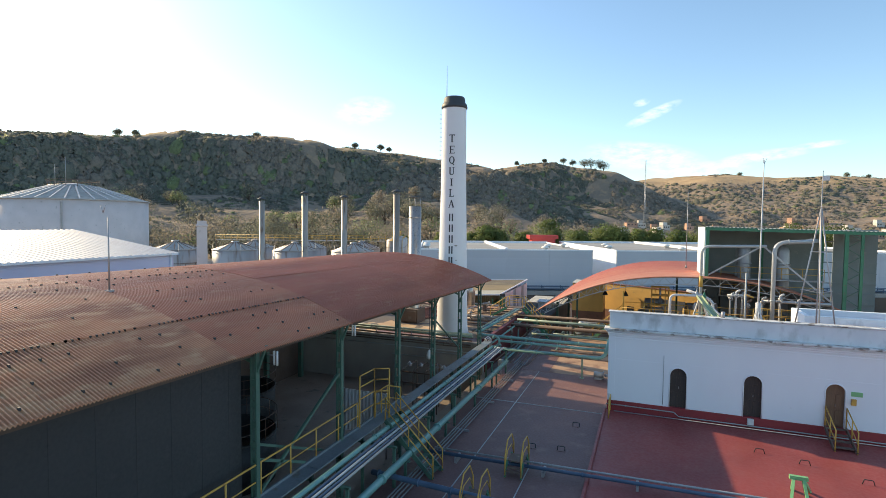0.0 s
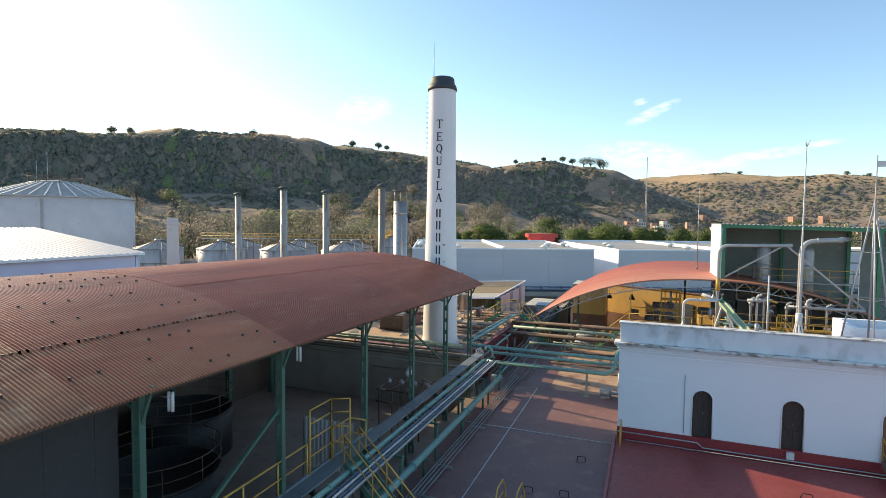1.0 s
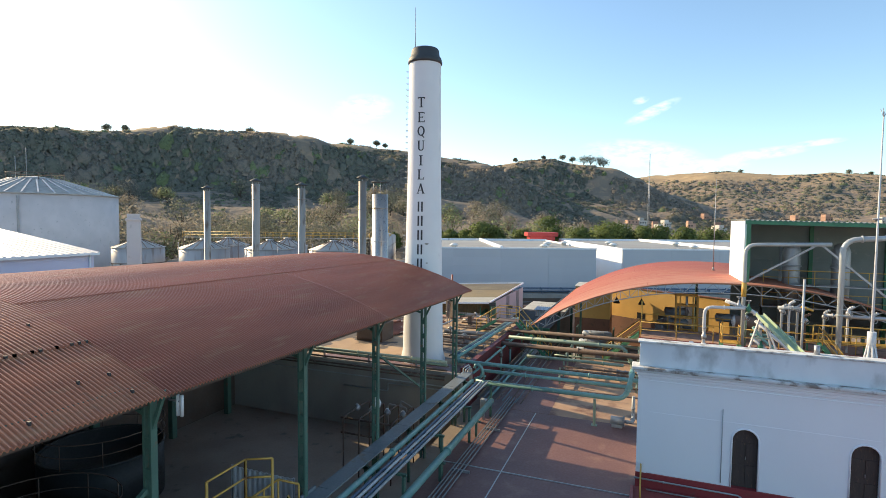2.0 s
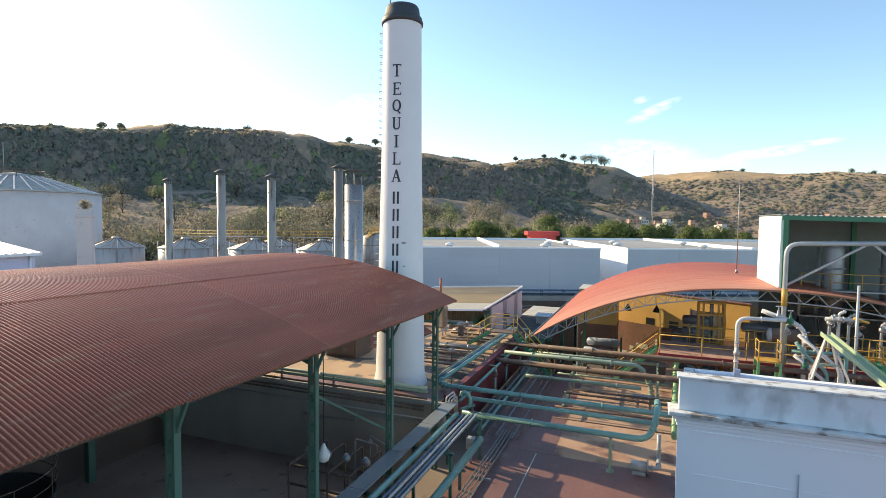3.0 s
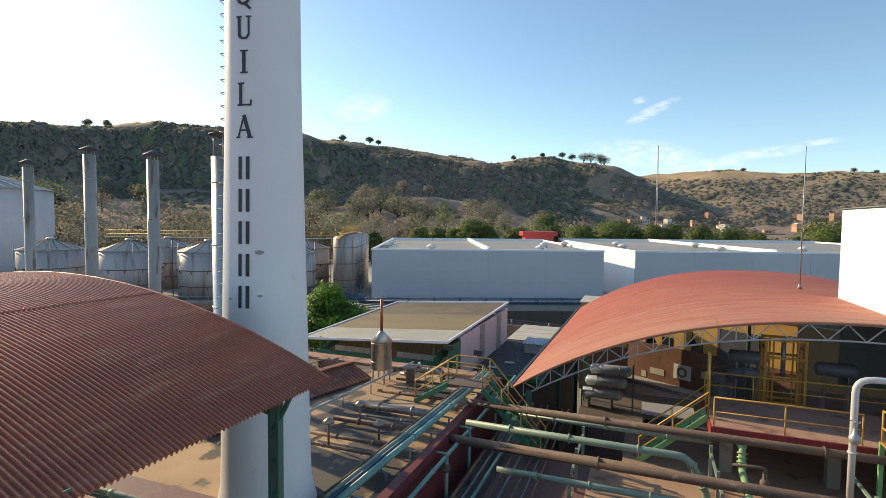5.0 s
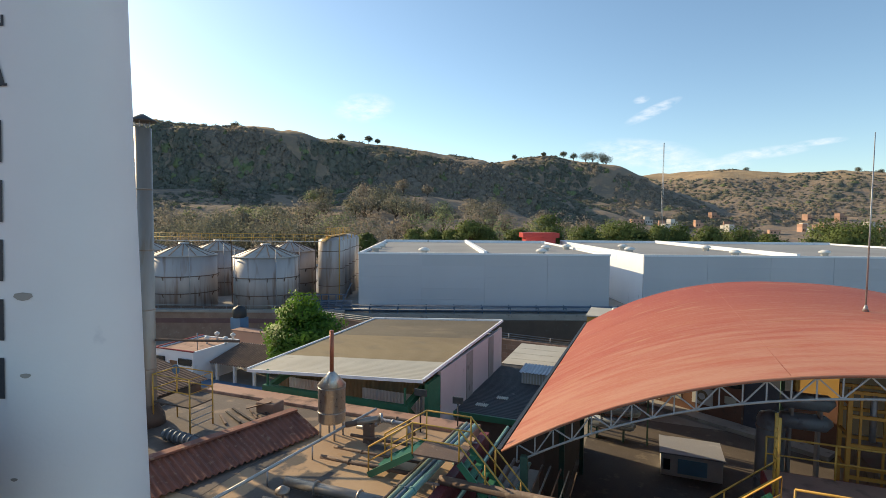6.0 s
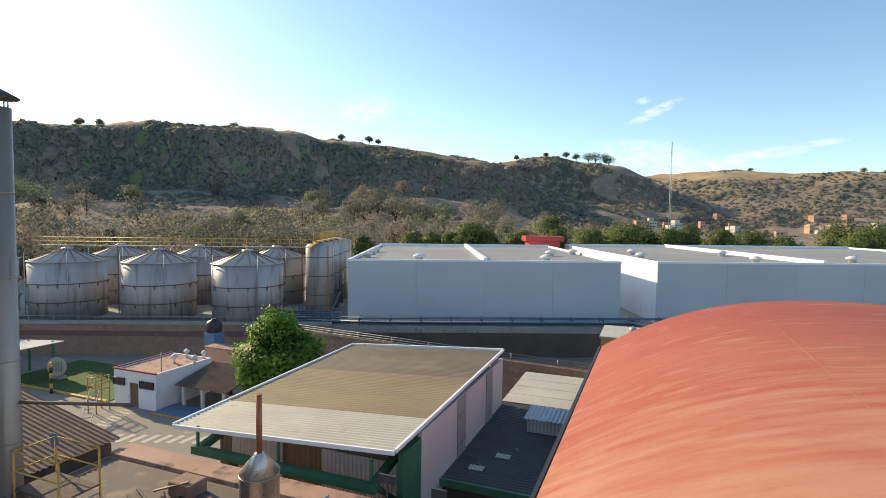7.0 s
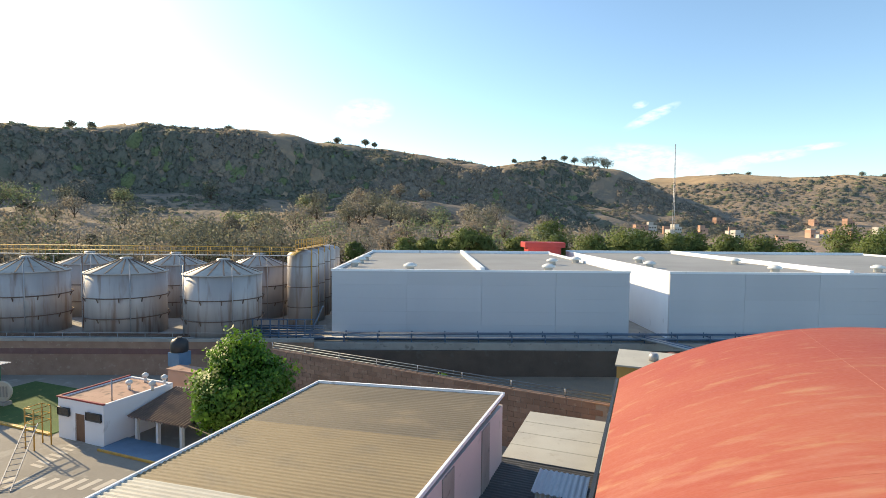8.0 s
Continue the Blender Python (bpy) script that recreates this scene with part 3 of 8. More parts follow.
    me.from_pydata(q.reshape(-1, 3).tolist(), [], np.arange(n * 4).reshape(-1, 4).tolist())
    me.materials.append(material)
    me.update()
    if cores is not None:
        me.polygons.foreach_set("use_smooth", [True] * n)
        v = q.reshape(-1, 3) - np.repeat(np.concatenate(cores), 4, axis=0)
        v /= np.linalg.norm(v, axis=1)[:, None] + 1e-6
        me.normals_split_custom_set_from_vertices(v.tolist())
    return me


def tree(x, y, z, h, r, label, material, seed, count=600, leaf=0.35, clumps=7, group="", bare=0.3, name="tree"):
    """A tapered trunk, limbs, and a crown of leaf clumps."""
    rng = np.random.default_rng(seed)
    t = thing(name, label, "tree", (x, y, z), group)
    trunk = Geo().sweep([(x, y, z - 0.2), (x + 0.05 * h * rng.normal(), y, z + h * bare * 0.6), (x, y + 0.04 * h * rng.normal(), z + h * 0.62)],
                        [0.035 * h, 0.026 * h, 0.01 * h], 8)
    quads, cores = [], []
    heart = np.array((x, y, z + h * (bare + (1 - bare) * 0.35)))
    for i in range(clumps):
        a = 2 * math.pi * (i + rng.random() * 0.6) / clumps
        k = 0.0 if i == 0 else 0.35 + 0.35 * rng.random()
        cz = z + h * (bare + (1 - bare) * (0.72 if i == 0 else 0.28 + 0.4 * rng.random()))
        c = (x + r * k * math.cos(a), y + r * k * math.sin(a), cz)
        trunk.sweep([(x, y, z + h * bare * 0.8), ((x + c[0]) / 2, (y + c[1]) / 2, (z + h * bare + c[2]) / 2), c], [0.014 * h, 0.009 * h, 0.003 * h], 5)
        rr = r * (0.55 + 0.2 * rng.random())
        quads.append(leaves(rng, c, (rr, rr, min(rr * 0.85, (1 - bare) * h * 0.36)), count // clumps, leaf))
        cores.append(np.repeat([np.array(c) * 0.6 + heart * 0.4 - np.array((0, 0, rr * 0.3))], count // clumps, axis=0))
    part("trunk", trunk, M["bark"], t)
    ob = new("crown", leaf_mesh("crown", quads, material, cores))
    ob.parent = t
    ob.matrix_parent_inverse = rest(t).inverted()
    return t

# ---- ground and hills ----
HEAD = radians(21.3)
EYE = Vector((-5.0, 18.0))
RIDGES = [  # bearing right of the heading in degrees and height of the crest, for three ranges: foot and crest distance
    (190, 520, [(-110, -7), (-80, 38), (-60, 64), (-49, 72), (-40, 76), (-35, 77.5), (-31, 82), (-27.5, 86.5), (-22, 84), (-11, 82.5), (-5.5, 80.5), (-1.6, 75), (4.2, 63), (7, 51), (12.8, 29), (21, 6), (26, -7)]),
    (290, 660, [(-8, 0), (2, 68), (4.5, 76), (8.6, 82), (11.7, 86), (13.6, 81), (15.8, 75.5), (18.5, 66.5), (20.6, 58), (23.2, 41), (28.5, 18), (34, -2), (38, -7)]),
    (360, 1050, [(-16, -7), (-4, 60), (15.6, 80), (20.7, 92), (23.3, 94), (28.1, 96), (32.4, 88), (36.4, 89), (39, 84), (60, 80), (85, 50), (110, -7)]),
]


STEEP = (0, 0.3, 0.6, 0.715, 0.765, 0.80, 0.845, 0.91, 1.0)
GENTLE = (0, 0.25, 0.45, 0.55, 0.63, 0.70, 0.79, 0.89, 1.0)
RISE = (0, 0.13, 0.31, 0.40, 0.55, 0.70, 0.87, 0.96, 1.0)


def hills(x, y):
    """Height of the land."""
    d = Vector((x, y)) - EYE
    r = d.length
    b = math.degrees(math.atan2(d.x, d.y) + HEAD)
    b = (b + 180) % 360 - 180
    z = -7.3
    rough = 0.0
    for foot, crest, pts in RIDGES:
        if not pts[0][0] < b < pts[-1][0] or r < foot * 0.8:
            continue
        top = float(np.interp(b, [p[0] for p in pts], [p[1] for p in pts]))
        wob = 0.10 * noise.noise(Vector((b * 0.09, foot, 0)))
        s = (r - foot * (1 + wob)) / (crest * (1 + 0.06 * noise.noise(Vector((b * 0.13, 3.3, foot)))) - foot)
        if s <= 0:
            continue
        f = float(np.interp(s, STEEP if foot < 300 else GENTLE, RISE))
        if s > 1:
            f = 1 - 0.10 * (s - 1)
        h = -7.3 + (top + 7.3) * f
        if h > z:
            z, rough = h, min(1.0, s * 2.5) * (1.0 if s < 0.9 else 0.35)
    v = Vector((x * 0.012, y * 0.012, 0.4))
    if rough:
        z += rough * (1.0 if r < 700 else 0.55) * 8.5 * noise.fractal(v, 1.0, 2.0, 3)
    return z


def ground():
    bear = [radians(a) for a in np.arange(-180, -70, 10)] + [radians(a) for a in np.arange(-70, 62, 0.45)] + [radians(a) for a in np.arange(62, 180, 10)]
    rad = [45, 100, 140] + list(np.arange(160, 540, 6.5)) + list(np.arange(540, 720, 9.0)) + list(np.arange(720, 1150, 18.0)) + [1300, 1600, 2000, 3200, 4600]
    vs = [(EYE.x, EYE.y, -7.3)]
    k = len(bear)
    for r in rad:
        for a in bear:
            x, y = EYE.x + r * math.sin(a - HEAD), EYE.y + r * math.cos(a - HEAD)
            vs.append((x, y, hills(x, y)))
    fs = [(0, 1 + (j + 1) % k, 1 + j) for j in range(k)]
    for i in range(len(rad) - 1):
        for j in range(k):
            a, b = 1 + i * k + j, 1 + i * k + (j + 1) % k
            fs.append((a, b, b + k, a + k))
    structure("ground", Geo().add(vs, fs, True), M["hill"], "dry brown hillside and valley ground with straw grass")


ground()
Z0 = -7.3
structure("yard", Geo().box(-95, 40, 40, 91, Z0 - 0.3, Z0 + 0.02), M["asphalt"], "grey paved factory yard")

# the raised ground on the north side, square to the long white warehouse
U, V = Vector((0.923, 0.386, 0)), Vector((-0.386, 0.923, 0))
NORTH = Matrix(((U.x, V.x, 0, -44.4), (U.y, V.y, 0, 94.7), (0, 0, 1, 0), (0, 0, 0, 1)))
structure("terrace_north", Geo().box(-75, 95, -2.6, 75, -12, -3.6).moved(NORTH), M["concrete"], "raised concrete terrace under the tanks and warehouse")
structure("retaining_wall", Geo().box(-1.5, 95, -3.0, -2.6, -12, -4.4).moved(NORTH), M["brownwall"], "dark brown retaining wall below the warehouse")
structure("retaining_wall_west", Geo().box(-75, -1.5, -3.0, -2.6, -12, -3.5).moved(NORTH), M["brick"], "brown brick retaining wall below the tanks")
structure("wall_coping", Geo().box(-75, -1.5, -3.15, -2.5, -3.5, -3.15).moved(NORTH), M["concrete"], "concrete coping on the retaining wall")
structure("wall_band", Geo().box(-75, -3, -3.1, -3.004, -4.9, -4.3).moved(NORTH), M["deckbrown"], "dull red painted band on the retaining wall")

# ---- decks of the factory ----
DECK = -0.6
g = Geo().box(-10.9, 30, -40, 34.6, Z0, DECK)
structure("deck_south", g, M["deckbrown"], "worn brown-red painted roof deck")
structure("deck_terrace", Geo().box(-3.45, 30, -40, 28.4, DECK, DECK + 0.05), M["deckred"], "dark red painted terrace before the white building")
structure("deck_vault", Geo().box(-6.6, 30, 46.4, 50.6, Z0, DECK), M["yardconcrete"], "dark brown floor at the mouth of the red vault")
structure("deck_north", Geo().box(-10.9, 30, 34.6, 46.4, Z0, DECK + 0.004), M["decktan"], "sun-bleached tan roof deck")
# shade beside the trench, laid as a darker strip of deck paint
structure("deck_strip", Geo().box(-10.9, -7.7, 34.6, 46.3, DECK + 0.004, DECK + 0.012), M["deckbrown"], "dark red painted strip standing in for shade on the roof deck")
structure("deck_low", Geo().box(2.0, 30, 50.6, 62, Z0, DECK - 0.6), M["yardconcrete"], "dark concrete floor under the red vault")
structure("trench_floor", Geo().box(-12.3, -10.9, -40, 52, Z0, DECK - 0.5), M["pitfloor"], "dark pipe trench floor")
structure("deck_west", Geo().box(-26.2, -12.6, 34.4, 49.4, Z0, 1.0), M["deckwest"], "tan coated roof deck round the chimney")
structure("deck_west_edge", Geo().box(-28.4, -26.2, 38.0, 44.5, Z0, 1.0), M["darkcoat"], "dark coated roof edge beside the hall")
# thin dark sheet: roof coating and the shade between the roofs in one colour
structure("deck_patch", Geo().box(-26.1, -18.9, 42.2, 49.3, 1.0, 1.008), M["darkcoat"], "dark coating on the roof deck by the stack, its shade coloured in")
structure("parapet_east", Geo().box(-12.6, -12.3, 34.8, 49.4, Z0, 1.25), M["maroon"], "red parapet wall beside the pipe trench, coloured as in shade")
structure("parapet_north", Geo().box(-26.2, -12.9, 49.4, 50.3, Z0, 1.14), M["rackpink"], "faded red parapet at the deck edge", 0.03)
structure("pit_floor", Geo().box(-30, -12.3, -40, 34.0, Z0, -2.6), M["pitfloor"], "dark floor under the rusty vault roof")
structure("pit_wall", Geo().box(-30, -12.3, 34.0, 34.38, Z0, 1.05), M["palewall"], "pale grey concrete wall at the end of the hall")
structure("pit_wall_west", Geo().box(-27.9, -27.6, -40, 34.4, Z0, 5.7), M["brownwall"], "dark brown side wall of the hall")
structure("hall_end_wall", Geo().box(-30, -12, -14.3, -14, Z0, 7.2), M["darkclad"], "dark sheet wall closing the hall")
# fine joints and conduits on the deck
for k, x in enumerate((-8.35, -5.9)):
    structure("deck_joint", Geo().box(x - 0.02, x + 0.02, -10, 34.5 if k == 0 else 20, DECK, DECK + 0.02), M["greypipe"], "thin conduit lying on the deck")
structure("deck_joint", Geo().box(-10.9, -3.5, 27.6, 27.64, DECK, DECK + 0.03), M["greypipe"], "thin conduit lying on the deck")
structure("deck_kerb", Geo().box(-3.55, -3.42, -20, 28.2, DECK, DECK + 0.16), M["deckred"], "low red kerb along the terrace", 0.02)

# ---- hall with the rusty vault roof ----


def lift(y):
    return 0.013 * (33.5 - y)


def vault_z(x, y):
    r = 19.2
    return 7.4 - r + math.sqrt(max(0.0, r * r - (x + 19.5) ** 2)) + lift(y)


hall = thing("vault_roof_hall", "rusty red corrugated vault roof on green steel columns", "building", (-19.5, 10, -2.6))
EDGES = [-11.6, -16.2, -19.6, -23.5, -27.4]
NEAR_EDGES = [-11.6, -13.8, -18.2, -23.0, -27.4]
for i in range(4):
    for j, (ya, yb) in enumerate(((-14, -2.0), (-2.0, 9.2), (9.2, 15.1), (15.1, 24.3), (24.3, 33.5))):
        xa, xb = (NEAR_EDGES if j < 3 else EDGES)[i + 1], (NEAR_EDGES if j < 3 else EDGES)[i]
        up = 0.018 * (1 if i in (1, 2) else 0) + (0.0, 0.012, 0.0, 0.012, 0.004)[j]
        sheet = corrugated(xa - 0.08, xb + 0.08 if i else xb, ya - 0.06, yb, lambda x, y: vault_z(x, y) + up, 0.083, 0.017, "x", 12, 4, 0.008)
        part("roof_sheet", sheet, M[("rustpale", "rustpale", "rustmid", "rust", "rust")[j]], hall, "paler older sheets" if j < 2 else "")
rng = random.Random(5)
g = Geo()
for x in (-13.74, -13.74, -18.1):
    y = -4.0
    while y < 15.0:
        z = vault_z(x, y) + (0.035 if x < -13.9 else 0.015)
        g.box(x - 0.026, x + 0.026, y - 0.022, y + 0.022, z - 0.02, z + 0.04)
        y += 0.145 * rng.choice((1, 2, 2, 3)) * 1
for x in (-11.9, -12.5, -13.2, -14.8, -16.0, -17.2, -19.4, -20.8):
    y = -4.0
    while y < 15:
        z = vault_z(x, y) + 0.03
        if rng.random() < 0.5:
            g.box(x - 0.04, x + 0.02, y - 0.02, y + 0.02, z - 0.02, z + 0.045)
        y += 0.58
tagged(part("roof_bolts", g, M["darkclad"], hall, "rusty hook bolts along the sheet laps"), kind="stuff")
COLS = (2.0, 10.5, 15.1, 20.0, 24.3, 28.6, 32.6)
for y in COLS:
    col = Geo()
    for dx in (-0.085, 0.085):
        col.box(-12.15 + dx - 0.03, -12.15 + dx + 0.03, y - 0.075, y + 0.075, -2.6, 5.55 + lift(y))
    post = part("column", col, M["colgreen"], hall, "faded green riveted steel column")
    z = -2.0
    while z < 5.2:
        part("batten", Geo().box(-12.15 - 0.07, -12.15 + 0.07, y - 0.072, y + 0.072, z, z + 0.2), M["colgreen"], post)
        z += 0.62
    br = Geo().beam((-12.15, y, 5.0), (-11.75, y, 5.72 + lift(y)), 0.07).beam((-12.6, y, 5.5 + lift(y)), (-11.7, y, 5.72 + lift(y)), 0.09, 0.12)
    part("bracket", br, M["colgreen"], hall)
    arch = Geo()
    for k in range(10):
        xa, xb = -12.3 - 1.43 * k, -12.3 - 1.43 * (k + 1)
        arch.beam((xa, y, vault_z(xa, y) - 0.14), (xb, y, vault_z(xb, y) - 0.14), 0.12, 0.14)
        arch.beam((xa, y, vault_z(xa, y) - 0.75), (xb, y, vault_z(xb, y) - 0.75), 0.08)
        arch.beam((xa, y, vault_z(xa, y) - 0.14), (xb, y, vault_z(xb, y) - 0.75), 0.05)
    part("roof_rib", arch, M["colgreen"], hall)
    far = Geo().box(-27.0, -26.7, y - 0.15, y + 0.15, -2.6, 5.5 + lift(y))
    part("column", far, M["colgreen"], hall)
for x in (-12.1, -14.5, -17.5, -21, -24.5):
    part("purlin", Geo().beam((x, -14, vault_z(x, -14) - 0.07), (x, 33.4, vault_z(x, 33.4) - 0.07), 0.07, 0.1), M["colgreen"], hall)
part("eave_beam", Geo().beam((-12.2, -14, 5.5 + lift(-14)), (-12.2, 33.3, 5.5), 0.12, 0.16), M["brownwall"], hall, "dark eave beam")
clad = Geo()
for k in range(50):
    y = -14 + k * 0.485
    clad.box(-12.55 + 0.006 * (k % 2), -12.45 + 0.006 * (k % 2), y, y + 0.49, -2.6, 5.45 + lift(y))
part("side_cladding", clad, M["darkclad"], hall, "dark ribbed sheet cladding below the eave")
part("gable_trim", Geo().sweep([(x, 33.52, vault_z(x, 33.5)) for x in np.linspace(-11.6, -27.4, 18)], 0.05, 6), M["rust"], hall)
for y0, y1, s in ((10.4, 15.0, 1), (10.4, 12.9, 0)):
    part("brace", Geo().beam((-12.15, y0 + 0.1, 1.4 if s else 2.6), (-12.15, y1, 4.0 if s else 1.5), 0.09), M["colgreen"], hall)
part("brace", Geo().beam((-12.4, 15.0, 1.0), (-12.4, 10.6, 3.0), 0.08), M["colgreen"], hall)
part("brace", Geo().beam((-12.15, 24.2, 4.6), (-12.15, 28.2, 2.2), 0.07), M["colgreen"], hall)
for y in (11.0, 15.5):
    lamp = thing("floodlight", "white rectangular floodlight hanging below the eave", "lamp", (-11.75, y, 5.0), "eave lamps")
    part("arm", Geo().beam((-12.1, y, 5.65), (-11.8, y, 5.65), 0.03), M["galv"], lamp)
    for k in (0, 0.11):
        part("lamp_tube", Geo().tube((-11.85 + k, y, 5.35), (-11.85 + k, y, 5.78), 0.035, 8), M["signwhite"], lamp, "white lamp tube")
ant = thing("lightning_rod", "thin steel lightning rod on the rusty roof", "antenna", (-16.56, 9.3, vault_z(-16.56, 9.3)))
part("mast", Geo().tube((-16.56, 9.3, vault_z(-16.56, 9.3)), (-16.56, 9.3, 9.75), 0.03, 6, 0.015), M["galv"], ant)
part("foot", Geo().box(-16.65, -16.47, 9.21, 9.39, vault_z(-16.56, 9.3) - 0.05, vault_z(-16.56, 9.3) + 0.07), M["galv"], ant)
for a in (-1, 1):
    part("prong", Geo().tube((-18.0, 10.2, 9.9), (-18.0 + 0.12 * a, 10.2, 10.15), 0.012, 5), M["galv"], ant)

# inside the hall: vats, rails, low machines
for k, (x, y) in enumerate(((-20.0, 17.5), (-24.5, 23.0))):
    vat = thing("fermentation_vat", "dark steel vat sunk in the hall floor", "tank", (x, y, -2.6), "vats in the hall")
    part("shell", Geo().lathe([(2.3, -2.6), (2.3, -0.4), (2.15, -0.4), (2.15, -1.0), (0.05, -1.0)], x, y, 28), M["darkclad"], vat)
    part("rim", Geo().ring(x, y, -0.4, 2.3, 0.06), M["darkclad"], vat)
    for a in range(10):
        c = (x + 2.35 * math.cos(a * 0.628), y + 2.35 * math.sin(a * 0.628))
        part("post", Geo().tube((*c, -0.4), (*c, 0.6), 0.02, 6), M["brownpipe"], vat)
    part("top_rail", Geo().ring(x, y, 0.6, 2.35, 0.022), M["brownpipe"], vat, "dull brown guard rail")
    part("middle_rail", Geo().ring(x, y, 0.1, 2.35, 0.018), M["brownpipe"], vat)
panel = thing("white_screen", "white corrugated screen panel standing in the hall", "panel", (-13.9, 20, -0.8))
part("sheet", corrugated(-15.6, -13.2, 20.9, 20.95, lambda x, y: 0, 0.2, 0.02, "y", 1).moved(Matrix(((1, 0, 0, 0), (0, 0, 1, 20.9), (0, 42, 0, -878.6), (0, 0, 0, 1)))), M["whitepipe"], panel)
for x in (-15.6, -13.2):
    part("leg", Geo().box(x - 0.03, x + 0.03, 20.92, 20.98, -2.6, 1.3), M["galv"], panel)
rackp = thing("pump_skid", "pipework skid with pumps on the hall floor", "machine", (-14.5, 29, -2.6))
for k in range(4):
    part("riser", Geo().sweep([(-15.8 + 0.8 * k, 28, -2.6), (-15.8 + 0.8 * k, 28, 0.4), (-15.8 + 0.8 * k, 30.4, 0.4), (-15.8 + 0.8 * k, 30.4, -2.6)], 0.035, 8, 0.2), M["brownpipe"], rackp)
    part("valve", Geo().lathe([(0.1, 0.3), (0.16, 0.36), (0.16, 0.46), (0.05, 0.6)], -15.8 + 0.8 * k, 29.2, 10), M["galv"], rackp)
for z in (-0.6, 0.1):
    part("header_pipe", Geo().tube((-16.3, 28.6, z), (-12.9, 28.6, z), 0.05, 8), M["brownpipe"], rackp)
bulb = thing("hanging_lamp", "round hanging lamp near the hall end", "lamp", (-13.2, 26.3, 1.9))
part("globe", Geo().lathe([(0.02, 1.7), (0.16, 1.78), (0.2, 1.95), (0.1, 2.15), (0.03, 2.3)], -13.2, 26.3, 12), M["signwhite"], bulb)
part("cord", Geo().tube((-13.2, 26.3, 2.3), (-13.2, 26.3, vault_z(-13.2, 26.3) - 0.1), 0.015, 5), M["black"], bulb)

# ---- walkway and pipe rack along the hall ----
WALK = 1.42
walkway = thing("walkway", "grey metal walkway along the pipe rack", "walkway", (-11.9, 8, DECK))
for k in range(11):
    y = 5 + k * 2.6
    part("deck_plate", Geo().box(-12.05, -11.5, y + 0.01, y + 2.59, WALK - 0.05, WALK), M["tray"], walkway)
part("edge_strip", Geo().box(-12.12, -12.05, 5, 20.5, WALK - 0.08, WALK + 0.08), M["tray"], walkway, "grey toe board")
for k in range(9):
    y = 6 + k * 3.4
    part("leg", Geo().box(-11.85, -11.75, y - 0.05, y + 0.05, DECK - 0.5, WALK - 0.05), M["colgreen"], walkway)
    part("cross_beam", Geo().box(-12.1, -10.3, y - 0.05, y + 0.05, 0.95, 1.03), M["colgreen"], walkway)
    part("leg", Geo().box(-10.45, -10.35, y - 0.05, y + 0.05, DECK - 0.5, 1.0), M["colgreen"], walkway)
railing([(-12.08, 5.0, WALK), (-12.08, 16.3, WALK)], 1.05)
gate = thing("safety_gate", "tall yellow steel cage gate at the stair head", "gate", (-12.0, 17.2, WALK))
for a, b in (((-12.05, 16.4), (-12.05, 17.6)), ((-12.05, 17.6), (-11.5, 17.9))):
    for c in (a, b):
        part("post", Geo().tube((*c, WALK), (*c, WALK + 2.1), 0.035, 6), M["yellow"], gate)
    for z in (0.6, 1.15, 1.65, 2.1):
        part("bar", Geo().tube((*a, WALK + z), (*b, WALK + z), 0.025, 6), M["yellow"], gate)
railing([(-12.05, 17.7, WALK), (-12.05, 18.8, WALK), (-11.4, 18.8, WALK)], 1.05, step=0.7)
stair((-9.2, 17.75, DECK), (-11.45, 17.95, WALK), 0.85, M["colgreen"], M["yellow"], "yellow-railed steel stair from the deck up to the walkway", treads=9)

RACK = [  # x, z, radius, material
    (-11.33, 1.18, 0.10, "teal"), (-11.08, 1.12, 0.055, "blue"), (-10.92, 1.12, 0.045, "whitepipe"), (-10.76, 1.1, 0.05, "blue"),
    (-10.62, 1.1, 0.045, "greypipe"), (-11.3, 0.85, 0.06, "whitepipe"), (-11.0, 0.82, 0.05, "teal"),
]
for x, z, r, m in RACK:
    pipe("rack_pipe", [(x, -12, z), (x, 33.2 + (x + 11) * 0.6, z)], r, M[m], "straight painted process pipe on the rack", "pipes on the long rack", n=8, flanges=(0.45, 0.63, 0.8))
pipe("teal_header", [(-10.3, -12, 0.28), (-10.3, 33.0, 0.28)], 0.14, M["teal"], "thick teal painted header pipe beside the deck", n=12, flanges=(0.5, 0.6, 0.72, 0.86))
for x, z in ((-9.98, -0.42), (-9.84, -0.45), (-9.7, -0.48), (-10.1, -0.4)):
    pipe("conduit", [(x, -12, z), (x, 36, z)], 0.03, M["tray"], "thin blue-grey conduit along the deck edge", "conduits on the deck", n=6, flanges=(0.6,))
for y in (8, 12.5, 17, 21.5, 26, 30.5):
    st = thing("pipe_stand", "small steel stand carrying the header pipe", "pipe stand", (-10.3, y, DECK), "stands under the header")
    part("leg", Geo().box(-10.35, -10.25, y - 0.04, y + 0.04, DECK - 0.5, 0.12), M["colgreen"], st)
    part("cradle", Geo().box(-10.5, -10.1, y - 0.06, y + 0.06, 0.1, 0.15), M["colgreen"], st)
    clip = thing("conduit_clip", "small steel bracket under the conduits", "bracket", (-9.8, y + 1, DECK), "conduit brackets")
    part("bar", Geo().box(-10.2, -9.45, y + 0.97, y + 1.03, DECK, -0.5), M["galv"], clip)
# blue-grey duct crossing the deck
duct = pipe("cross_duct", [(-11.3, 16.1, -0.1), (-10.3, 16.05, -0.1), (-6.9, 15.85, -0.1), (6, 15.2, -0.1)], 0.11, M["blue"], "blue-grey duct crossing the deck", n=8, bend=0.3, flanges=(0.3, 0.7))
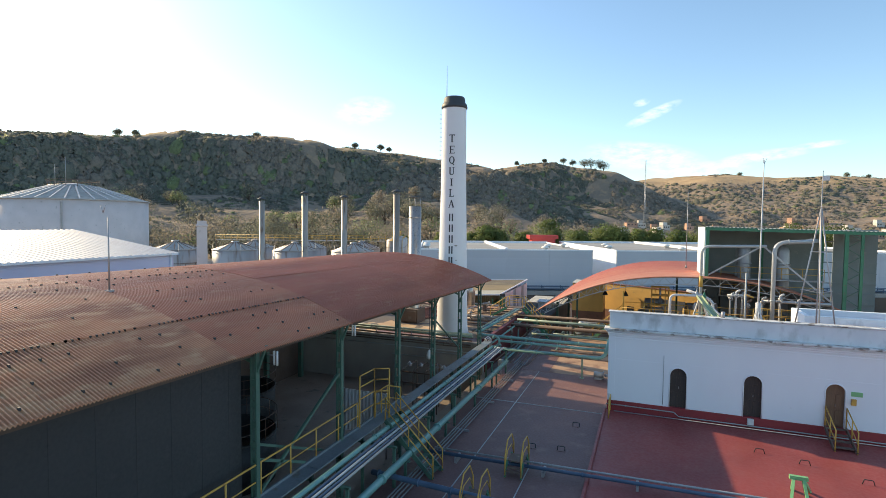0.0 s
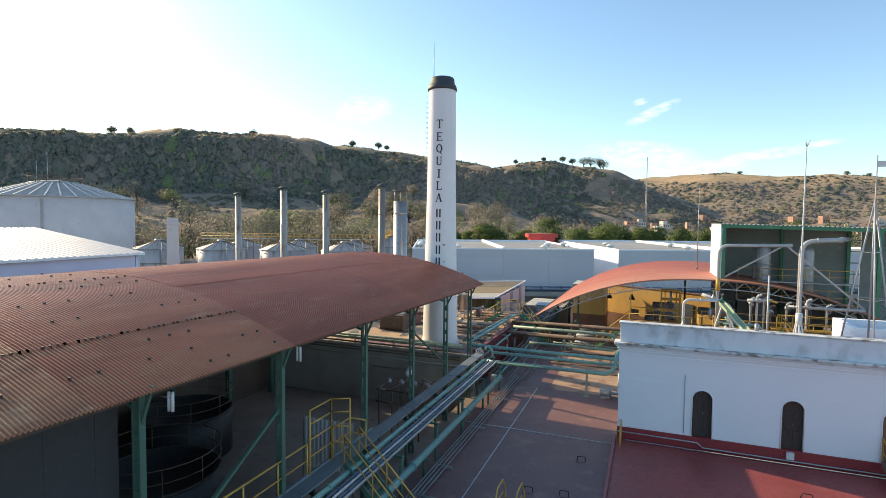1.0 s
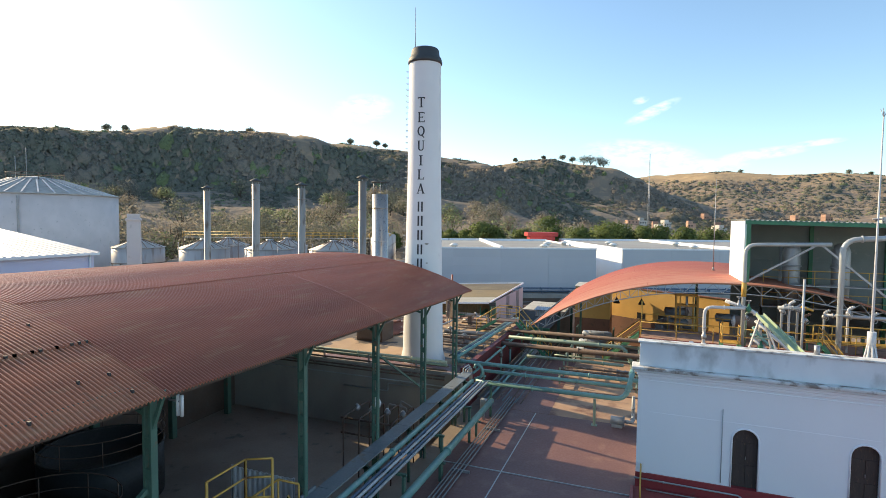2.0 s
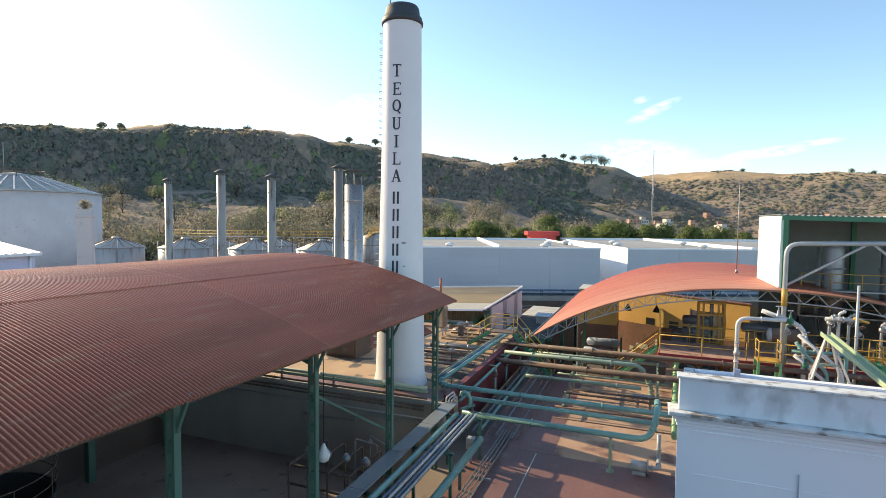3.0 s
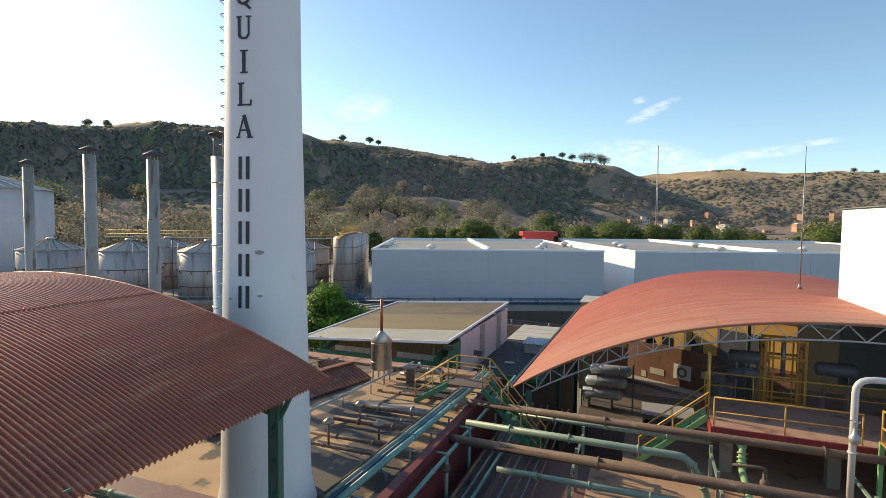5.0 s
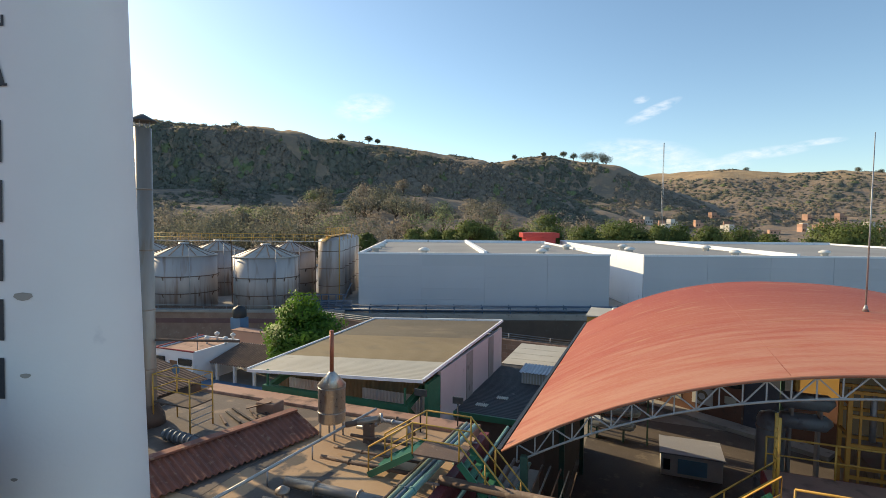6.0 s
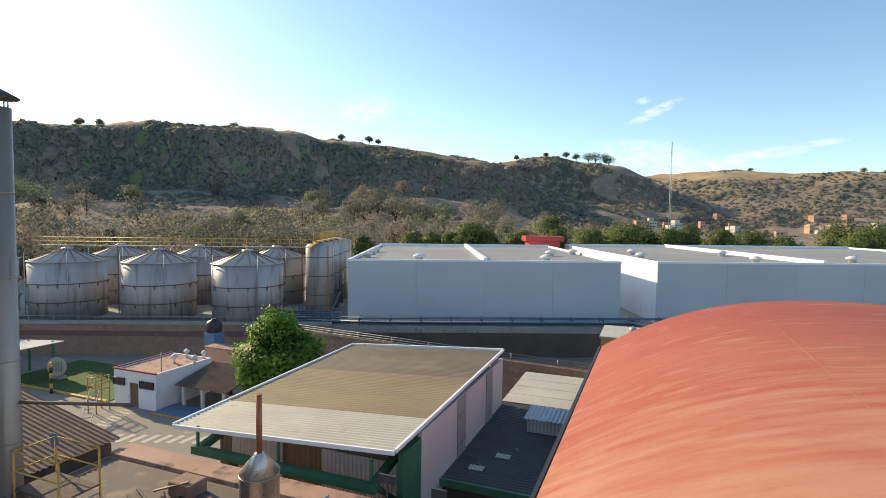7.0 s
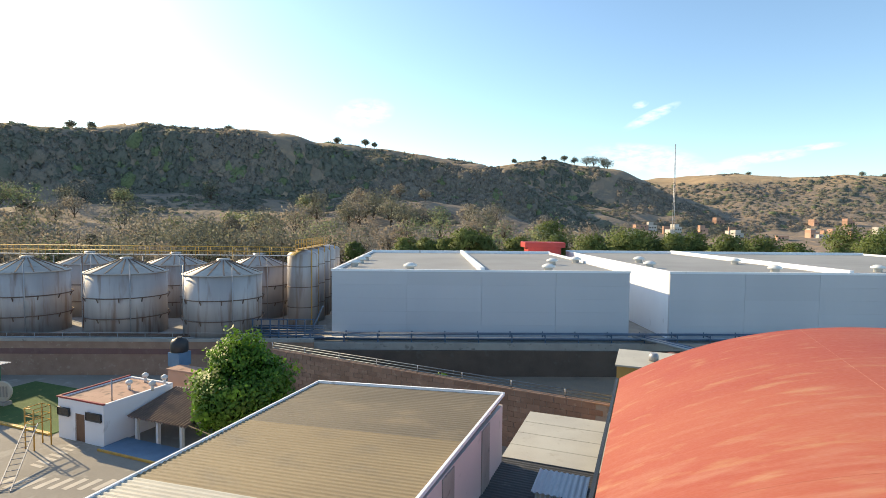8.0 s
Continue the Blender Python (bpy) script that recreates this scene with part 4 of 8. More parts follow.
pipe("cross_pipe", [(-10.2, 19.1, -0.28), (1.7, 19.63, -0.28), (14, 20.2, -0.28)], 0.075, M["blue"], "blue pipe crossing the deck on low feet", n=8, flanges=(0.3, 0.55))
pipe("cross_pipe", [(-10.0, 19.4, -0.22), (1.7, 19.93, -0.22), (14, 20.5, -0.22)], 0.045, M["greypipe"], "thin grey pipe crossing the deck beside the blue pipe", n=8, flanges=(0.4,))
for x in (-8.9, -5.2, -1.6, 2.2):
    st = thing("low_pipe_stand", "low steel stand under the blue crossing pipe", "pipe stand", (x, 19.3, DECK), "feet under the blue pipe")
    part("foot", Geo().box(x - 0.05, x + 0.05, 19.0 + 0.045 * (x + 10), 19.55 + 0.045 * (x + 10), DECK, -0.35), M["galv"], st)
for x, y in ((-8, 15.93), (-4.6, 15.73), (-1.5, 15.58)):
    st = thing("duct_foot", "short steel foot under the blue duct", "pipe stand", (x, y, DECK), "duct feet")
    part("foot", Geo().box(x - 0.05, x + 0.05, y - 0.05, y + 0.05, DECK, -0.2), M["blue"], st)
# step-over ladders
for x, y in ((-6.3, 19.4), (-7.0, 15.9)):
    so = thing("step_over_ladder", "yellow-railed step-over ladder across the duct", "ladder", (x, y, DECK), "step-over ladders")
    for s in (-0.33, 0.33):
        for a, b in (((y - 0.75, DECK), (y - 0.35, DECK + 0.55)), ((y + 0.75, DECK), (y + 0.35, DECK + 0.55))):
            part("stringer", Geo().beam((x + s, a[0], a[1]), (x + s, b[0], b[1]), 0.05, 0.14), M["green"], so)
        part("hand_rail", Geo().sweep([(x + s, y - 0.75, DECK), (x + s, y - 0.75, DECK + 0.85), (x + s, y - 0.35, DECK + 1.4), (x + s, y + 0.35, DECK + 1.4),
                                       (x + s, y + 0.75, DECK + 0.85), (x + s, y + 0.75, DECK)], 0.028, 6, 0.06), M["yellow"], so, "yellow hand rail")
        part("middle_rail", Geo().sweep([(x + s, y - 0.75, DECK + 0.45), (x + s, y - 0.35, DECK + 0.95), (x + s, y + 0.35, DECK + 0.95), (x + s, y + 0.75, DECK + 0.45)], 0.022, 6), M["yellow"], so)
    part("platform", Geo().box(x - 0.33, x + 0.33, y - 0.35, y + 0.35, DECK + 0.52, DECK + 0.56), M["brownpipe"], so)
    for a in (-0.62, -0.49, 0.49, 0.62):
        part("tread", Geo().box(x - 0.33, x + 0.33, y + a - 0.08, y + a + 0.08, DECK + 0.3 * (0.9 - abs(a)) / 0.4, DECK + 0.3 * (0.9 - abs(a)) / 0.4 + 0.03), M["brownpipe"], so)
for x, y in ((-4.65, 25.3), (-6.2, 21.9), (-4.9, 22.1)):
    hk = thing("deck_hatch_handle", "small dark hoop handle on the deck", "handle", (x, y, DECK), "deck handles")
    part("hoop", Geo().sweep([(x - 0.16, y, DECK), (x - 0.16, y, DECK + 0.2), (x + 0.16, y, DECK + 0.2), (x + 0.16, y, DECK)], 0.02, 6, 0.04), M["black"], hk)
    part("plate", Geo().box(x - 0.2, x + 0.2, y - 0.12, y + 0.12, DECK, DECK + 0.015), M["deckbrown"], hk)

# ---- pipes crossing to the white building ----
pipe("cross_header", [(-13.3, 36.4, 1.42), (-13.25, 36.0, 1.32), (-12.8, 35.95, 1.28), (-2.9, 35.95, 1.28)], 0.11, M["teal"], "thick teal pipe crossing to the white building", "green crossing pipes", bend=0.25, n=12, flanges=(0.35, 0.7))
pipe("cross_header", [(-11.3, 34.95, 0.3), (-11.3, 34.95, 1.2), (-3.7, 34.95, 1.2)], 0.09, M["teal"], "teal pipe crossing to the white building", "green crossing pipes", n=12, flanges=(0.3, 0.65))
pipe("cross_header", [(-11.45, 34.05, 0.85), (-4.0, 34.05, 0.85), (-3.75, 34.3, 1.9), (-3.75, 35.5, 1.9)], 0.12, M["teal"], "thick teal pipe with a bend up to the building", "green crossing pipes", bend=0.5, n=12, flanges=(0.4,))
pipe("elbow_loop", [(-11.62, 34.3, 1.45)] + [(-11.5 + 0.3 * math.sin(a), 34.35, 1.28 + 0.36 * math.cos(a)) for a in np.linspace(-0.3, 3.0, 9)] + [(-11.6, 34.2, 0.9)], 0.085, M["teal"], "curled teal expansion bend", n=12)
for k in range(3):
    x, z = -11.98 + 0.1 * k, 1.62 - 0.06 * k
    pipe("conduit_hoop", [(x, 24.0, 1.26), (x, 33.4 + 0.08 * k, 1.26), (x, 33.5 + 0.08 * k, z), (x + 0.05, 34.3 - 0.08 * k, z), (x + 0.05, 34.4 - 0.08 * k, 0.5)], 0.032, M["greypipe"], "thin grey conduit bent over the end of the walkway", "conduit hoops", 0.12, 7)
valve = thing("valve_box", "grey valve box on a stand beside the rack", "valve", (-10.6, 32.6, DECK))
part("box", Geo().box(-10.75, -10.45, 32.5, 32.8, 0.0, 0.45), M["greypipe"], valve, "", 0.02)
part("leg", Geo().box(-10.64, -10.56, 32.6, 32.7, DECK - 0.5, 0.0), M["galv"], valve)
for x in (-5.4,):
    st = thing("pipe_stand", "green steel stand under the crossing pipe", "pipe stand", (x, 34.05, DECK), "stands under crossing pipes")
    part("leg", Geo().box(x - 0.06, x + 0.06, 34.0, 34.12, DECK, 0.7), M["palegreen"], st)
    part("foot", Geo().box(x - 0.14, x + 0.14, 33.9, 34.2, DECK, DECK + 0.03), M["palegreen"], st)
CROSS = [  # y, z, radius, x0, x1, material
    (45.2, 1.35, 0.14, -12.6, 12, "brownpipe"), (43.2, 1.3, 0.12, -12.0, -4.5, "palegreen"), (42.3, 1.0, 0.16, -12.6, 12, "brownpipe"),
    (41.7, 0.5, 0.10, -10.4, -4.4, "palegreen"), (41.2, 0.2, 0.06, -8.0, -3.0, "brownpipe"), (40.8, 0.1, 0.06, -8.2, -3.0, "brownpipe"), 
    (39.4, -0.2, 0.05, -8.4, -2.0, "brownpipe"), (38.1, -0.3, 0.03, -8.3, -2.2, "brownpipe"), (43.9, 0.2, 0.05, -9.0, -3.0, "palegreen"), (46.6, 0.6, 0.09, -11.0, -3.5, "palegreen"),
]
for y, z, r, x0, x1, m in CROSS:
    pts = [(x0, y, z), (x1, y, z)]
    if (y, z) == (43.2, 1.3):
        pts = [(x0, y, z), (x1, y, z), (x1 + 0.6, y, 0.2), (x1 + 0.6, y, DECK)]
    pipe("cross_pipe", pts, r, M[m], "lagged brown steam pipe crossing the deck" if m == "brownpipe" else "thin painted pipe crossing the deck", "crossing pipes", bend=0.35, n=10, flanges=(0.22, 0.5, 0.8))
for x in (-8.0, -3.6, 0.5):
    st = thing("pipe_trestle", "green steel trestle carrying the crossing pipes", "pipe stand", (x, 42, DECK), "pipe trestles")
    for y in (40.0, 41.6, 43.3, 45.4):
        part("leg", Geo().box(x - 0.05, x + 0.05, y - 0.05, y + 0.05, DECK, 0.95 if y > 42 else 0.4), M["palegreen"], st)
    part("cross_bar", Geo().beam((x, 39.2, -0.1), (x, 42.2, -0.1), 0.08), M["palegreen"], st)
    part("cross_bar", Geo().beam((x, 42.0, 0.66), (x, 45.6, 0.66), 0.08), M["palegreen"], st)
for k, (x, y, h) in enumerate(((-2.35, 39.6, 0.5), (-2.3, 43.4, 1.1), (-11.95, 41.0, 0.9), (-11.95, 43.4, 0.9), (-11.95, 47.0, 0.9))):
    m = M[("palegreen", "brownpipe", "palegreen", "teal")[k % 4]]
    vr = thing("valve_riser", "short upright pipe with a hand-wheel valve on the deck", "valve", (x, y, DECK), "valve risers on the deck")
    part("pipe_run", Geo().tube((x, y, DECK - (0.5 if x < -10.9 else 0)), (x, y, h), 0.07, 9), m, vr)
    part("valve_body", Geo().lathe([(0.07, h - 0.5), (0.14, h - 0.42), (0.14, h - 0.28), (0.07, h - 0.2)], x, y, 10), M["brownpipe"], vr)
    part("branch", Geo().sweep([(x, y, h), (x, y, h + 0.12), (x - 0.2, y, h + 0.14), (x - 0.9, y, h + 0.1)], 0.05, 7, 0.08), m, vr)
    part("hand_wheel", Geo().ring(x, y - 0.14, h - 0.35, 0.1, 0.014, 12), M["brownpipe"], vr)
    part("stem", Geo().tube((x, y, h - 0.35), (x, y - 0.16, h - 0.35), 0.02, 5), M["galv"], vr)
pm = thing("deck_pump", "grey horizontal pump lying among the crossing pipes", "pump", (-4.2, 41.9, DECK))
part("barrel", Geo().tube((-4.75, 41.9, 0.0), (-3.75, 41.9, 0.0), 0.13, 12), M["greypipe"], pm)
for x in (-4.78, -4.3, -3.77):
    part("flange", Geo().tube((x - 0.03, 41.9, 0.0), (x + 0.03, 41.9, 0.0), 0.18, 12), M["galv"], pm)
for x in (-4.55, -3.95):
    part("foot", Geo().box(x - 0.06, x + 0.06, 41.8, 42.0, DECK, -0.1), M["galv"], pm)
# trench bundle beyond the rack
for k, (x, z, r, m) in enumerate(((-12.0, 0.9, 0.07, "teal"), (-11.7, -0.35, 0.07, "brownpipe"), (-11.4, -0.4, 0.06, "tray"), (-11.1, -0.4, 0.07, "teal"), (-10.6, -0.38, 0.04, "brownpipe"), (-10.3, -0.38, 0.04, "tray"), (-9.9, -0.42, 0.035, "brownpipe"), (-9.6, -0.44, 0.03, "tray"), (-9.3, -0.44, 0.03, "brownpipe"))):
    pipe("trench_pipe", [(x, 35.2, z), (x, 51, z)], r, M[m], "painted pipe running along the trench", "pipes in the trench", n=8, flanges=(0.3, 0.7))
HIGH = ((-13.3, 1.42, 0.10, "teal"), (-13.5, 1.42, 0.07, "blue"), (-13.66, 1.44, 0.07, "palegreen"), (-13.84, 1.4, 0.05, "brownpipe"))
for x, z, r, m in HIGH:
    pipe("high_pipe", [(x, 36.4, z), (x + 0.55, 49.2, z + 0.1)], r, M[m], "green painted pipe along the parapet", "pipes over the parapet", n=8, flanges=(0.35, 0.6))
for y in (37, 38.6, 40.2, 41.8, 43.4, 45.0, 46.6, 48.2):
    x = -13.3 + 0.043 * (y - 36.4)
    st = thing("pipe_stand", "low steel stand under the parapet pipes", "pipe stand", (x, y, 1.0), "stands along the parapet")
    part("leg", Geo().box(x - 0.4, x - 0.34, y - 0.03, y + 0.03, 1.0, 1.3), M["galv"], st)
    part("leg", Geo().box(x + 0.2, x + 0.26, y - 0.03, y + 0.03, 1.0, 1.3), M["galv"], st)
    part("bar", Geo().box(x - 0.55, x + 0.4, y - 0.03, y + 0.03, 1.28, 1.33), M["galv"], st)
for y, z, r, m in ((34.25, 1.62, 0.085, "pipecream"), (34.32, 1.43, 0.075, "palegreen"), (34.55, 1.3, 0.05, "brownpipe"), (34.12, 1.2, 0.045, "brownpipe"), (34.28, 1.14, 0.05, "brownpipe"), (33.94, 0.9, 0.05, "brownpipe"), (33.95, 0.72, 0.04, "brownpipe"), (33.95, 0.35, 0.035, "greypipe")):
    pipe("hall_end_pipe", [(-27, y, z), (-13.2, y, z)], r, M[m], "painted pipe along the top of the hall end wall" if m != "brownpipe" else "thin brown pipe along the hall end wall", "pipes on the hall end wall", n=8, flanges=(0.4, 0.6, 0.85))
for x in (-24, -21, -18, -15):
    st = thing("pipe_stand", "steel bracket on the hall end wall", "pipe stand", (x, 34.3, 1.05), "brackets on the hall end wall")
    part("leg", Geo().box(x - 0.04, x + 0.04, 34.2, 34.3, 1.05, 1.56), M["galv"], st)
    part("bar", Geo().box(x - 0.04, x + 0.04, 34.02, 34.65, 1.05, 1.1), M["galv"], st)
structure("deck_red_strip", Geo().box(-21.5, -12.7, 34.42, 36.0, 1.0, 1.008), M["deckbrown"], "worn dark red painted strip along the hall end")
pipe("wall_loop", [(-19.5, 33.93, -0.3), (-16.6, 33.93, -0.3), (-16.6, 33.93, 0.15), (-13.4, 33.93, 0.15), (-13.4, 33.93, -1.2)], 0.035, M["greypipe"], "thin grey conduit bent across the hall end wall", bend=0.1, n=6)
vm = thing("hall_manifold", "bent grey pipes with small valves in the hall", "manifold", (-15.5, 33.0, -2.6))
part("riser", Geo().sweep([(-16.2, 33.2, -2.6), (-16.2, 33.2, -0.75), (-15.0, 33.0, -0.75), (-15.0, 33.0, -1.0)], 0.045, 7, 0.15), M["greypipe"], vm)
part("riser", Geo().sweep([(-15.5, 33.3, -2.6), (-15.5, 33.3, -0.5), (-14.4, 33.2, -0.9), (-14.4, 33.2, -2.6)], 0.04, 7, 0.15), M["greypipe"], vm)
part("valve_body", Geo().lathe([(0.05, -1.0), (0.11, -0.92), (0.11, -0.78), (0.05, -0.7)], -15.5, 33.3, 10), M["galv"], vm)

# ---- chimney ----
CX, CY = -15.58, 36.48
ch = thing("chimney", "tall whitewashed round chimney with black lettering and a dark cap", "chimney", (CX, CY, 1.0))


def ch_r(z):
    return float(np.interp(z, [1.0, 1.25, 1.6, 2.2, 8, 12, 18.5], [1.34, 1.27, 1.20, 1.185, 1.062, 0.974, 0.915]))


shaft = Geo()
SIDES = 48
levels = [1.0, 1.15, 1.25, 1.45, 1.6, 2.2] + [2.8 + 0.6 * k for k in range(27)]
for z in levels:
    for j in range(SIDES):  # hand-plastered: the surface is slightly uneven
        a = 2 * math.pi * j / SIDES
        r = ch_r(z) * (1 + 0.006 * noise.noise(Vector((2.2 * math.cos(a), 2.2 * math.sin(a), z * 0.55))))
        shaft.v.append((CX + r * math.cos(a), CY + r * math.sin(a), z))
for i in range(len(levels) - 1):
    for j in range(SIDES):
        a, b = i * SIDES + j, i * SIDES + (j + 1) % SIDES
        shaft.f.append((a, b, b + SIDES, a + SIDES))
        shaft.s.append(True)
part("shaft", shaft, M["chimney"], ch)
part("cap", Geo().lathe([(0.88, 18.30), (0.99, 18.33), (0.995, 18.45), (0.93, 18.66), (0.84, 18.75), (0.80, 19.08), (0.74, 19.18), (0.56, 19.18), (0.52, 18.6), (0.05, 18.6)], CX, CY, 32), M["charcoal"], ch, "dark charcoal chimney cap")
part("lightning_rod", Geo().tube((CX - 0.55, CY - 0.2, 18.9), (CX - 0.55, CY - 0.2, 21.6), 0.03, 6, 0.012), M["galv"], ch)
rungs = 46
for k in range(rungs):
    z = 2.6 + k * 0.34
    a = radians(200)
    c, r = Vector((CX, CY, z)), ch_r(z)
    d, s = Vector((math.cos(a), math.sin(a), 0)), Vector((-math.sin(a), math.cos(a), 0))
    part("rung", Geo().sweep([c + d * (r - 0.05) + s * 0.17, c + d * (r + 0.14) + s * 0.17, c + d * (r + 0.14) - s * 0.17, c + d * (r - 0.05) - s * 0.17], 0.014, 4), M["galv"], ch)
# the word that stands above, then plain bars for the name below it
FACE = radians(-79)
LETTER_H = 0.57
STROKES = {  # slab-serif letters from strokes: x0, z0, x1, z1, width, in tenths of the letter's height
    "T": ((0, 0, 0, 10, 1.6), (-3.6, 9.5, 3.6, 9.5, 1.0), (-3.3, 8.2, -3.3, 10, 0.7), (3.3, 8.2, 3.3, 10, 0.7), (-1.8, 0.3, 1.8, 0.3, 0.7)),
    "E": ((-1.9, 0, -1.9, 10, 1.6), (-3.4, 9.6, 3.0, 9.6, 0.8), (-3.4, 0.4, 3.3, 0.4, 0.8), (-1.9, 5, 1.6, 5, 0.8), (3.0, 8.0, 3.0, 10, 0.6), (3.3, 0, 3.3, 2.2, 0.6), (1.6, 4, 1.6, 6, 0.6)),
    "U": ((-2.2, 1.8, -2.2, 10, 1.6), (2.3, 1.8, 2.3, 10, 0.9), (-2.2, 2, -1.2, 0.6, 1.4), (-1.4, 0.5, 1.5, 0.5, 1.0), (1.3, 0.6, 2.3, 2.0, 1.0), (-3.6, 9.7, -0.8, 9.7, 0.6), (1.0, 9.7, 3.6, 9.7, 0.6)),
    "I": ((0, 0, 0, 10, 1.7), (-1.9, 9.7, 1.9, 9.7, 0.7), (-1.9, 0.3, 1.9, 0.3, 0.7)),
    "L": ((-1.6, 0, -1.6, 10, 1.6), (-3.2, 9.7, 0.2, 9.7, 0.7), (-3.2, 0.4, 3.2, 0.4, 0.8), (3.2, 0, 3.2, 2.6, 0.7)),
    "A": ((-2.9, 0, 0.2, 10, 0.9), (2.9, 0, 0.0, 10, 1.7), (-1.9, 3.4, 1.9, 3.4, 0.7), (-4.0, 0.3, -1.6, 0.3, 0.6), (1.4, 0.3, 4.2, 0.3, 0.6)),
    "Q": tuple((3.0 * math.cos(a), 5.3 + 4.5 * math.sin(a), 3.0 * math.cos(a + 0.55), 5.3 + 4.5 * math.sin(a + 0.55), 0.8 + 0.8 * abs(math.cos(a + 0.26))) for a in [i * math.pi / 6 for i in range(12)]) + ((0.2, 1.6, 3.2, -1.4, 1.1),),
}


def on_shaft(lx, z):
    """A point of a flat letter laid on the shaft: lx across, z up."""
    r = ch_r(z) * 1.006 + 0.008
    a = FACE + lx / r
    return (CX + r * math.cos(a), CY + r * math.sin(a), z)


def strokes_on_shaft(strokes, z):
    g = Geo()
    u = LETTER_H / 10
    for k, (x0, z0, x1, z1, w) in enumerate(strokes):
        d = Vector((x1 - x0, z1 - z0)).normalized()
        nx, nz = -d.y * w / 2, d.x * w / 2
        lift_ = 0.0015 * k
        ps = []
        for i in range(4):
            t = i / 3
            x, h = x0 + (x1 - x0) * t, z0 + (z1 - z0) * t
            for s in (-1, 1):
                p = Vector(on_shaft((x + s * nx) * u, z + (h + s * nz) * u))
                out = Vector((p.x - CX, p.y - CY, 0)).normalized()
                ps.append(p + out * lift_)
        g.add(ps, [(i, i + 2, i + 3, i + 1) for i in (0, 2, 4)])
    return g


for letter, z in zip("TEQUILA", (15.97, 15.13, 14.34, 13.53, 12.70, 11.90, 11.10)):
    part("letter", strokes_on_shaft(STROKES[letter], z - LETTER_H / 2), M["letter"], ch, "black painted letter")
for z in (10.07, 9.26, 8.45, 7.63, 6.82):
    part("letter_bar", strokes_on_shaft(((-1.8, 0, -1.8, 10, 1.7), (1.8, 0, 1.8, 10, 1.7)), z - LETTER_H / 2), M["letter"], ch, "black painted bars of one letter")
for lx, z, w in ((-0.42, 6.75, 0.05), (0.42, 6.85, 0.07), (0.40, 7.95, 0.12), (0.26, 5.4, 0.05)):
    g = Geo().add([on_shaft(lx + w * math.cos(a) * (1 + 0.3 * math.sin(3 * a)), z + 0.5 * w * math.sin(a)) for a in [i * 0.785 for i in range(8)]], [tuple(range(8))])
    part("bare_patch", g, M["concrete"], ch, "small grey patch of bare plaster")

# ---- stacks behind the hall ----


def stack(x, y, z0, z1, r, label, fat=False, metal="stacksteel"):
    t = thing("steel_stack", label, "stack", (x, y, z0), "steel exhaust stacks")
    part("tube", Geo().lathe([(r * 1.08, z0), (r * 1.08, z0 + 0.3), (r, z0 + 0.6), (r, z1 - (0.9 if fat else 0.35))], x, y, 20), M[metal], t)
    for z in np.arange(z0 + 2.2, z1 - 1, 2.3):
        part("seam_ring", Geo().lathe([(r, z - 0.03), (r * 1.04, z - 0.02), (r * 1.04, z + 0.02), (r, z + 0.03)], x, y, 20), M[metal], t)
    top = z1 - (0.9 if fat else 0.35)
    w = r * (1.15 if fat else 1.6)
    cap = part("cap", Geo().lathe([(w, z1 - 0.1), (w * 0.98, z1 - 0.06), (0.05, z1 + (0.0 if fat else 0.18))], x, y, 20), M["charcoal"], t, "dark conical rain cap")
    for k in range(4):
        c = (x + r * 0.85 * math.cos(k * 1.571 + 0.5), y + r * 0.85 * math.sin(k * 1.571 + 0.5))
        part("cap_strut", Geo().tube((*c, top - 0.05), (*c, z1 - 0.08), 0.02, 5), M["galv"], cap)
    return t


stack(-42.5, 46.7, -5, 12.2, 0.30, "slim steel exhaust stack with a rain cap")
stack(-36.45, 46.4, -5, 12.75, 0.33, "slim steel exhaust stack with a rain cap")
stack(-31.55, 46.5, -5, 12.3, 0.31, "slim steel exhaust stack with a rain cap")
stack(-25.0, 45.65, 1.0, 12.75, 0.31, "brown weathered steel stack with a rain cap on a rusty base", metal="stackdark")
stack(-20.58, 40.4, 1.0, 11.95, 0.54, "broad bright steel stack with an open cage top", True, "steel")
solid("stack_plinth", Geo().box(-21.8, -19.8, 39.3, 41.0, 1.0, 2.2).box(-21.7, -19.9, 39.2, 39.3, 1.15, 2.05), M["brownwall"], "brown weathered box housing at the foot of the broad stack", "housing", bevel=0.03)
# rusty base and service platform by the stack
base = solid("flared_hood", Geo().lathe([(0.62, 1.0), (0.58, 1.35), (0.5, 1.5), (0.4, 1.72), (0.36, 1.78)], -25.0, 45.65, 16), M["brownpipe"], "rusty flared hood at the foot of the stack", "hood")
sp = thing("service_platform", "dull yellow-railed service platform beside the stack", "platform", (-24.2, 46.0, 1.0))
PX0, PX1, PY0, PY1 = -24.55, -22.7, 45.5, 46.6
part("plate", Geo().box(PX0, PX1, PY0, PY1, 1.95, 2.0), M["brownwall"], sp, "dark weathered plate")
for x in (PX0, PX1):
    for y in (PY0, PY1):
        part("leg", Geo().tube((x, y, 1.0), (x, y, 3.05), 0.03, 6), M["yellow"], sp)
for z in (2.5, 3.05):
    part("rail", Geo().sweep([(PX0, PY0, z), (PX0, PY1, z), (PX1, PY1, z), (PX1, PY0, z), (PX0, PY0, z)], 0.024, 6), M["yellow"], sp, "yellow rail")
for z in (1.25, 1.5, 1.75):
    part("rung", Geo().tube((PX1, PY0, z), (PX1, PY1, z), 0.02, 5), M["galv"], sp)
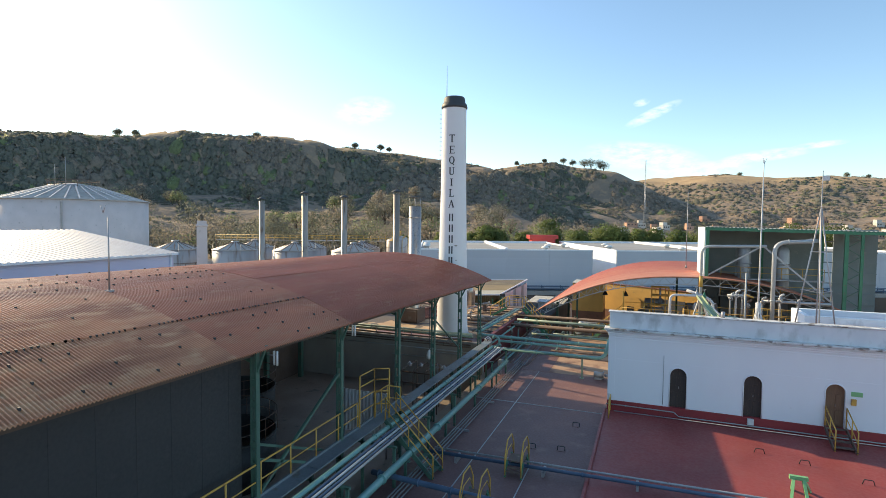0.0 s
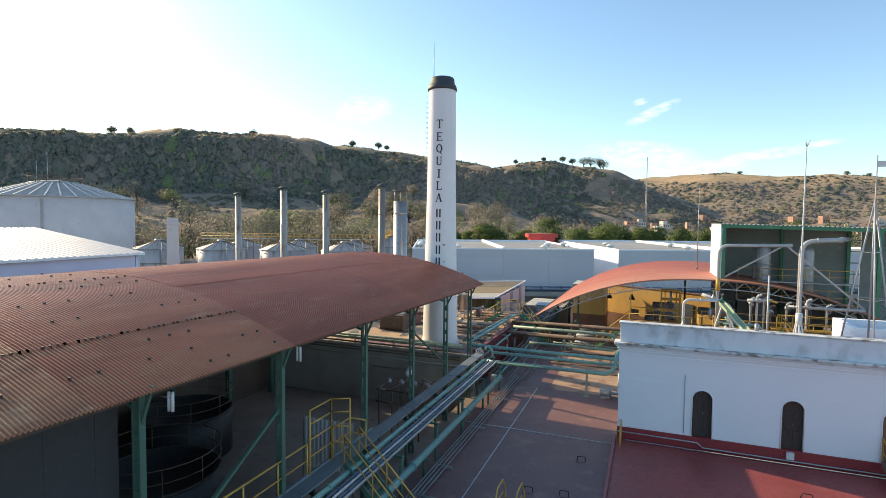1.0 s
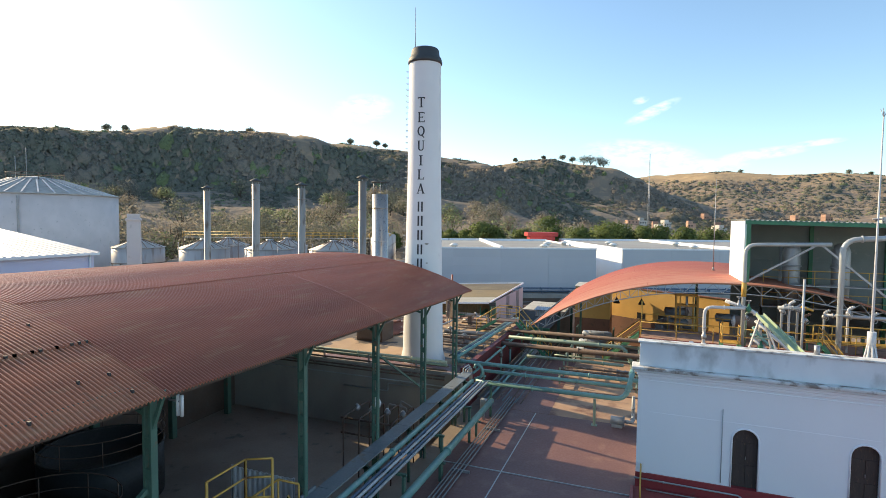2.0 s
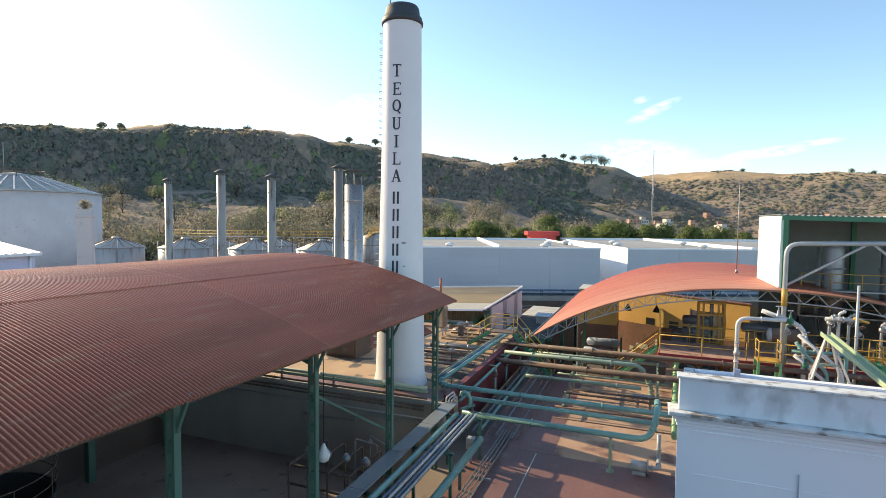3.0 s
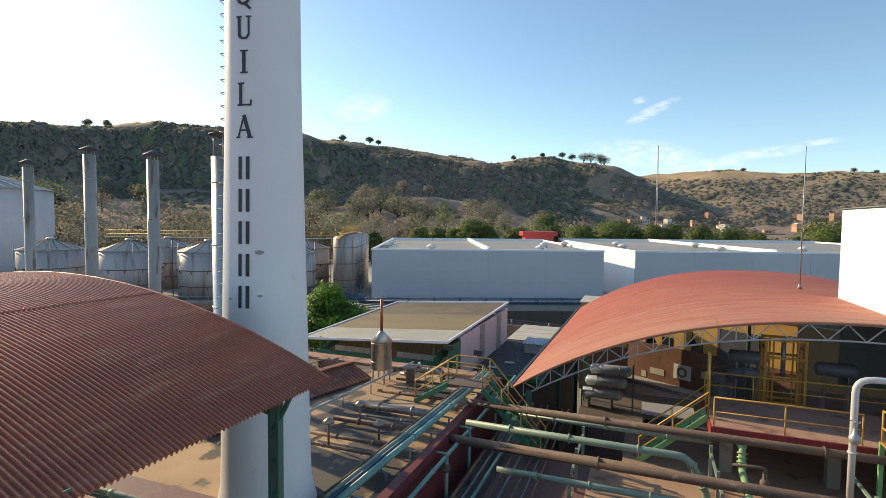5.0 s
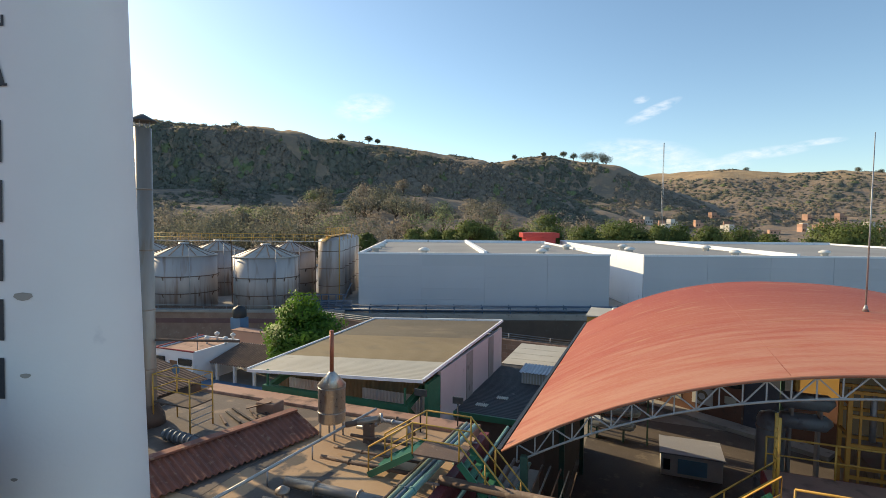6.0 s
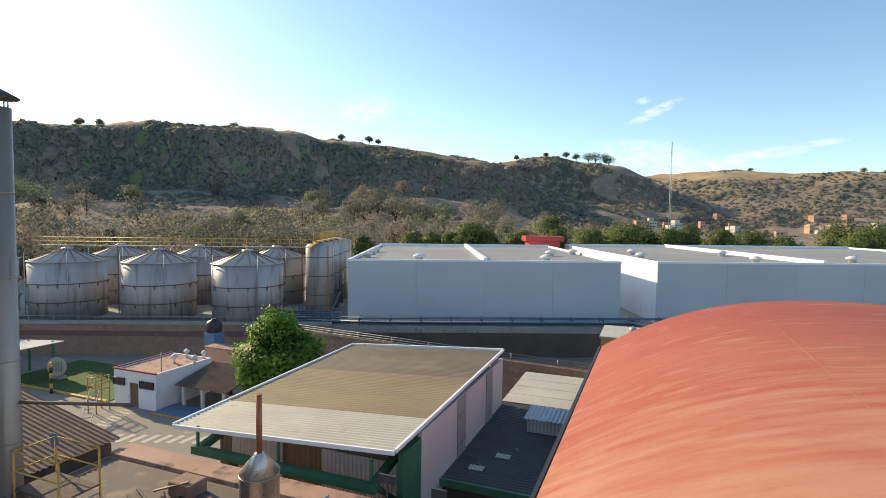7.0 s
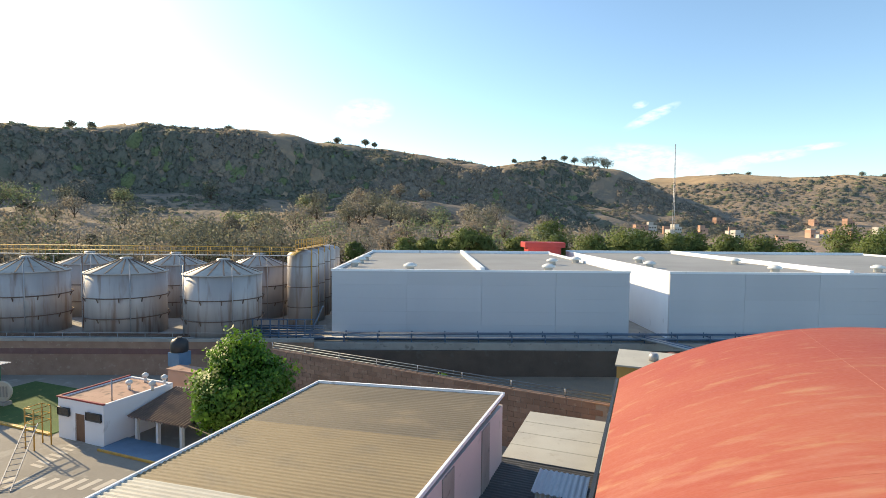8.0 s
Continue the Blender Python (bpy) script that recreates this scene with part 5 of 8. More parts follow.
part("notice", Geo().lathe([(0.2, -0.015), (0.2, 0.015)], 0, 0, 16).moved(pose(-24.6, PY1, 2.95, 90, 0, 0)), M["bluepaint"], sp, "round blue notice")
pipe("flexible_duct", [(-23.1, 44.75, 1.25), (-21.4, 44.6, 1.25)], 0.17, M["tray"], "short blue-grey flexible duct lying on the deck", n=10, flanges=(0.1, 0.25, 0.4, 0.55, 0.7, 0.85))
for k in range(9):
    x, y, w = -22.6 + 0.23 * k, 46.9 + 0.31 * ((k * 5) % 4), 0.5 + 0.2 * (k % 3)
    solid("loose_plank", Geo().beam((x - w, y + 0.5, 1.04 + 0.03 * (k % 3)), (x + w, y - 0.25, 1.04 + 0.03 * ((k + 1) % 3)), 0.09, 0.05), M["wood" if k % 3 else "brownpipe"], "weathered loose plank lying on the roof deck", "plank", "loose planks")
lump = thing("rubble_block", "broken brown masonry block on the deck edge", "block", (-21.5, 48.5, 1.0))
part("block", Geo().box(-22.0, -21.1, 48.2, 48.9, 1.0, 1.45).moved(Matrix.Translation((0, 0, 0))), M["brick"], lump, "", 0.05)
part("board", Geo().beam((-22.3, 48.0, 1.2), (-21.3, 48.35, 1.5), 0.12, 0.04), M["woodlit"], lump)


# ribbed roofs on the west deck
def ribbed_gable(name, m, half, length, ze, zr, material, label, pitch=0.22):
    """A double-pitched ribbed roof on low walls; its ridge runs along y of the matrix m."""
    t = thing(name, label, "roof", m @ Vector((0, 0, 1.0)))
    for a, b in ((-half, 0), (0, half)):
        part("roof_slope", corrugated(a, b, 0, length, lambda x, y: zr - (zr - ze) * abs(x) / half, pitch, 0.03, "x", 6, 4).moved(m), material, t)
    part("ridge_cap", Geo().beam((0, 0, zr + 0.05), (0, length, zr + 0.05), 0.34, 0.07).moved(m), material, t)
    for y in (0.1, length - 0.1):
        part("gable", Geo().add([(-half + 0.1, y, 1.0), (half - 0.1, y, 1.0), (half - 0.1, y, ze - 0.06), (0, y, zr - 0.06), (-half + 0.1, y, ze - 0.06)], [(0, 1, 2, 3, 4)]).moved(m), M["brownwall"], t)
    return t


SLANT = Matrix.Translation((-21.45, 41.3, 0)) @ Matrix.Rotation(radians(-16.2), 4, "Z")
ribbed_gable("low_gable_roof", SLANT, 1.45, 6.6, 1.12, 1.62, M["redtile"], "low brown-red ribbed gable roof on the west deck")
LOW = Matrix.Translation((-26.35, 40.7, 0)) @ Matrix.Rotation(radians(-16.2), 4, "Z")
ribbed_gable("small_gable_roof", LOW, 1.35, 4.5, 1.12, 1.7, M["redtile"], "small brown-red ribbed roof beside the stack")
ww = thing("side_shed_roof", "old brown ribbed roof sloping beside the stack", "roof", (-30, 45, 0))
part("roof_slope", corrugated(-36.5, -26.4, 44.5, 50.0, lambda x, y: 1.4 + 0.195 * (-26.4 - x), 0.19, 0.022, "x", 8, 4), M["oldtile"], ww)
part("wall", Geo().box(-36.3, -26.6, 44.7, 49.8, Z0, 1.25), M["brownwall"], ww, "dark brown wall")
boiler = thing("steel_vessel", "stainless steel vessel with a conical top and thin rusty flue", "vessel", (-17.75, 47.35, 1.0))
part("shell", Geo().lathe([(0.46, 1.6), (0.5, 1.65), (0.5, 2.95), (0.52, 2.97), (0.12, 3.42), (0.1, 3.46)], -17.75, 47.35, 28), M["steel"], boiler)
part("flue", Geo().tube((-17.75, 47.35, 3.4), (-17.75, 47.35, 4.98), 0.075, 10), M["rust"], boiler, "rusty flue pipe")
for k in range(4):
    c = (-17.75 + 0.42 * math.cos(0.8 + k * 1.571), 47.35 + 0.42 * math.sin(0.8 + k * 1.571))
    part("leg", Geo().tube((*c, 1.0), (*c, 1.7), 0.04, 6), M["galv"], boiler)
for z in (2.0, 2.9):
    part("hoop", Geo().ring(-17.75, 47.35, z, 0.505, 0.012), M["steel"], boiler)
pump = thing("pump_set", "weathered grey pump set with a round end flange", "pump", (-16.1, 47.6, 1.0))
part("casing", Geo().sweep([(-16.6, 47.2, 1.75), (-16.3, 47.4, 1.8), (-15.9, 47.7, 1.85)], [0.09, 0.13, 0.11], 14), M["stackdark"], pump)
part("flange", Geo().tube((-15.92, 47.68, 1.85), (-15.84, 47.74, 1.86), 0.18, 14), M["galv"], pump)
part("motor", Geo().tube((-16.95, 47.0, 1.7), (-16.6, 47.2, 1.75), 0.1, 12), M["brownpipe"], pump)
part("stand", Geo().box(-16.4, -16.1, 47.3, 47.6, 1.0, 1.7), M["brownpipe"], pump)
for k in range(2):
    y = 47.9 + 0.3 * k
    pipe("vessel_pipe", [(-17.0, y, 1.3), (-16.4, y, 1.3), (-16.2, y + 0.2, 1.6), (-15.0, y + 0.2, 1.6), (-14.9, y + 0.2, 1.1)], 0.08, M["galv"] if k != 1 else M["brownpipe"], "bent steel pipe beside the vessel", "vessel pipes", 0.3, 10, (0.5,))
pipe("deck_rail_pipe", [(-17.85, 40.2, 1.5), (-16.9, 49.2, 1.55)], 0.05, M["greypipe"], "long thin grey pipe over the roof deck", n=6)
for y in (41.5, 43.5, 45.5):
    st = thing("pipe_stand", "thin steel leg under the grey pipe", "pipe stand", (-17.6, y, 1.0), "grey pipe legs")
    part("leg", Geo().tube((-17.7 + 0.1 * (y - 41.5), y, 1.0), (-17.7 + 0.1 * (y - 41.5), y, 1.5), 0.03, 6), M["galv"], st)
for k, (y, r) in enumerate(((37.6, 0.08), (38.9, 0.10), (40.4, 0.07), (41.9, 0.10), (43.6, 0.16), (45.4, 0.07), (47.3, 0.06), (39.6, 0.05), (42.6, 0.05), (46.2, 0.05))):
    pipe("lagged_pipe", [(-16.9 if y > 39 else -13.8, y, 1.22), (-13.3, y, 1.25)], r, M["brownpipe" if k % 4 else "stackdark"], "lagged brown pipe lying across the roof deck", "lagged deck pipes", n=9, flanges=(0.3, 0.7))
for k, (x, y) in enumerate(((-14.6, 41.2), (-16.0, 42.3), (-15.9, 40.0))):
    vt = thing("roof_vent", "small mushroom vent pipe on the roof deck", "vent", (x, y, 1.0), "mushroom vents")
    part("stem", Geo().tube((x, y, 1.0), (x, y, 1.6 + 0.15 * (k % 3)), 0.04, 8), M["brownpipe"], vt)
    part("hood", Geo().lathe([(0.2, 1.55 + 0.15 * (k % 3)), (0.2, 1.62 + 0.15 * (k % 3)), (0.03, 1.74 + 0.15 * (k % 3))], x, y, 12), M["stackdark"], vt)
ptop = thing("junction_box_stand", "stand with dark rectangular boxes at the deck edge", "stand", (-14.9, 49.0, 1.0))
part("pole", Geo().tube((-14.9, 49.0, 1.0), (-14.9, 49.0, 2.4), 0.035, 6), M["black"], ptop)
part("board", Geo().box(-15.15, -14.65, 48.97, 49.03, 2.4, 2.65), M["charcoal"], ptop)
part("board", Geo().box(-13.6, -13.2, 48.97, 49.03, 2.3, 2.55), M["charcoal"], ptop)
part("pole", Geo().tube((-13.4, 49.0, 1.0), (-13.4, 49.0, 2.3), 0.03, 6), M["black"], ptop)
# the bridge over the parapet pipes
br = thing("pipe_bridge", "yellow-railed green steel bridge over the parapet pipes", "bridge", (-13.0, 46.2, 1.0))
part("landing", Geo().box(-13.5, -12.0, 45.2, 46.3, 1.95, 2.0), M["brownpipe"], br, "brown checker plate")
for s in (45.2, 46.3):
    part("stringer", Geo().beam((-15.0, s, 1.05), (-13.5, s, 1.95), 0.06, 0.2), M["green"], br, "green stringer")
    part("stringer", Geo().beam((-12.0, s, 1.95), (-9.6, s, DECK), 0.06, 0.2), M["green"], br, "green stringer")
    part("hand_rail", Geo().sweep([(-15.0, s, 1.0), (-15.0, s, 1.95), (-13.5, s, 2.95), (-12.0, s, 2.95), (-9.6, s, DECK + 0.95), (-9.6, s, DECK)], 0.03, 6), M["yellow"], br, "yellow hand rail")
    part("middle_rail", Geo().sweep([(-15.0, s, 1.5), (-13.5, s, 2.48), (-12.0, s, 2.48), (-9.6, s, DECK + 0.5)], 0.024, 6), M["yellow"], br, "yellow middle rail")
    for x, z in ((-14.2, 1.5), (-13.5, 2.0), (-12.0, 2.0), (-11.2, 1.1), (-10.4, 0.25)):
        part("rail_post", Geo().tube((x, s, z), (x, s, z + 0.97), 0.026, 6), M["yellow"], br)
for k in range(5):
    part("tread", Geo().box(-14.9 + 0.28 * k, -14.66 + 0.28 * k, 45.2, 46.3, 1.18 + 0.17 * k, 1.21 + 0.17 * k), M["green"], br)
for k in range(11):
    part("tread", Geo().box(-12.0 + 0.21 * k, -11.78 + 0.21 * k, 45.2, 46.3, 1.75 - 0.22 * k, 1.78 - 0.22 * k), M["green"], br)

# ---- white building ----
FY, WX = 28.45, -3.34
wb = thing("white_building", "white rendered building with arched doors and a stained parapet", "building", (WX, FY, DECK))
DOORS = (0.18, 3.63, 7.1, 10.6, 14.1)
HW, SPRING = 0.42, 1.72
edges = [WX] + [v for c in DOORS for v in (c - HW, c + HW)] + [24.0]
for a, b in zip(edges[0::2], edges[1::2]):
    part("wall_pier", Geo().box(a, b, FY, FY + 0.4, 0.0, 3.9), M["white"], wb)
for c in DOORS:
    arc = [(c - HW * math.cos(math.pi * i / 10), SPRING + HW * math.sin(math.pi * i / 10)) for i in range(11)]
    ring = [v for xa, za in arc for v in ((xa, FY, za), (xa, FY, 3.9), (xa, FY + 0.4, za), (xa, FY + 0.4, 3.9))]
    g = Geo().add(ring, [f for i in range(0, 40, 4) for f in ((i, i + 4, i + 5, i + 1), (i, i + 2, i + 6, i + 4), (i + 6, i + 2, i + 3, i + 7), (i + 1, i + 5, i + 7, i + 3))])
    part("door_arch", g, M["white"], wb)
SKEW = Matrix(((1, 0.08, 0, -0.08 * FY), (0, 1, 0, 0), (0, 0, 1, 0), (0, 0, 0, 1)))
part("side_wall", Geo().box(WX, WX + 0.4, FY + 0.4, 34.0, DECK, 3.7).moved(SKEW), M["white"], wb)
part("back_wall", Geo().box(WX + 0.86, 24, 33.6, 34.0, DECK, 3.7), M["white"], wb)
part("plinth", Geo().box(WX - 0.05, 24, FY - 0.06, FY + 0.4, DECK, 0.0), M["wallred"], wb, "dark red painted plinth", 0.01)
part("cornice", Geo().box(WX - 0.28, 24, FY - 0.28, FY + 0.5, 3.9, 4.02), M["coping"], wb, "", 0.03)
part("cornice", Geo().box(WX - 0.18, 24, FY - 0.18, FY + 0.4, 3.80, 3.9), M["whitestain"], wb, "", 0.03)
part("cornice", Geo().box(WX - 0.10, 24, FY - 0.10, FY + 0.4, 3.68, 3.80), M["white"], wb, "", 0.03)
part("cornice", Geo().box(WX - 0.06, 24, FY - 0.06, FY + 0.4, 3.58, 3.68), M["white"], wb, "", 0.02)
part("string_course", Geo().box(WX - 0.03, 24, FY - 0.03, FY, 3.45, 3.5), M["white"], wb)
part("string_course", Geo().box(WX + 0.4, 24, FY - 0.012, FY, 2.28, 2.32), M["white"], wb)
part("parapet", Geo().box(WX - 0.02, 24, FY - 0.02, FY + 0.35, 4.02, 4.88), M["whitestain"], wb, "white parapet with grey water stains", 0.02)
part("parapet_coping", Geo().box(WX - 0.08, 24, FY - 0.08, FY + 0.42, 4.88, 4.95), M["coping"], wb, "", 0.02)
part("parapet", Geo().add([(x, y, z) for y, z in ((FY + 0.35, 3.7), (34.0, 3.7), (34.0, 3.78), (FY + 0.35, 4.6)) for x in (WX - 0.02 + 0.08 * (y - FY), WX + 0.3 + 0.08 * (y - FY))], [(0, 1, 3, 2), (2, 3, 5, 4), (4, 5, 7, 6), (6, 7, 1, 0), (0, 2, 4, 6), (1, 7, 5, 3)]), M["coping"], wb, "sloping weathered side parapet", 0.02)
part("parapet", Geo().box(WX + 0.75, 24, 33.7, 34.0, 3.7, 3.78), M["white"], wb, "", 0.02)
part("roof_slab", Geo().box(WX + 0.4, 24, FY + 0.4, 33.6, 3.0, 3.24).moved(SKEW), M["deckred"], wb, "dark red coated flat roof")
part("roof_pipe", Geo().tube((2.2, FY + 0.2, 4.9), (2.2, FY + 0.2, 5.25), 0.09, 10), M["galv"], wb)
part("roof_pipe", Geo().box(-1.36, -1.18, 33.5, 33.68, 3.24, 4.0), M["whitestain"], wb, "short white post")
part("corner_pilaster", Geo().box(WX - 0.04, WX + 0.32, FY - 0.04, FY, 0.0, 3.78), M["white"], wb)
for k, c in enumerate(DOORS):
    d = part("door", Geo().box(c - HW + 0.01, c + HW - 0.01, FY + 0.16, FY + 0.22, 0.0, SPRING + 0.42), M["woodlit"] if k == 2 else M["wood"], wb, "arched brown wooden door" if k == 2 else "arched dark wooden door")
    for s in (-0.2, 0.2):
        for z in (0.15, 0.95):
            part("door_panel", Geo().box(c + s - 0.15, c + s + 0.15, FY + 0.135, FY + 0.16, z, z + 0.65), M["woodlit"] if k == 2 else M["wood"], d)
    part("door_handle", Geo().tube((c + 0.04, FY + 0.12, 1.0), (c + 0.04, FY + 0.12, 1.12), 0.015, 6), M["galv"], d)
    part("door_jamb", Geo().sweep([(c - HW, FY - 0.012, 0.0)] + [(c - (HW) * math.cos(math.pi * i / 10), FY - 0.012, SPRING + HW * math.sin(math.pi * i / 10)) for i in range(11)] + [(c + HW, FY - 0.012, 0.0)], 0.03, 6), M["white"], wb)
stair((7.12, 26.7, DECK + 0.05), (7.12, 28.3, 0.05), 0.85, M["brownpipe"], M["yellow"], "short brown steel stair with yellow rails at the arched door", treads=4, h=1.0)
sg = thing("green_notice", "small green notice beside the door", "sign", (7.9, FY, 1.5))
part("board", Geo().box(7.72, 8.17, FY - 0.03, FY - 0.004, 1.62, 1.84), M["brightgreen"], sg)
sg = thing("meter_box", "small ochre meter box beside the door", "box", (7.8, FY, 1.2))
part("case", Geo().box(7.72, 7.92, FY - 0.12, FY - 0.004, 1.2, 1.5), M["yellow"], sg, "", 0.01)
sg = thing("outlet_box", "small white outlet box on the plinth", "box", (3.75, FY, 0))
part("case", Geo().box(3.42, 3.7, FY - 0.2, FY - 0.065, -0.35, -0.05), M["signwhite"], sg, "", 0.01)
pipe("wall_conduit", [(WX - 0.1, FY - 0.12, -0.2), (0.0, FY - 0.12, -0.22), (0.25, FY - 0.12, -0.42), (23, FY - 0.12, -0.45)], 0.03, M["greypipe"], "thin conduit along the red plinth", n=6, flanges=(0.3,))
pipe("wall_conduit", [(-3.0, FY - 0.3, -0.5), (23, FY - 0.3, -0.5)], 0.025, M["greypipe"], "thin conduit along the foot of the plinth", n=6)
pipe("down_pipe", [(-0.55, FY - 0.03, 0.1), (-0.55, FY - 0.03, 2.75)], 0.015, M["greypipe"], "thin cable on the white wall", n=5)
railing([(-3.2, 27.0, DECK), (-3.2, 28.3, DECK)], 0.95, step=0.65, mids=2)
# lying things on the terrace
gs = thing("green_trestle", "bright green folded steel trestle on the terrace", "trestle", (4.0, 21, DECK))
for s in (-0.3, 0.3):
    part("leg", Geo().beam((3.9 + s, 20.2, DECK + 0.05), (4.0 + s * 0.5, 21.0, DECK + 0.9), 0.1), M["brightgreen"], gs)
    part("leg", Geo().beam((4.3 + s, 21.9, DECK + 0.05), (4.0 + s * 0.5, 21.0, DECK + 0.9), 0.1), M["brightgreen"], gs)
part("top_bar", Geo().beam((3.7, 21.0, DECK + 0.92), (4.3, 21.0, DECK + 0.92), 0.14), M["brightgreen"], gs)
for x, y in ((3.4, 25.2), (6.9, 23.5), (5.0, 24.6)):
    hk = thing("deck_hatch_handle", "small dark hoop handle on the terrace", "handle", (x, y, DECK), "deck handles")
    part("hoop", Geo().sweep([(x - 0.16, y, DECK + 0.05), (x - 0.1, y, DECK + 0.25), (x + 0.2, y, DECK + 0.25), (x + 0.26, y, DECK + 0.05)], 0.02, 6, 0.04), M["black"], hk)
# on its roof: penthouse, tripod mast, antenna
ph = thing("roof_block", "white low parapet block on the flat roof", "roof block", (6.2, 31, 3.0))
part("wall", Geo().box(6.2, 20, 30.6, 30.85, 3.0, 5.05), M["white"], ph, "", 0.02)
part("wall", Geo().box(6.2, 6.45, 30.85, 33.4, 3.0, 5.05), M["white"], ph, "", 0.02)
part("wall", Geo().box(6.45, 20, 33.15, 33.4, 3.0, 5.05), M["white"], ph, "", 0.02)
tp = thing("tripod_mast", "thin steel tripod mast with a wind vane on top", "mast", (6.6, 30.1, 3.0))
for a in (0.4, 2.5, 4.6):
    part("leg", Geo().tube((6.6 + 1.25 * math.cos(a), 30.1 + 1.25 * math.sin(a), 3.0), (6.6, 30.1, 10.6), 0.035, 6), M["galv"], tp)
part("mast", Geo().tube((6.6, 30.1, 3.0), (6.6, 30.1, 12.5), 0.045, 6, 0.02), M["galv"], tp)
part("vane", Geo().box(6.6, 6.9, 30.08, 30.12, 12.0, 12.25), M["signwhite"], tp, "white wind vane")
for z in (6.4, 8.4):
    k = (10.6 - z) / 6.74 * 1.25
    part("ring", Geo().sweep([(6.6 + k * math.cos(a), 30.1 + k * math.sin(a), z) for a in (0.4, 2.5, 4.6, 6.683)], 0.02, 5), M["galv"], tp)
ra = thing("radio_mast", "slim white radio mast on a lattice foot", "antenna", (3.85, 29.2, 3.0))
part("mast", Geo().tube((3.85, 29.2, 3.0), (3.85, 29.2, 13.0), 0.055, 6, 0.02), M["whitepipe"], ra)
for j in range(8):
    a = j * math.pi / 4
    part("leg", Geo().tube((3.85 + 0.5 * math.cos(a), 29.2 + 0.5 * math.sin(a), 3.0), (3.85 + 0.09 * math.cos(a), 29.2 + 0.09 * math.sin(a), 5.35), 0.035, 5), M["whitepipe"], ra)
part("socket", Geo().tube((3.85, 29.2, 5.2), (3.85, 29.2, 5.75), 0.13, 10), M["whitepipe"], ra)
for z in (4.0, 4.6, 5.1):
    k = 0.5 - 0.41 * (z - 3) / 2.35
    part("ring", Geo().sweep([(3.85 + k * math.cos(a), 29.2 + k * math.sin(a), z) for a in (0.3, 2.4, 4.5, 6.583)], 0.015, 4), M["galv"], ra)
for k in range(3):
    a = k * 2.09
    part("prong", Geo().tube((3.85, 29.2, 12.8), (3.85 + 0.12 * math.cos(a), 29.2 + 0.12 * math.sin(a), 13.1), 0.01, 4), M["galv"], ra)
part("crossbar", Geo().tube((3.7, 29.2, 9.5), (4.0, 29.2, 9.5), 0.03, 6), M["galv"], ra)

# ---- right-hand red vault ----
VX, VA, VB, VW, VE = 2.2, 48.0, 74.0, -11.45, 15.85  # crown line, front and back, west and east eaves


def red_z(x, y):
    return 5.25 - 0.0115 * (y - VA) - 0.00848 * abs(x - VX) ** 2.35


rv = thing("red_vault_roof", "sun-faded red vault roof on a pale lattice truss", "roof", (VX, 57, DECK))
XS = np.linspace(VW, VE, 9)
for a, b in zip(XS, XS[1:]):
    for ya, yb in ((VA, 56.7), (56.7, 65.4), (65.4, VB)):
        part("roof_sheet", corrugated(a, b + 0.02, ya, yb, red_z, 0.5, 0.0015, "x", 6, 4, 0.03), M["redroof"], rv)
for x0, x1 in ((-3.2, -2.75), (3.1, 3.5)):
    part("seam_strip", Geo().sweep([(x0 + (x1 - x0) * (y - VA) / 26, y, red_z(x0 + (x1 - x0) * (y - VA) / 26, y) - 0.026) for y in np.linspace(VA + 0.05, VB - 0.1, 8)], 0.03, 6), M["seamfade"], rv, "pale lap seam")
part("edge_trim", Geo().sweep([(x, VA - 0.02, red_z(x, VA) - 0.03) for x in np.linspace(VW, VE, 30)], 0.05, 6), M["redroof"], rv)
part("gutter", Geo().beam((VW - 0.12, VA, red_z(VW, VA) - 0.05), (VW - 0.12, VB, red_z(VW, VB) - 0.05), 0.14, 0.12), M["black"], rv, "dark gutter along the eave")
for y in (VA + 0.1, 56.7, 65.4, VB - 0.2):
    n = 44 if y < 50 else 26
    xs = np.linspace(VW + 0.5, VE - 0.5, n + 1)
    for dz, w in ((-0.08, 0.09), (-0.70, 0.08)):
        part("chord", Geo().sweep([(x, y, red_z(x, y) + dz) for x in xs], w / 2, 5), M["truss"], rv)
    for k in range(n):
        a, b = (xs[k], -0.08), (xs[k + 1], -0.70)
        if k % 2:
            a, b = (xs[k], -0.70), (xs[k + 1], -0.08)
        part("web_bar", Geo().beam((a[0], y, red_z(a[0], y) + a[1]), (b[0], y, red_z(b[0], y) + b[1]), 0.04), M["truss"], rv)
    if y < 50:
        for k in range(0, 16):
            part("web_bar", Geo().beam((xs[k], y, red_z(xs[k], y) - 0.08), (xs[k], y, red_z(xs[k], y) - 0.70), 0.04), M["truss"], rv)
    for x in (-10.7, 2.0, 15.0):
        if x == 2.0 and y < VB - 1:
            continue
        part("column", Geo().box(x - 0.12, x + 0.12, y - 0.12, y + 0.12, Z0, red_z(x, y) - 0.6), M["colgreen"], rv, "green steel column")
for y in (50.2, 52.4, 54.6, 59, 61.2, 63.4, 68, 71):
    part("purlin", Geo().sweep([(x, y, red_z(x, y) - 0.08) for x in np.linspace(VW, VE, 14)], 0.04, 5), M["truss"], rv)
rodr = thing("lightning_rod", "slim lightning rod on the red vault roof", "antenna", (2.2, 60.1, 5.7))
part("mast", Geo().tube((2.2, 60.1, red_z(2.2, 60.1)), (2.2, 60.1, 13.15), 0.045, 6, 0.02), M["galv"], rodr)
part("foot", Geo().lathe([(0.14, red_z(2.2, 60.1)), (0.05, red_z(2.2, 60.1) + 0.3)], 2.2, 60.1, 8), M["galv"], rodr)

# under the vault
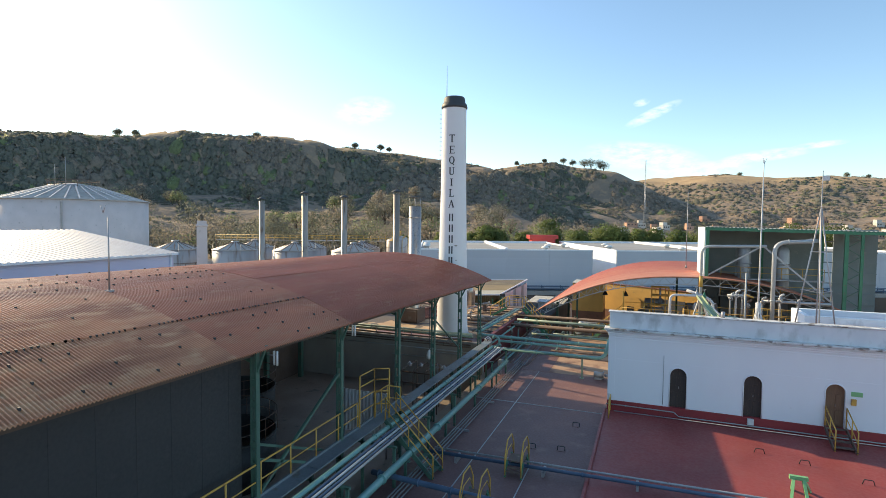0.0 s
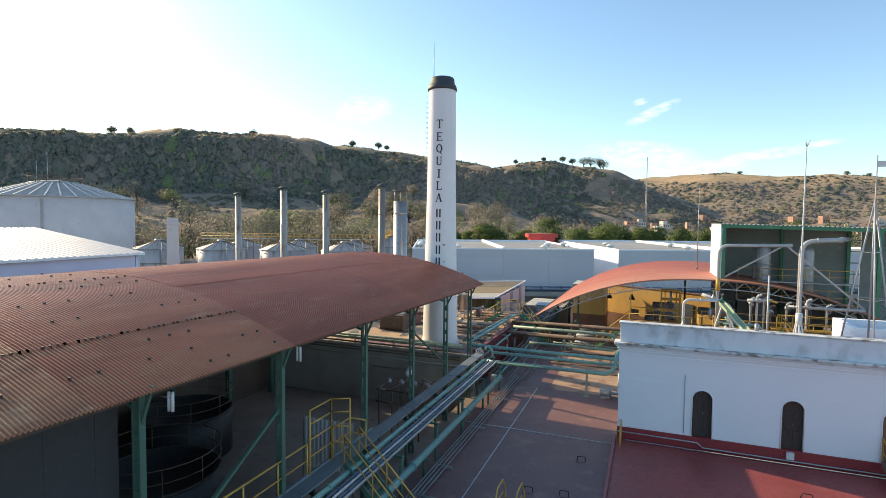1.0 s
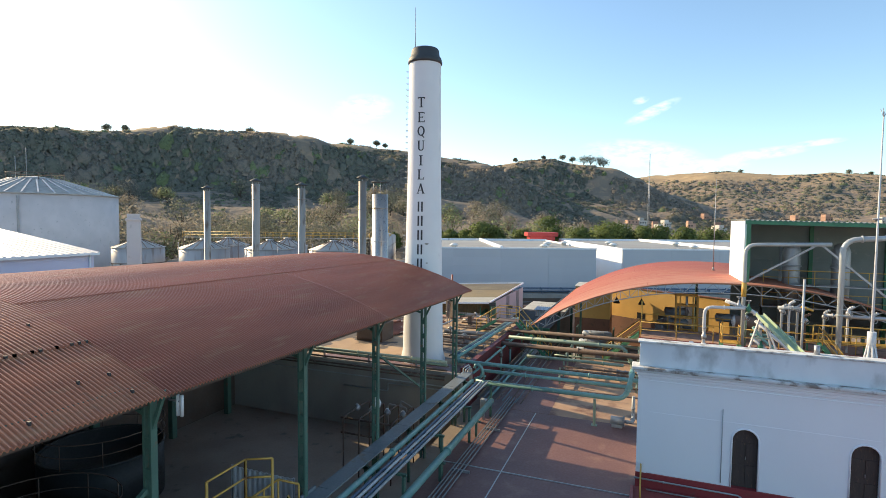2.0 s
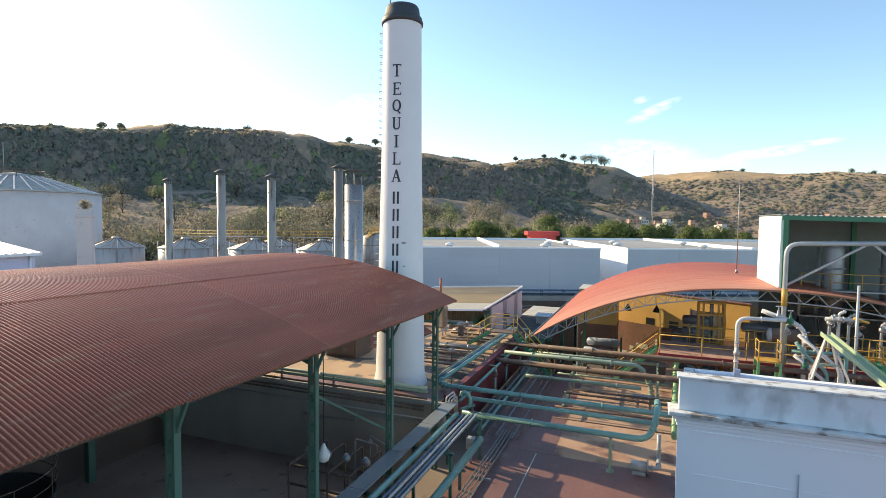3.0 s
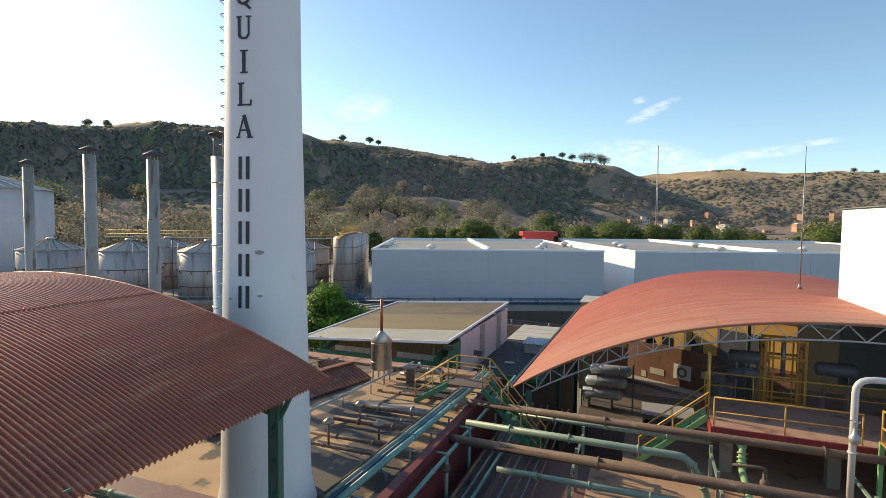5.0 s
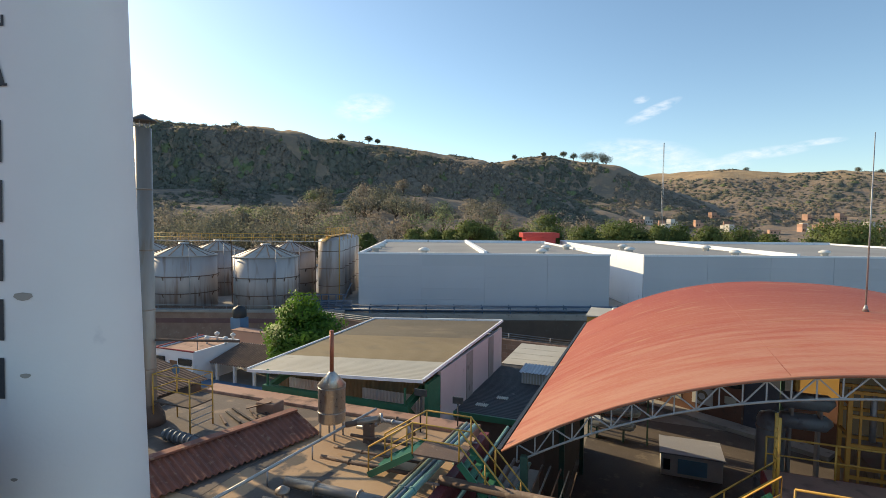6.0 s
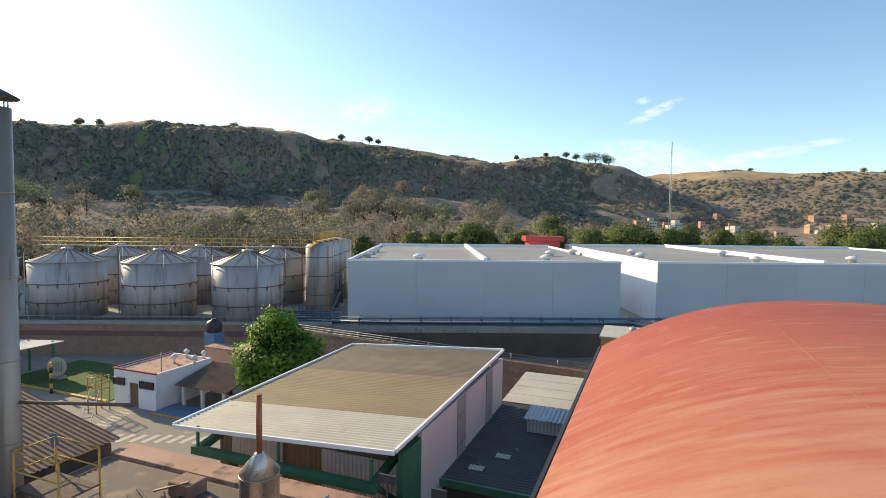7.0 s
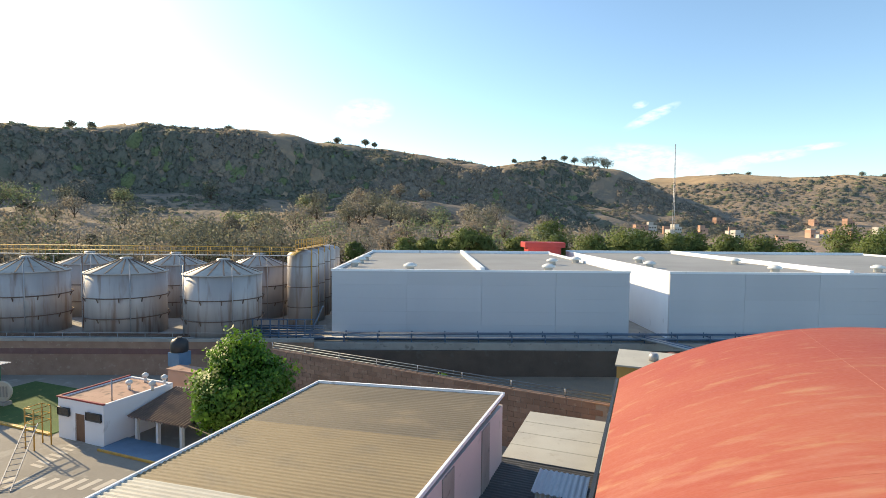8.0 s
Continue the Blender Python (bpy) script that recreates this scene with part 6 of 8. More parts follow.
YWM = Matrix.Translation((-8.1, 83, 0)) @ Matrix.Rotation(radians(-30), 4, "Z")
structure("yellow_wall", Geo().box(-0.5, 15.9, 0, 0.3, -3.3, 0.6).moved(YWM), M["yellowwall"], "sunlit ochre yellow wall beyond the open vault")
structure("wall_cap", Geo().box(-0.6, 16.0, -0.1, 0.4, 0.6, 0.7).moved(YWM), M["redtile"], "red tile cap on the yellow wall")
structure("yellow_wall_foot", Geo().box(-0.5, 15.9, -0.05, 0.3, Z0, -3.3).moved(YWM), M["vaultwall"], "brown painted foot of the yellow wall")
structure("yellow_wall_end", Geo().box(15.9, 27, -0.1, 0.2, Z0, 0.6).moved(YWM), M["darkclad"], "dark grey-green sheet wall beyond the vault")
yd = thing("warehouse_door", "dark blue-grey door in the yellow wall", "door", tuple(YWM @ Vector((11.4, -0.1, Z0))))
part("leaf", Geo().box(9.8, 13.1, -0.12, -0.054, Z0, -0.75).moved(YWM), M["slatedoor"], yd)
part("door_frame", Geo().box(9.65, 9.8, -0.15, -0.054, Z0, -0.6).moved(YWM), M["brownpipe"], yd)
# thin sheet over the yard paving, darker than the paving around it
structure("vault_floor", Geo().box(-11.0, 14.0, 50.6, 77.0, Z0 + 0.02, Z0 + 0.03), M["vaultfloor"], "dark concrete floor of the low yard under the vault")
nb = thing("notice_board", "pale notice board with a round mark on the brown wall", "sign", tuple(YWM @ Vector((6.5, -0.1, -5.5))))
part("board", Geo().box(5.66, 7.37, -0.12, -0.054, -6.2, -4.8).moved(YWM), M["signwhite"], nb)
part("mark", Geo().lathe([(0.5, -0.015), (0.5, 0.015)], 0, 0, 20).moved(YWM @ pose(6.5, -0.14, -5.5, 90, 0, 0)), M["mossroof"], nb)
part("inner_mark", Geo().lathe([(0.28, -0.02), (0.28, 0.02)], 0, 0, 16).moved(YWM @ pose(6.5, -0.15, -5.5, 90, 0, 0)), M["signwhite"], nb)
for u, z, w in ((2.3, -6.5, 0.5), (3.2, -6.0, 1.5), (8.3, -5.3, 0.9), (10.6, -4.9, 0.9)):
    wp = thing("wall_plate", "small pale plate on the brown wall", "sign", tuple(YWM @ Vector((u, -0.1, z))), "small wall plates")
    part("plate", Geo().box(u, u + w, -0.09, -0.054, z - 0.3, z + 0.3).moved(YWM), M["paleroof"], wp)
structure("wall_kerb", Geo().box(-1.0, 15.9, -1.6, -0.05, Z0, Z0 + 0.35).moved(YWM), M["concrete"], "pale concrete ledge at the foot of the brown wall")
for u in (4.9, 7.8):
    yw = thing("wall_window", "small dark window in the yellow wall", "window", tuple(YWM @ Vector((u, -0.1, -3.4))), "small windows of the yellow wall")
    part("pane", Geo().box(u - 0.55, u + 0.55, -0.03, -0.004, -3.2, -2.4).moved(YWM), M["glass"], yw)
    part("window_frame", Geo().box(u - 0.65, u + 0.65, -0.06, -0.004, -3.29, -3.2).moved(YWM), M["brownpipe"], yw)
for k in range(3):  # stills stacked on a rack on the low yard floor
    x, y, z = -8.6 - 0.35 * k, 72.6 - 0.3 * k, -4.1 - 0.98 * k
    hz = thing("horizontal_tank", "blue-grey horizontal steel still stacked on a rack", "tank", (x, y, Z0), "stacked stills")
    part("shell", Geo().sweep([(x - 1.75, y, z), (x - 1.6, y, z), (x + 1.35, y, z), (x + 1.6, y, z), (x + 1.75, y, z)], [0.14, 0.42, 0.47, 0.36, 0.1], 18), M["stillsteel"], hz)
    for dx in (-1.0, 0.9):
        part("saddle", Geo().box(x + dx - 0.07, x + dx + 0.07, y - 0.4, y + 0.4, Z0 if k == 2 else z - 0.55, z - 0.4), M["colgreen"], hz)
        part("hoop", Geo().sweep([(x + dx * 0.8, y + 0.475 * math.cos(a), z + 0.475 * math.sin(a)) for a in np.linspace(0, 2 * math.pi, 17)], 0.02, 5), M["galv"], hz)
sr = thing("still_rack", "dark green steel rack round the stacked stills", "rack", (-8.9, 72.4, Z0))
for x in (-10.9, -6.75):
    for y in (71.6, 73.2):
        part("post", Geo().box(x - 0.06, x + 0.06, y - 0.06, y + 0.06, Z0, -3.2), M["colgreen"], sr)
    part("bar", Geo().box(x - 0.05, x + 0.05, 71.6, 73.2, -3.3, -3.2), M["colgreen"], sr)
yf = thing("press_stand", "ochre steel press frame with lattice head behind the platform", "frame", (-0.5, 50.6, DECK))
for x, w in ((-1.15, 0.11), (-0.86, 0.06), (0.02, 0.06), (0.30, 0.11)):
    for y in (50.3, 51.1):
        part("post", Geo().box(x - w / 2, x + w / 2, y - w / 2, y + w / 2, DECK, 4.0), M["ochre"], yf)
for z in (1.3, 2.3, 3.2, 3.95):
    for y in (50.3, 51.1):
        part("bar", Geo().box(-1.15, 0.3, y - 0.04, y + 0.04, z - 0.05, z + 0.05), M["ochre"], yf)
for z in (1.6, 2.6, 3.55):
    for x in (-1.15, 0.30):
        part("tie", Geo().box(x - 0.03, x + 0.03, 50.3, 51.1, z - 0.04, z + 0.04), M["ochre"], yf)
part("plunger", Geo().tube((-0.42, 50.7, 2.35), (-0.42, 50.7, 3.9), 0.09, 10), M["galv"], yf, "grey steel plunger")
for k, (x, y, z) in enumerate(((-0.85, 56.0, 1.85), (-0.85, 56.2, 0.95), (3.0, 56.0, 1.6))):
    hz = thing("steel_drum", "blue-grey horizontal steel still under the vault", "tank", (x, y, Z0 if x < 0 else -1.2), "steel stills")
    part("shell", Geo().sweep([(x - 0.95, y, z), (x - 0.85, y, z), (x + 0.7, y, z), (x + 0.95, y, z + 0.06)], [0.12, 0.34, 0.34, 0.1], 16), M["stillsteel"], hz)
    for d in (-0.55, 0.45):
        part("leg", Geo().box(x + d - 0.05, x + d + 0.05, y - 0.2, y + 0.2, z - 0.6 if k == 0 else Z0 if k == 1 else -1.2, z - 0.25), M["galv"], hz)
for x, y, r, h in ((9.5, 57.5, 0.9, 3.0),):
    vt = thing("upright_tank", "upright dark steel tank under the vault", "tank", (x, y, -1.2), "upright tanks")
    part("shell", Geo().lathe([(r, -1.2), (r, h - 0.5), (r * 0.85, h - 0.2), (0.15, h), (0.12, h + 0.25)], x, y, 20), M["galv"], vt)
    for z in (0.2, 1.6):
        part("hoop", Geo().ring(x, y, z, r + 0.01, 0.03), M["galv"], vt)
bt = thing("brown_vessel", "rusty brown horizontal vessel with a pale domed end", "vessel", (2.9, 47.3, 1.5))
part("shell", Geo().tube((2.3, 47.4, 2.75), (3.9, 47.4, 2.75), 0.42, 18), M["brownpipe"], bt)
part("end", Geo().sweep([(2.3, 47.4, 2.75), (2.2, 47.4, 2.75), (2.1, 47.4, 2.75)], [0.43, 0.36, 0.08], 18), M["greypipe"], bt, "pale domed end")
for x in (2.6, 3.6):
    part("saddle", Geo().box(x - 0.06, x + 0.06, 47.15, 47.65, 1.51, 2.45), M["galv"], bt)
for x in (-5.6, -3.6):
    hood = thing("hanging_lamp", "dark bell-shaped lamp hanging under the vault", "lamp", (x, 55, 2.9), "bell lamps")
    part("bell", Geo().lathe([(0.28, 2.4), (0.24, 2.5), (0.08, 2.8), (0.03, 2.9)], x, 55, 14), M["black"], hood)
    part("cord", Geo().tube((x, 55, 2.9), (x, 55, red_z(x, 55) - 0.1), 0.015, 4), M["black"], hood)

cab = thing("machine_cabinet", "long cream machine cabinet with a blue panel under the vault", "machine", (-4.1, 68.8, Z0))
part("body", Geo().box(-5.9, -2.3, 67.4, 70.2, Z0 + 0.02, -5.86), M["signwhite"], cab, "", 0.03)
part("lid", Geo().box(-6.0, -2.2, 67.3, 70.3, -5.86, -5.78), M["roofwhite"], cab, "pale metal lid")
part("panel", Geo().box(-4.9, -3.2, 67.37, 67.396, Z0 + 0.25, -6.1), M["skyblue"], cab, "light blue panel")
part("window", Geo().box(-5.75, -5.35, 67.37, 67.396, -6.9, -6.2), M["glass"], cab)
uv = thing("upright_vessel", "tall upright grey steel vessel rising from the low floor", "vessel", (-1.9, 57.0, Z0))
part("shell", Geo().lathe([(0.55, Z0), (0.55, 0.6), (0.45, 0.85), (0.12, 1.0)], -1.9, 57.0, 20), M["stillsteel"], uv)
for z in (-4.5, -2.0, 0.3):
    part("hoop", Geo().ring(-1.9, 57.0, z, 0.56, 0.03), M["galv"], uv)

# red platform with stairs, rails and pipework
plat = thing("red_platform", "raised platform with a faded top and dark red edge", "platform", (0, 50, DECK))
part("slab", Geo().box(-3.6, 13, 45.75, 49.4, 1.05, 1.5), M["wallred"], plat, "dark red edge")
part("top", Geo().box(-3.55, 12.9, 45.8, 49.35, 1.5, 1.512), M["rackpink"], plat, "faded pink-red coating")
for x in (-2.9, 0.5, 4, 8, 12):
    part("pier", Geo().box(x - 0.2, x + 0.2, 47.0, 47.4, DECK, 1.05), M["concrete"], plat)
railing([(-3.5, 45.85, 1.51), (0.9, 45.85, 1.51)], 1.05, step=1.8)
railing([(-3.5, 49.3, 1.51), (12.5, 49.3, 1.51)], 1.05, step=1.8)
railing([(2.6, 45.85, 1.51), (12.5, 45.85, 1.51)], 1.05, step=1.8)
stair((-6.0, 47.2, DECK), (-3.6, 47.2, 1.5), 0.9, M["brightgreen"], M["yellow"], "bright green steel stair with yellow rails up to the platform", treads=7)
tgate = thing("ladder_gate", "tall yellow ladder frame at the platform corner", "gate", (-3.5, 47.7, 1.5))
for y in (47.7, 48.1):
    part("post", Geo().tube((-3.5, y, 1.5), (-3.5, y, 3.7), 0.045, 6), M["yellow"], tgate)
for z in np.arange(1.8, 3.4, 0.3):
    part("rung", Geo().tube((-3.5, 47.7, z), (-3.5, 48.1, z), 0.02, 5), M["yellow"], tgate)
tw = thing("valve_platform", "small yellow-railed grating platform on green legs", "platform", (2.0, 47.6, DECK))
part("grating", Geo().box(1.2, 2.3, 44.4, 45.4, 1.85, 1.9), M["yellow"], tw)
for x in (1.25, 2.25):
    for y in (44.45, 45.35):
        part("leg", Geo().box(x - 0.06, x + 0.06, y - 0.06, y + 0.06, DECK, 1.85), M["brightgreen"], tw, "bright green leg")
        part("post", Geo().tube((x, y, 1.8), (x, y, 2.9), 0.03, 6), M["yellow"], tw)
for z in (2.35, 2.9):
    part("rail", Geo().sweep([(1.25, 45.35, z), (1.25, 44.45, z), (2.25, 44.45, z), (2.25, 45.35, z)], 0.03, 6), M["yellow"], tw)
pipe("white_goose_neck", [(0.22, 44.5, DECK), (0.22, 44.5, 4.05), (2.4, 44.5, 4.1)], 0.10, M["whitepipe"], "white painted pipe with a right-angle bend", bend=0.45, n=12, flanges=(0.5,))
gr = pipe("vent_riser", [(2.5, 45.55, DECK), (2.5, 45.55, 7.98), (7.0, 45.55, 8.1)], 0.115, M["greypipe"], "tall grey riser bending over below the shelter roof", bend=0.6, n=12)
part("sleeve", Geo().tube((2.5, 45.55, 4.7), (2.5, 45.55, 5.6), 0.145, 12), M["yellow"], gr, "yellow painted sleeve")
pipe("vent_riser", [(7.55, 45.5, DECK), (7.55, 45.5, 8.4), (9.4, 45.5, 8.5), (11.5, 50.0, 8.5)], 0.16, M["greypipe"], "thick grey riser bending over inside the shelter", bend=0.8, n=12, flanges=(0.5,))
pipe("vent_riser", [(6.2, 54.5, DECK), (6.2, 54.5, 7.6)], 0.12, M["greypipe"], "straight grey riser inside the shelter", n=10, flanges=(0.4,))
pipe("vent_riser", [(5.7, 45.5, DECK), (5.7, 45.5, 5.95)], 0.07, M["greypipe"], "thin grey riser before the red vault", n=8, flanges=(0.6,))
ct = thing("pale_chute", "wide pale green inclined chute coming down over the roof", "chute", (1.8, 32, 3.24))
CH0, CH1 = Vector((1.55, 34.75, 5.2)), Vector((2.25, 29.6, 4.35))
part("trough", Geo().beam(CH0, CH1, 0.28, 0.06), M["chutegreen"], ct)
for dx in (-0.15, 0.15):
    part("rim", Geo().beam(CH0 + Vector((dx, 0, 0.06)), CH1 + Vector((dx, 0, 0.06)), 0.03, 0.15), M["chutegreen"], ct)
part("foot", Geo().box(2.1, 2.35, 29.7, 29.9, 3.24, 4.3), M["palegreen"], ct)
ft = thing("chute_trestle", "pale green steel trestle under the head of the chute", "trestle", (1.55, 34.5, DECK))
for x0, y0 in ((1.12, 34.45), (2.2, 34.45), (1.25, 35.1), (2.1, 35.1)):
    part("leg", Geo().beam((x0, y0, 3.7), (1.62 + 0.08 * (1 if x0 > 1.6 else -1), 34.7, 5.1), 0.065), M["truss"], ft)
    part("post", Geo().box(x0 - 0.05, x0 + 0.05, y0 - 0.05, y0 + 0.05, DECK, 3.72), M["truss"], ft)
part("tie", Geo().beam((1.25, 34.45, 4.25), (1.9, 34.45, 4.25), 0.06), M["palegreen"], ft)
pipe("bright_leg", [(-3.05, 36.2, 0.3), (-2.65, 45.3, 0.3), (-2.6, 45.6, 1.0), (-2.6, 46.2, 1.0)], 0.12, M["leggreen"], "bright pale green pipe with clamps beside the building", bend=0.3, n=12, flanges=(0.12, 0.3, 0.5, 0.7))
# second group of valves beside the manifold
for k, (x, h, m) in enumerate(((4.75, 4.1, "greypipe"), (5.15, 4.35, "whitepipe"), (5.6, 4.2, "greypipe"), (6.0, 3.6, "brownpipe"), (2.72, 3.6, "palegreen"), (7.0, 3.9, "greypipe"), (8.2, 4.2, "whitepipe"), (9.4, 3.9, "greypipe"))):
    y = 46.3 if x > 4 else 45.9
    mp = pipe("manifold_pipe", [(x, y, DECK), (x, y, h), (x + 0.3, y, h + 0.15)], 0.07, M[m], "upright painted pipe of the valve manifold", "manifold pipes", 0.1, 8, (0.4, 0.75))
    part("valve_body", Geo().lathe([(0.08, h - 0.4), (0.15, h - 0.32), (0.15, h - 0.2), (0.06, h - 0.1)], x, y - 0.06, 10), M["galv"], mp)
    part("valve_stem", Geo().tube((x, y - 0.1, h - 0.3), (x, y - 0.4, h - 0.3), 0.025, 6), M["galv"], mp)
    part("valve_wheel", Geo().ring(x, 0, 0, 0.13, 0.018, 12).moved(Matrix.Translation((x, y - 0.4, h - 0.3)) @ Matrix.Rotation(radians(90), 4, "X") @ Matrix.Translation((-x, 0, 0))), M["galv"], mp, "round valve wheel")
pipe("manifold_header", [(4.5, 46.1, 4.05), (6.1, 46.1, 4.1)], 0.12, M["greypipe"], "short grey header with flanges", "manifold headers", n=10, flanges=(0.2, 0.5, 0.8))
pipe("manifold_header", [(6.9, 46.1, 3.75), (11.5, 46.1, 3.75)], 0.12, M["galv"], "horizontal galvanised header of the manifold", "manifold headers", n=10, flanges=(0.1, 0.3, 0.5, 0.8))
pipe("yellow_pipe", [(5.7, 46.0, 4.2), (6.35, 46.0, 4.0)], 0.07, M["yellow"], "short yellow painted pipe arm", n=8)
pipe("teal_cross_pipe", [(2.9, 45.4, 2.35), (5.1, 45.4, 2.4), (5.3, 45.4, 2.2), (5.3, 45.4, DECK)], 0.09, M["teal"], "teal pipe bending down beside the manifold", bend=0.25, n=10, flanges=(0.3,))
railing([(6.3, 45.6, 2.2), (12, 45.6, 2.2)], 1.0, step=1.0)
stair((8.6, 44.9, DECK), (6.5, 44.9, 2.2), 0.8, M["green"], M["yellow"], "green stair with yellow rails up to the manifold gallery", treads=9)
vst = thing("manifold_gallery", "yellow grating gallery behind the manifold", "walkway", (9, 46, DECK))
part("grating", Geo().box(6.0, 12, 45.6, 46.4, 2.14, 2.2), M["yellow"], vst)
for x in (6.1, 9, 11.9):
    part("leg", Geo().box(x - 0.05, x + 0.05, 45.95, 46.05, DECK, 2.14), M["green"], vst)
# the white header over the manifold and its sloping legs
pipe("white_header", [(1.46, 45.3, 4.4), (2.9, 45.3, 3.9), (3.4, 45.3, 3.5), (3.47, 45.3, DECK)], 0.115, M["whitepipe"], "thick white header bending down into the manifold", bend=0.4, n=12, flanges=(0.5,))
pipe("white_pipe", [(2.98, 45.15, 2.2), (4.43, 45.15, 0.9), (4.6, 45.15, DECK)], 0.11, M["whitepipe"], "white pipe sloping down beside the manifold", "sloping manifold pipes", 0.3, 10, (0.4,))
pipe("white_pipe", [(3.1, 45.0, 3.3), (5.0, 45.0, 1.6), (5.2, 45.0, DECK)], 0.10, M["whitepipe"], "white pipe sloping down beside the manifold", "sloping manifold pipes", 0.3, 10, (0.4,))
pipe("teal_pipe", [(3.0, 45.05, 2.9), (3.5, 45.05, 2.2), (4.4, 45.05, 1.5), (4.5, 45.05, DECK)], 0.09, M["teal"], "teal pipe stepping down beside the manifold", "sloping manifold pipes", 0.3, 10, (0.4,))
for k, (x, y, z) in enumerate(((2.2, 45.2, 4.15), (2.75, 45.2, 3.95), (3.47, 45.1, 2.9), (3.47, 45.1, 1.7), (0.22, 44.35, 2.2))):
    vv = thing("gate_valve", "cast gate valve with a round hand wheel", "valve", (x, y, z), "gate valves")
    part("body", Geo().lathe([(0.08, z - 0.15), (0.16, z - 0.08), (0.16, z + 0.08), (0.08, z + 0.16), (0.05, z + 0.35)], x, y, 12), M["green" if k % 2 else "galv"], vv)
    part("stem", Geo().tube((x, y, z + 0.3), (x, y, z + 0.58), 0.025, 6), M["galv"], vv)
    part("hand_wheel", Geo().ring(x, y, z + 0.55, 0.13, 0.018, 14), M["galv"], vv)
# small vents, motors and valves on the tan deck
for k, (x, y) in enumerate(((-4.35, 34.3),)):
    mo = thing("pump_motor", "small grey pump motor on the deck", "motor", (x, y, DECK), "pump motors")
    part("body", Geo().tube((x - 0.3, y, DECK + 0.3), (x + 0.3, y, DECK + 0.3), 0.2, 12), M["greypipe"], mo)
    part("foot", Geo().box(x - 0.25, x + 0.25, y - 0.18, y + 0.18, DECK, DECK + 0.14), M["greypipe"], mo)
    part("flange", Geo().tube((x + 0.28, y, DECK + 0.3), (x + 0.34, y, DECK + 0.3), 0.26, 12), M["galv"], mo)
    pipe("pump_line", [(x + 0.3, y, DECK + 0.3), (x + 0.7, y, DECK + 0.3), (x + 0.7, y + 0.9, DECK + 0.3), (x + 0.7, y + 0.9, 0.7)], 0.08, M["greypipe"], "short grey pump line", "pump lines", 0.2, 8, (0.4,))

# ---- tall shelter at the back ----
sh = thing("tall_shelter", "tall grey-green open shelter with a white side wall", "building", (9, 51, DECK))
SX0, SX1, SY0, SY1, SZ = 3.15, 17.5, 49.6, 56.4, 9.5
part("side_wall", Geo().box(SX0 - 0.15, SX0, SY0, SY1, 4.9, SZ), M["white"], sh, "white side wall")
part("back_wall", Geo().box(SX0, 13.2, SY1 - 0.12, SY1, 0.8, SZ - 0.1), M["shelter"], sh, "dark grey-green sheet wall")
part("back_wall", Geo().box(14.2, SX1, SY1 - 0.12, SY1, 0.8, SZ - 0.1), M["shelter"], sh, "dark grey-green sheet wall")
for k in range(9):
    part("wall_rail", Geo().box(SX0, SX1, SY1 - 0.22, SY1 - 0.12, 1.6 + 0.95 * k, 1.7 + 0.95 * k), M["shelter"], sh)
part("roof_sheet", corrugated(SX0 - 0.2, SX1, SY0 - 0.1, SY1, lambda x, y: SZ + 0.06 - 0.02 * (x - SX0), 0.3, 0.03, "y", 3, 4), M["shelter"], sh)
part("roof_beam", Geo().beam((SX0 - 0.1, SY0, SZ - 0.1), (SX1, SY0, SZ - 0.38), 0.16, 0.28), M["green"], sh, "green steel roof beam")
part("column", Geo().box(SX0 - 0.03, SX0 + 0.23, SY0 - 0.1, SY0 + 0.1, 4.9, SZ - 0.25), M["green"], sh, "green steel column")
for x, y in ((13.3, SY0), (SX1, SY0), (8.5, SY1 - 0.3), (13.3, SY1 - 0.3)):
    part("column", Geo().box(x - 0.13, x + 0.13, y - 0.1, y + 0.1, DECK, SZ - 0.25), M["green"], sh, "green steel column")
for k in range(6):
    z = 1.2 + 1.35 * k
    part("brace", Geo().beam((13.3, SY0, z), (14.3, SY0, z + 0.68), 0.06), M["colgreen"], sh)
    part("brace", Geo().beam((14.3, SY0, z + 0.68), (13.3, SY0, z + 1.35), 0.06), M["colgreen"], sh)
part("column", Geo().box(14.25, 14.45, SY0 - 0.1, SY0 + 0.1, DECK, SZ - 0.3), M["green"], sh)
part("diagonal", Geo().beam((3.2, SY0 + 0.3, 5.2), (7.5, SY0 + 0.3, 8.0), 0.13), M["galv"], sh)
part("diagonal", Geo().beam((7.5, SY0 + 0.3, 8.0), (12.6, SY0 + 0.3, 3.4), 0.13), M["galv"], sh)
for x in (6.6, 9.6):
    col = thing("distilling_column", "tall dark steel column inside the shelter", "vessel", (x, 53, 0.8), "distilling columns")
    part("shell", Geo().lathe([(0.55, DECK), (0.55, 7.4), (0.4, 7.8), (0.1, 8.0)], x, 53, 18), M["galv"], col)
    for z in (2, 3.4, 4.8, 6.2):
        part("flange", Geo().lathe([(0.56, z), (0.64, z + 0.02), (0.64, z + 0.1), (0.56, z + 0.12)], x, 53, 18), M["galv"], col)
for z in (3.4, 5.0):
    railing([(4.6, 51.6, z), (12.4, 51.6, z)], 1.0, step=1.5, label="ochre guard rail on a gallery inside the shelter")
    gal = thing("shelter_gallery", "steel gallery inside the tall shelter", "walkway", (8.5, 52, z), "shelter galleries")
    part("plate", Geo().box(4.5, 12.5, 51.5, 52.4, z - 0.08, z), M["galv"], gal)
    for x in (4.6, 12.4):
        part("leg", Geo().box(x - 0.05, x + 0.05, 51.9, 52.0, DECK, z - 0.08), M["galv"], gal)

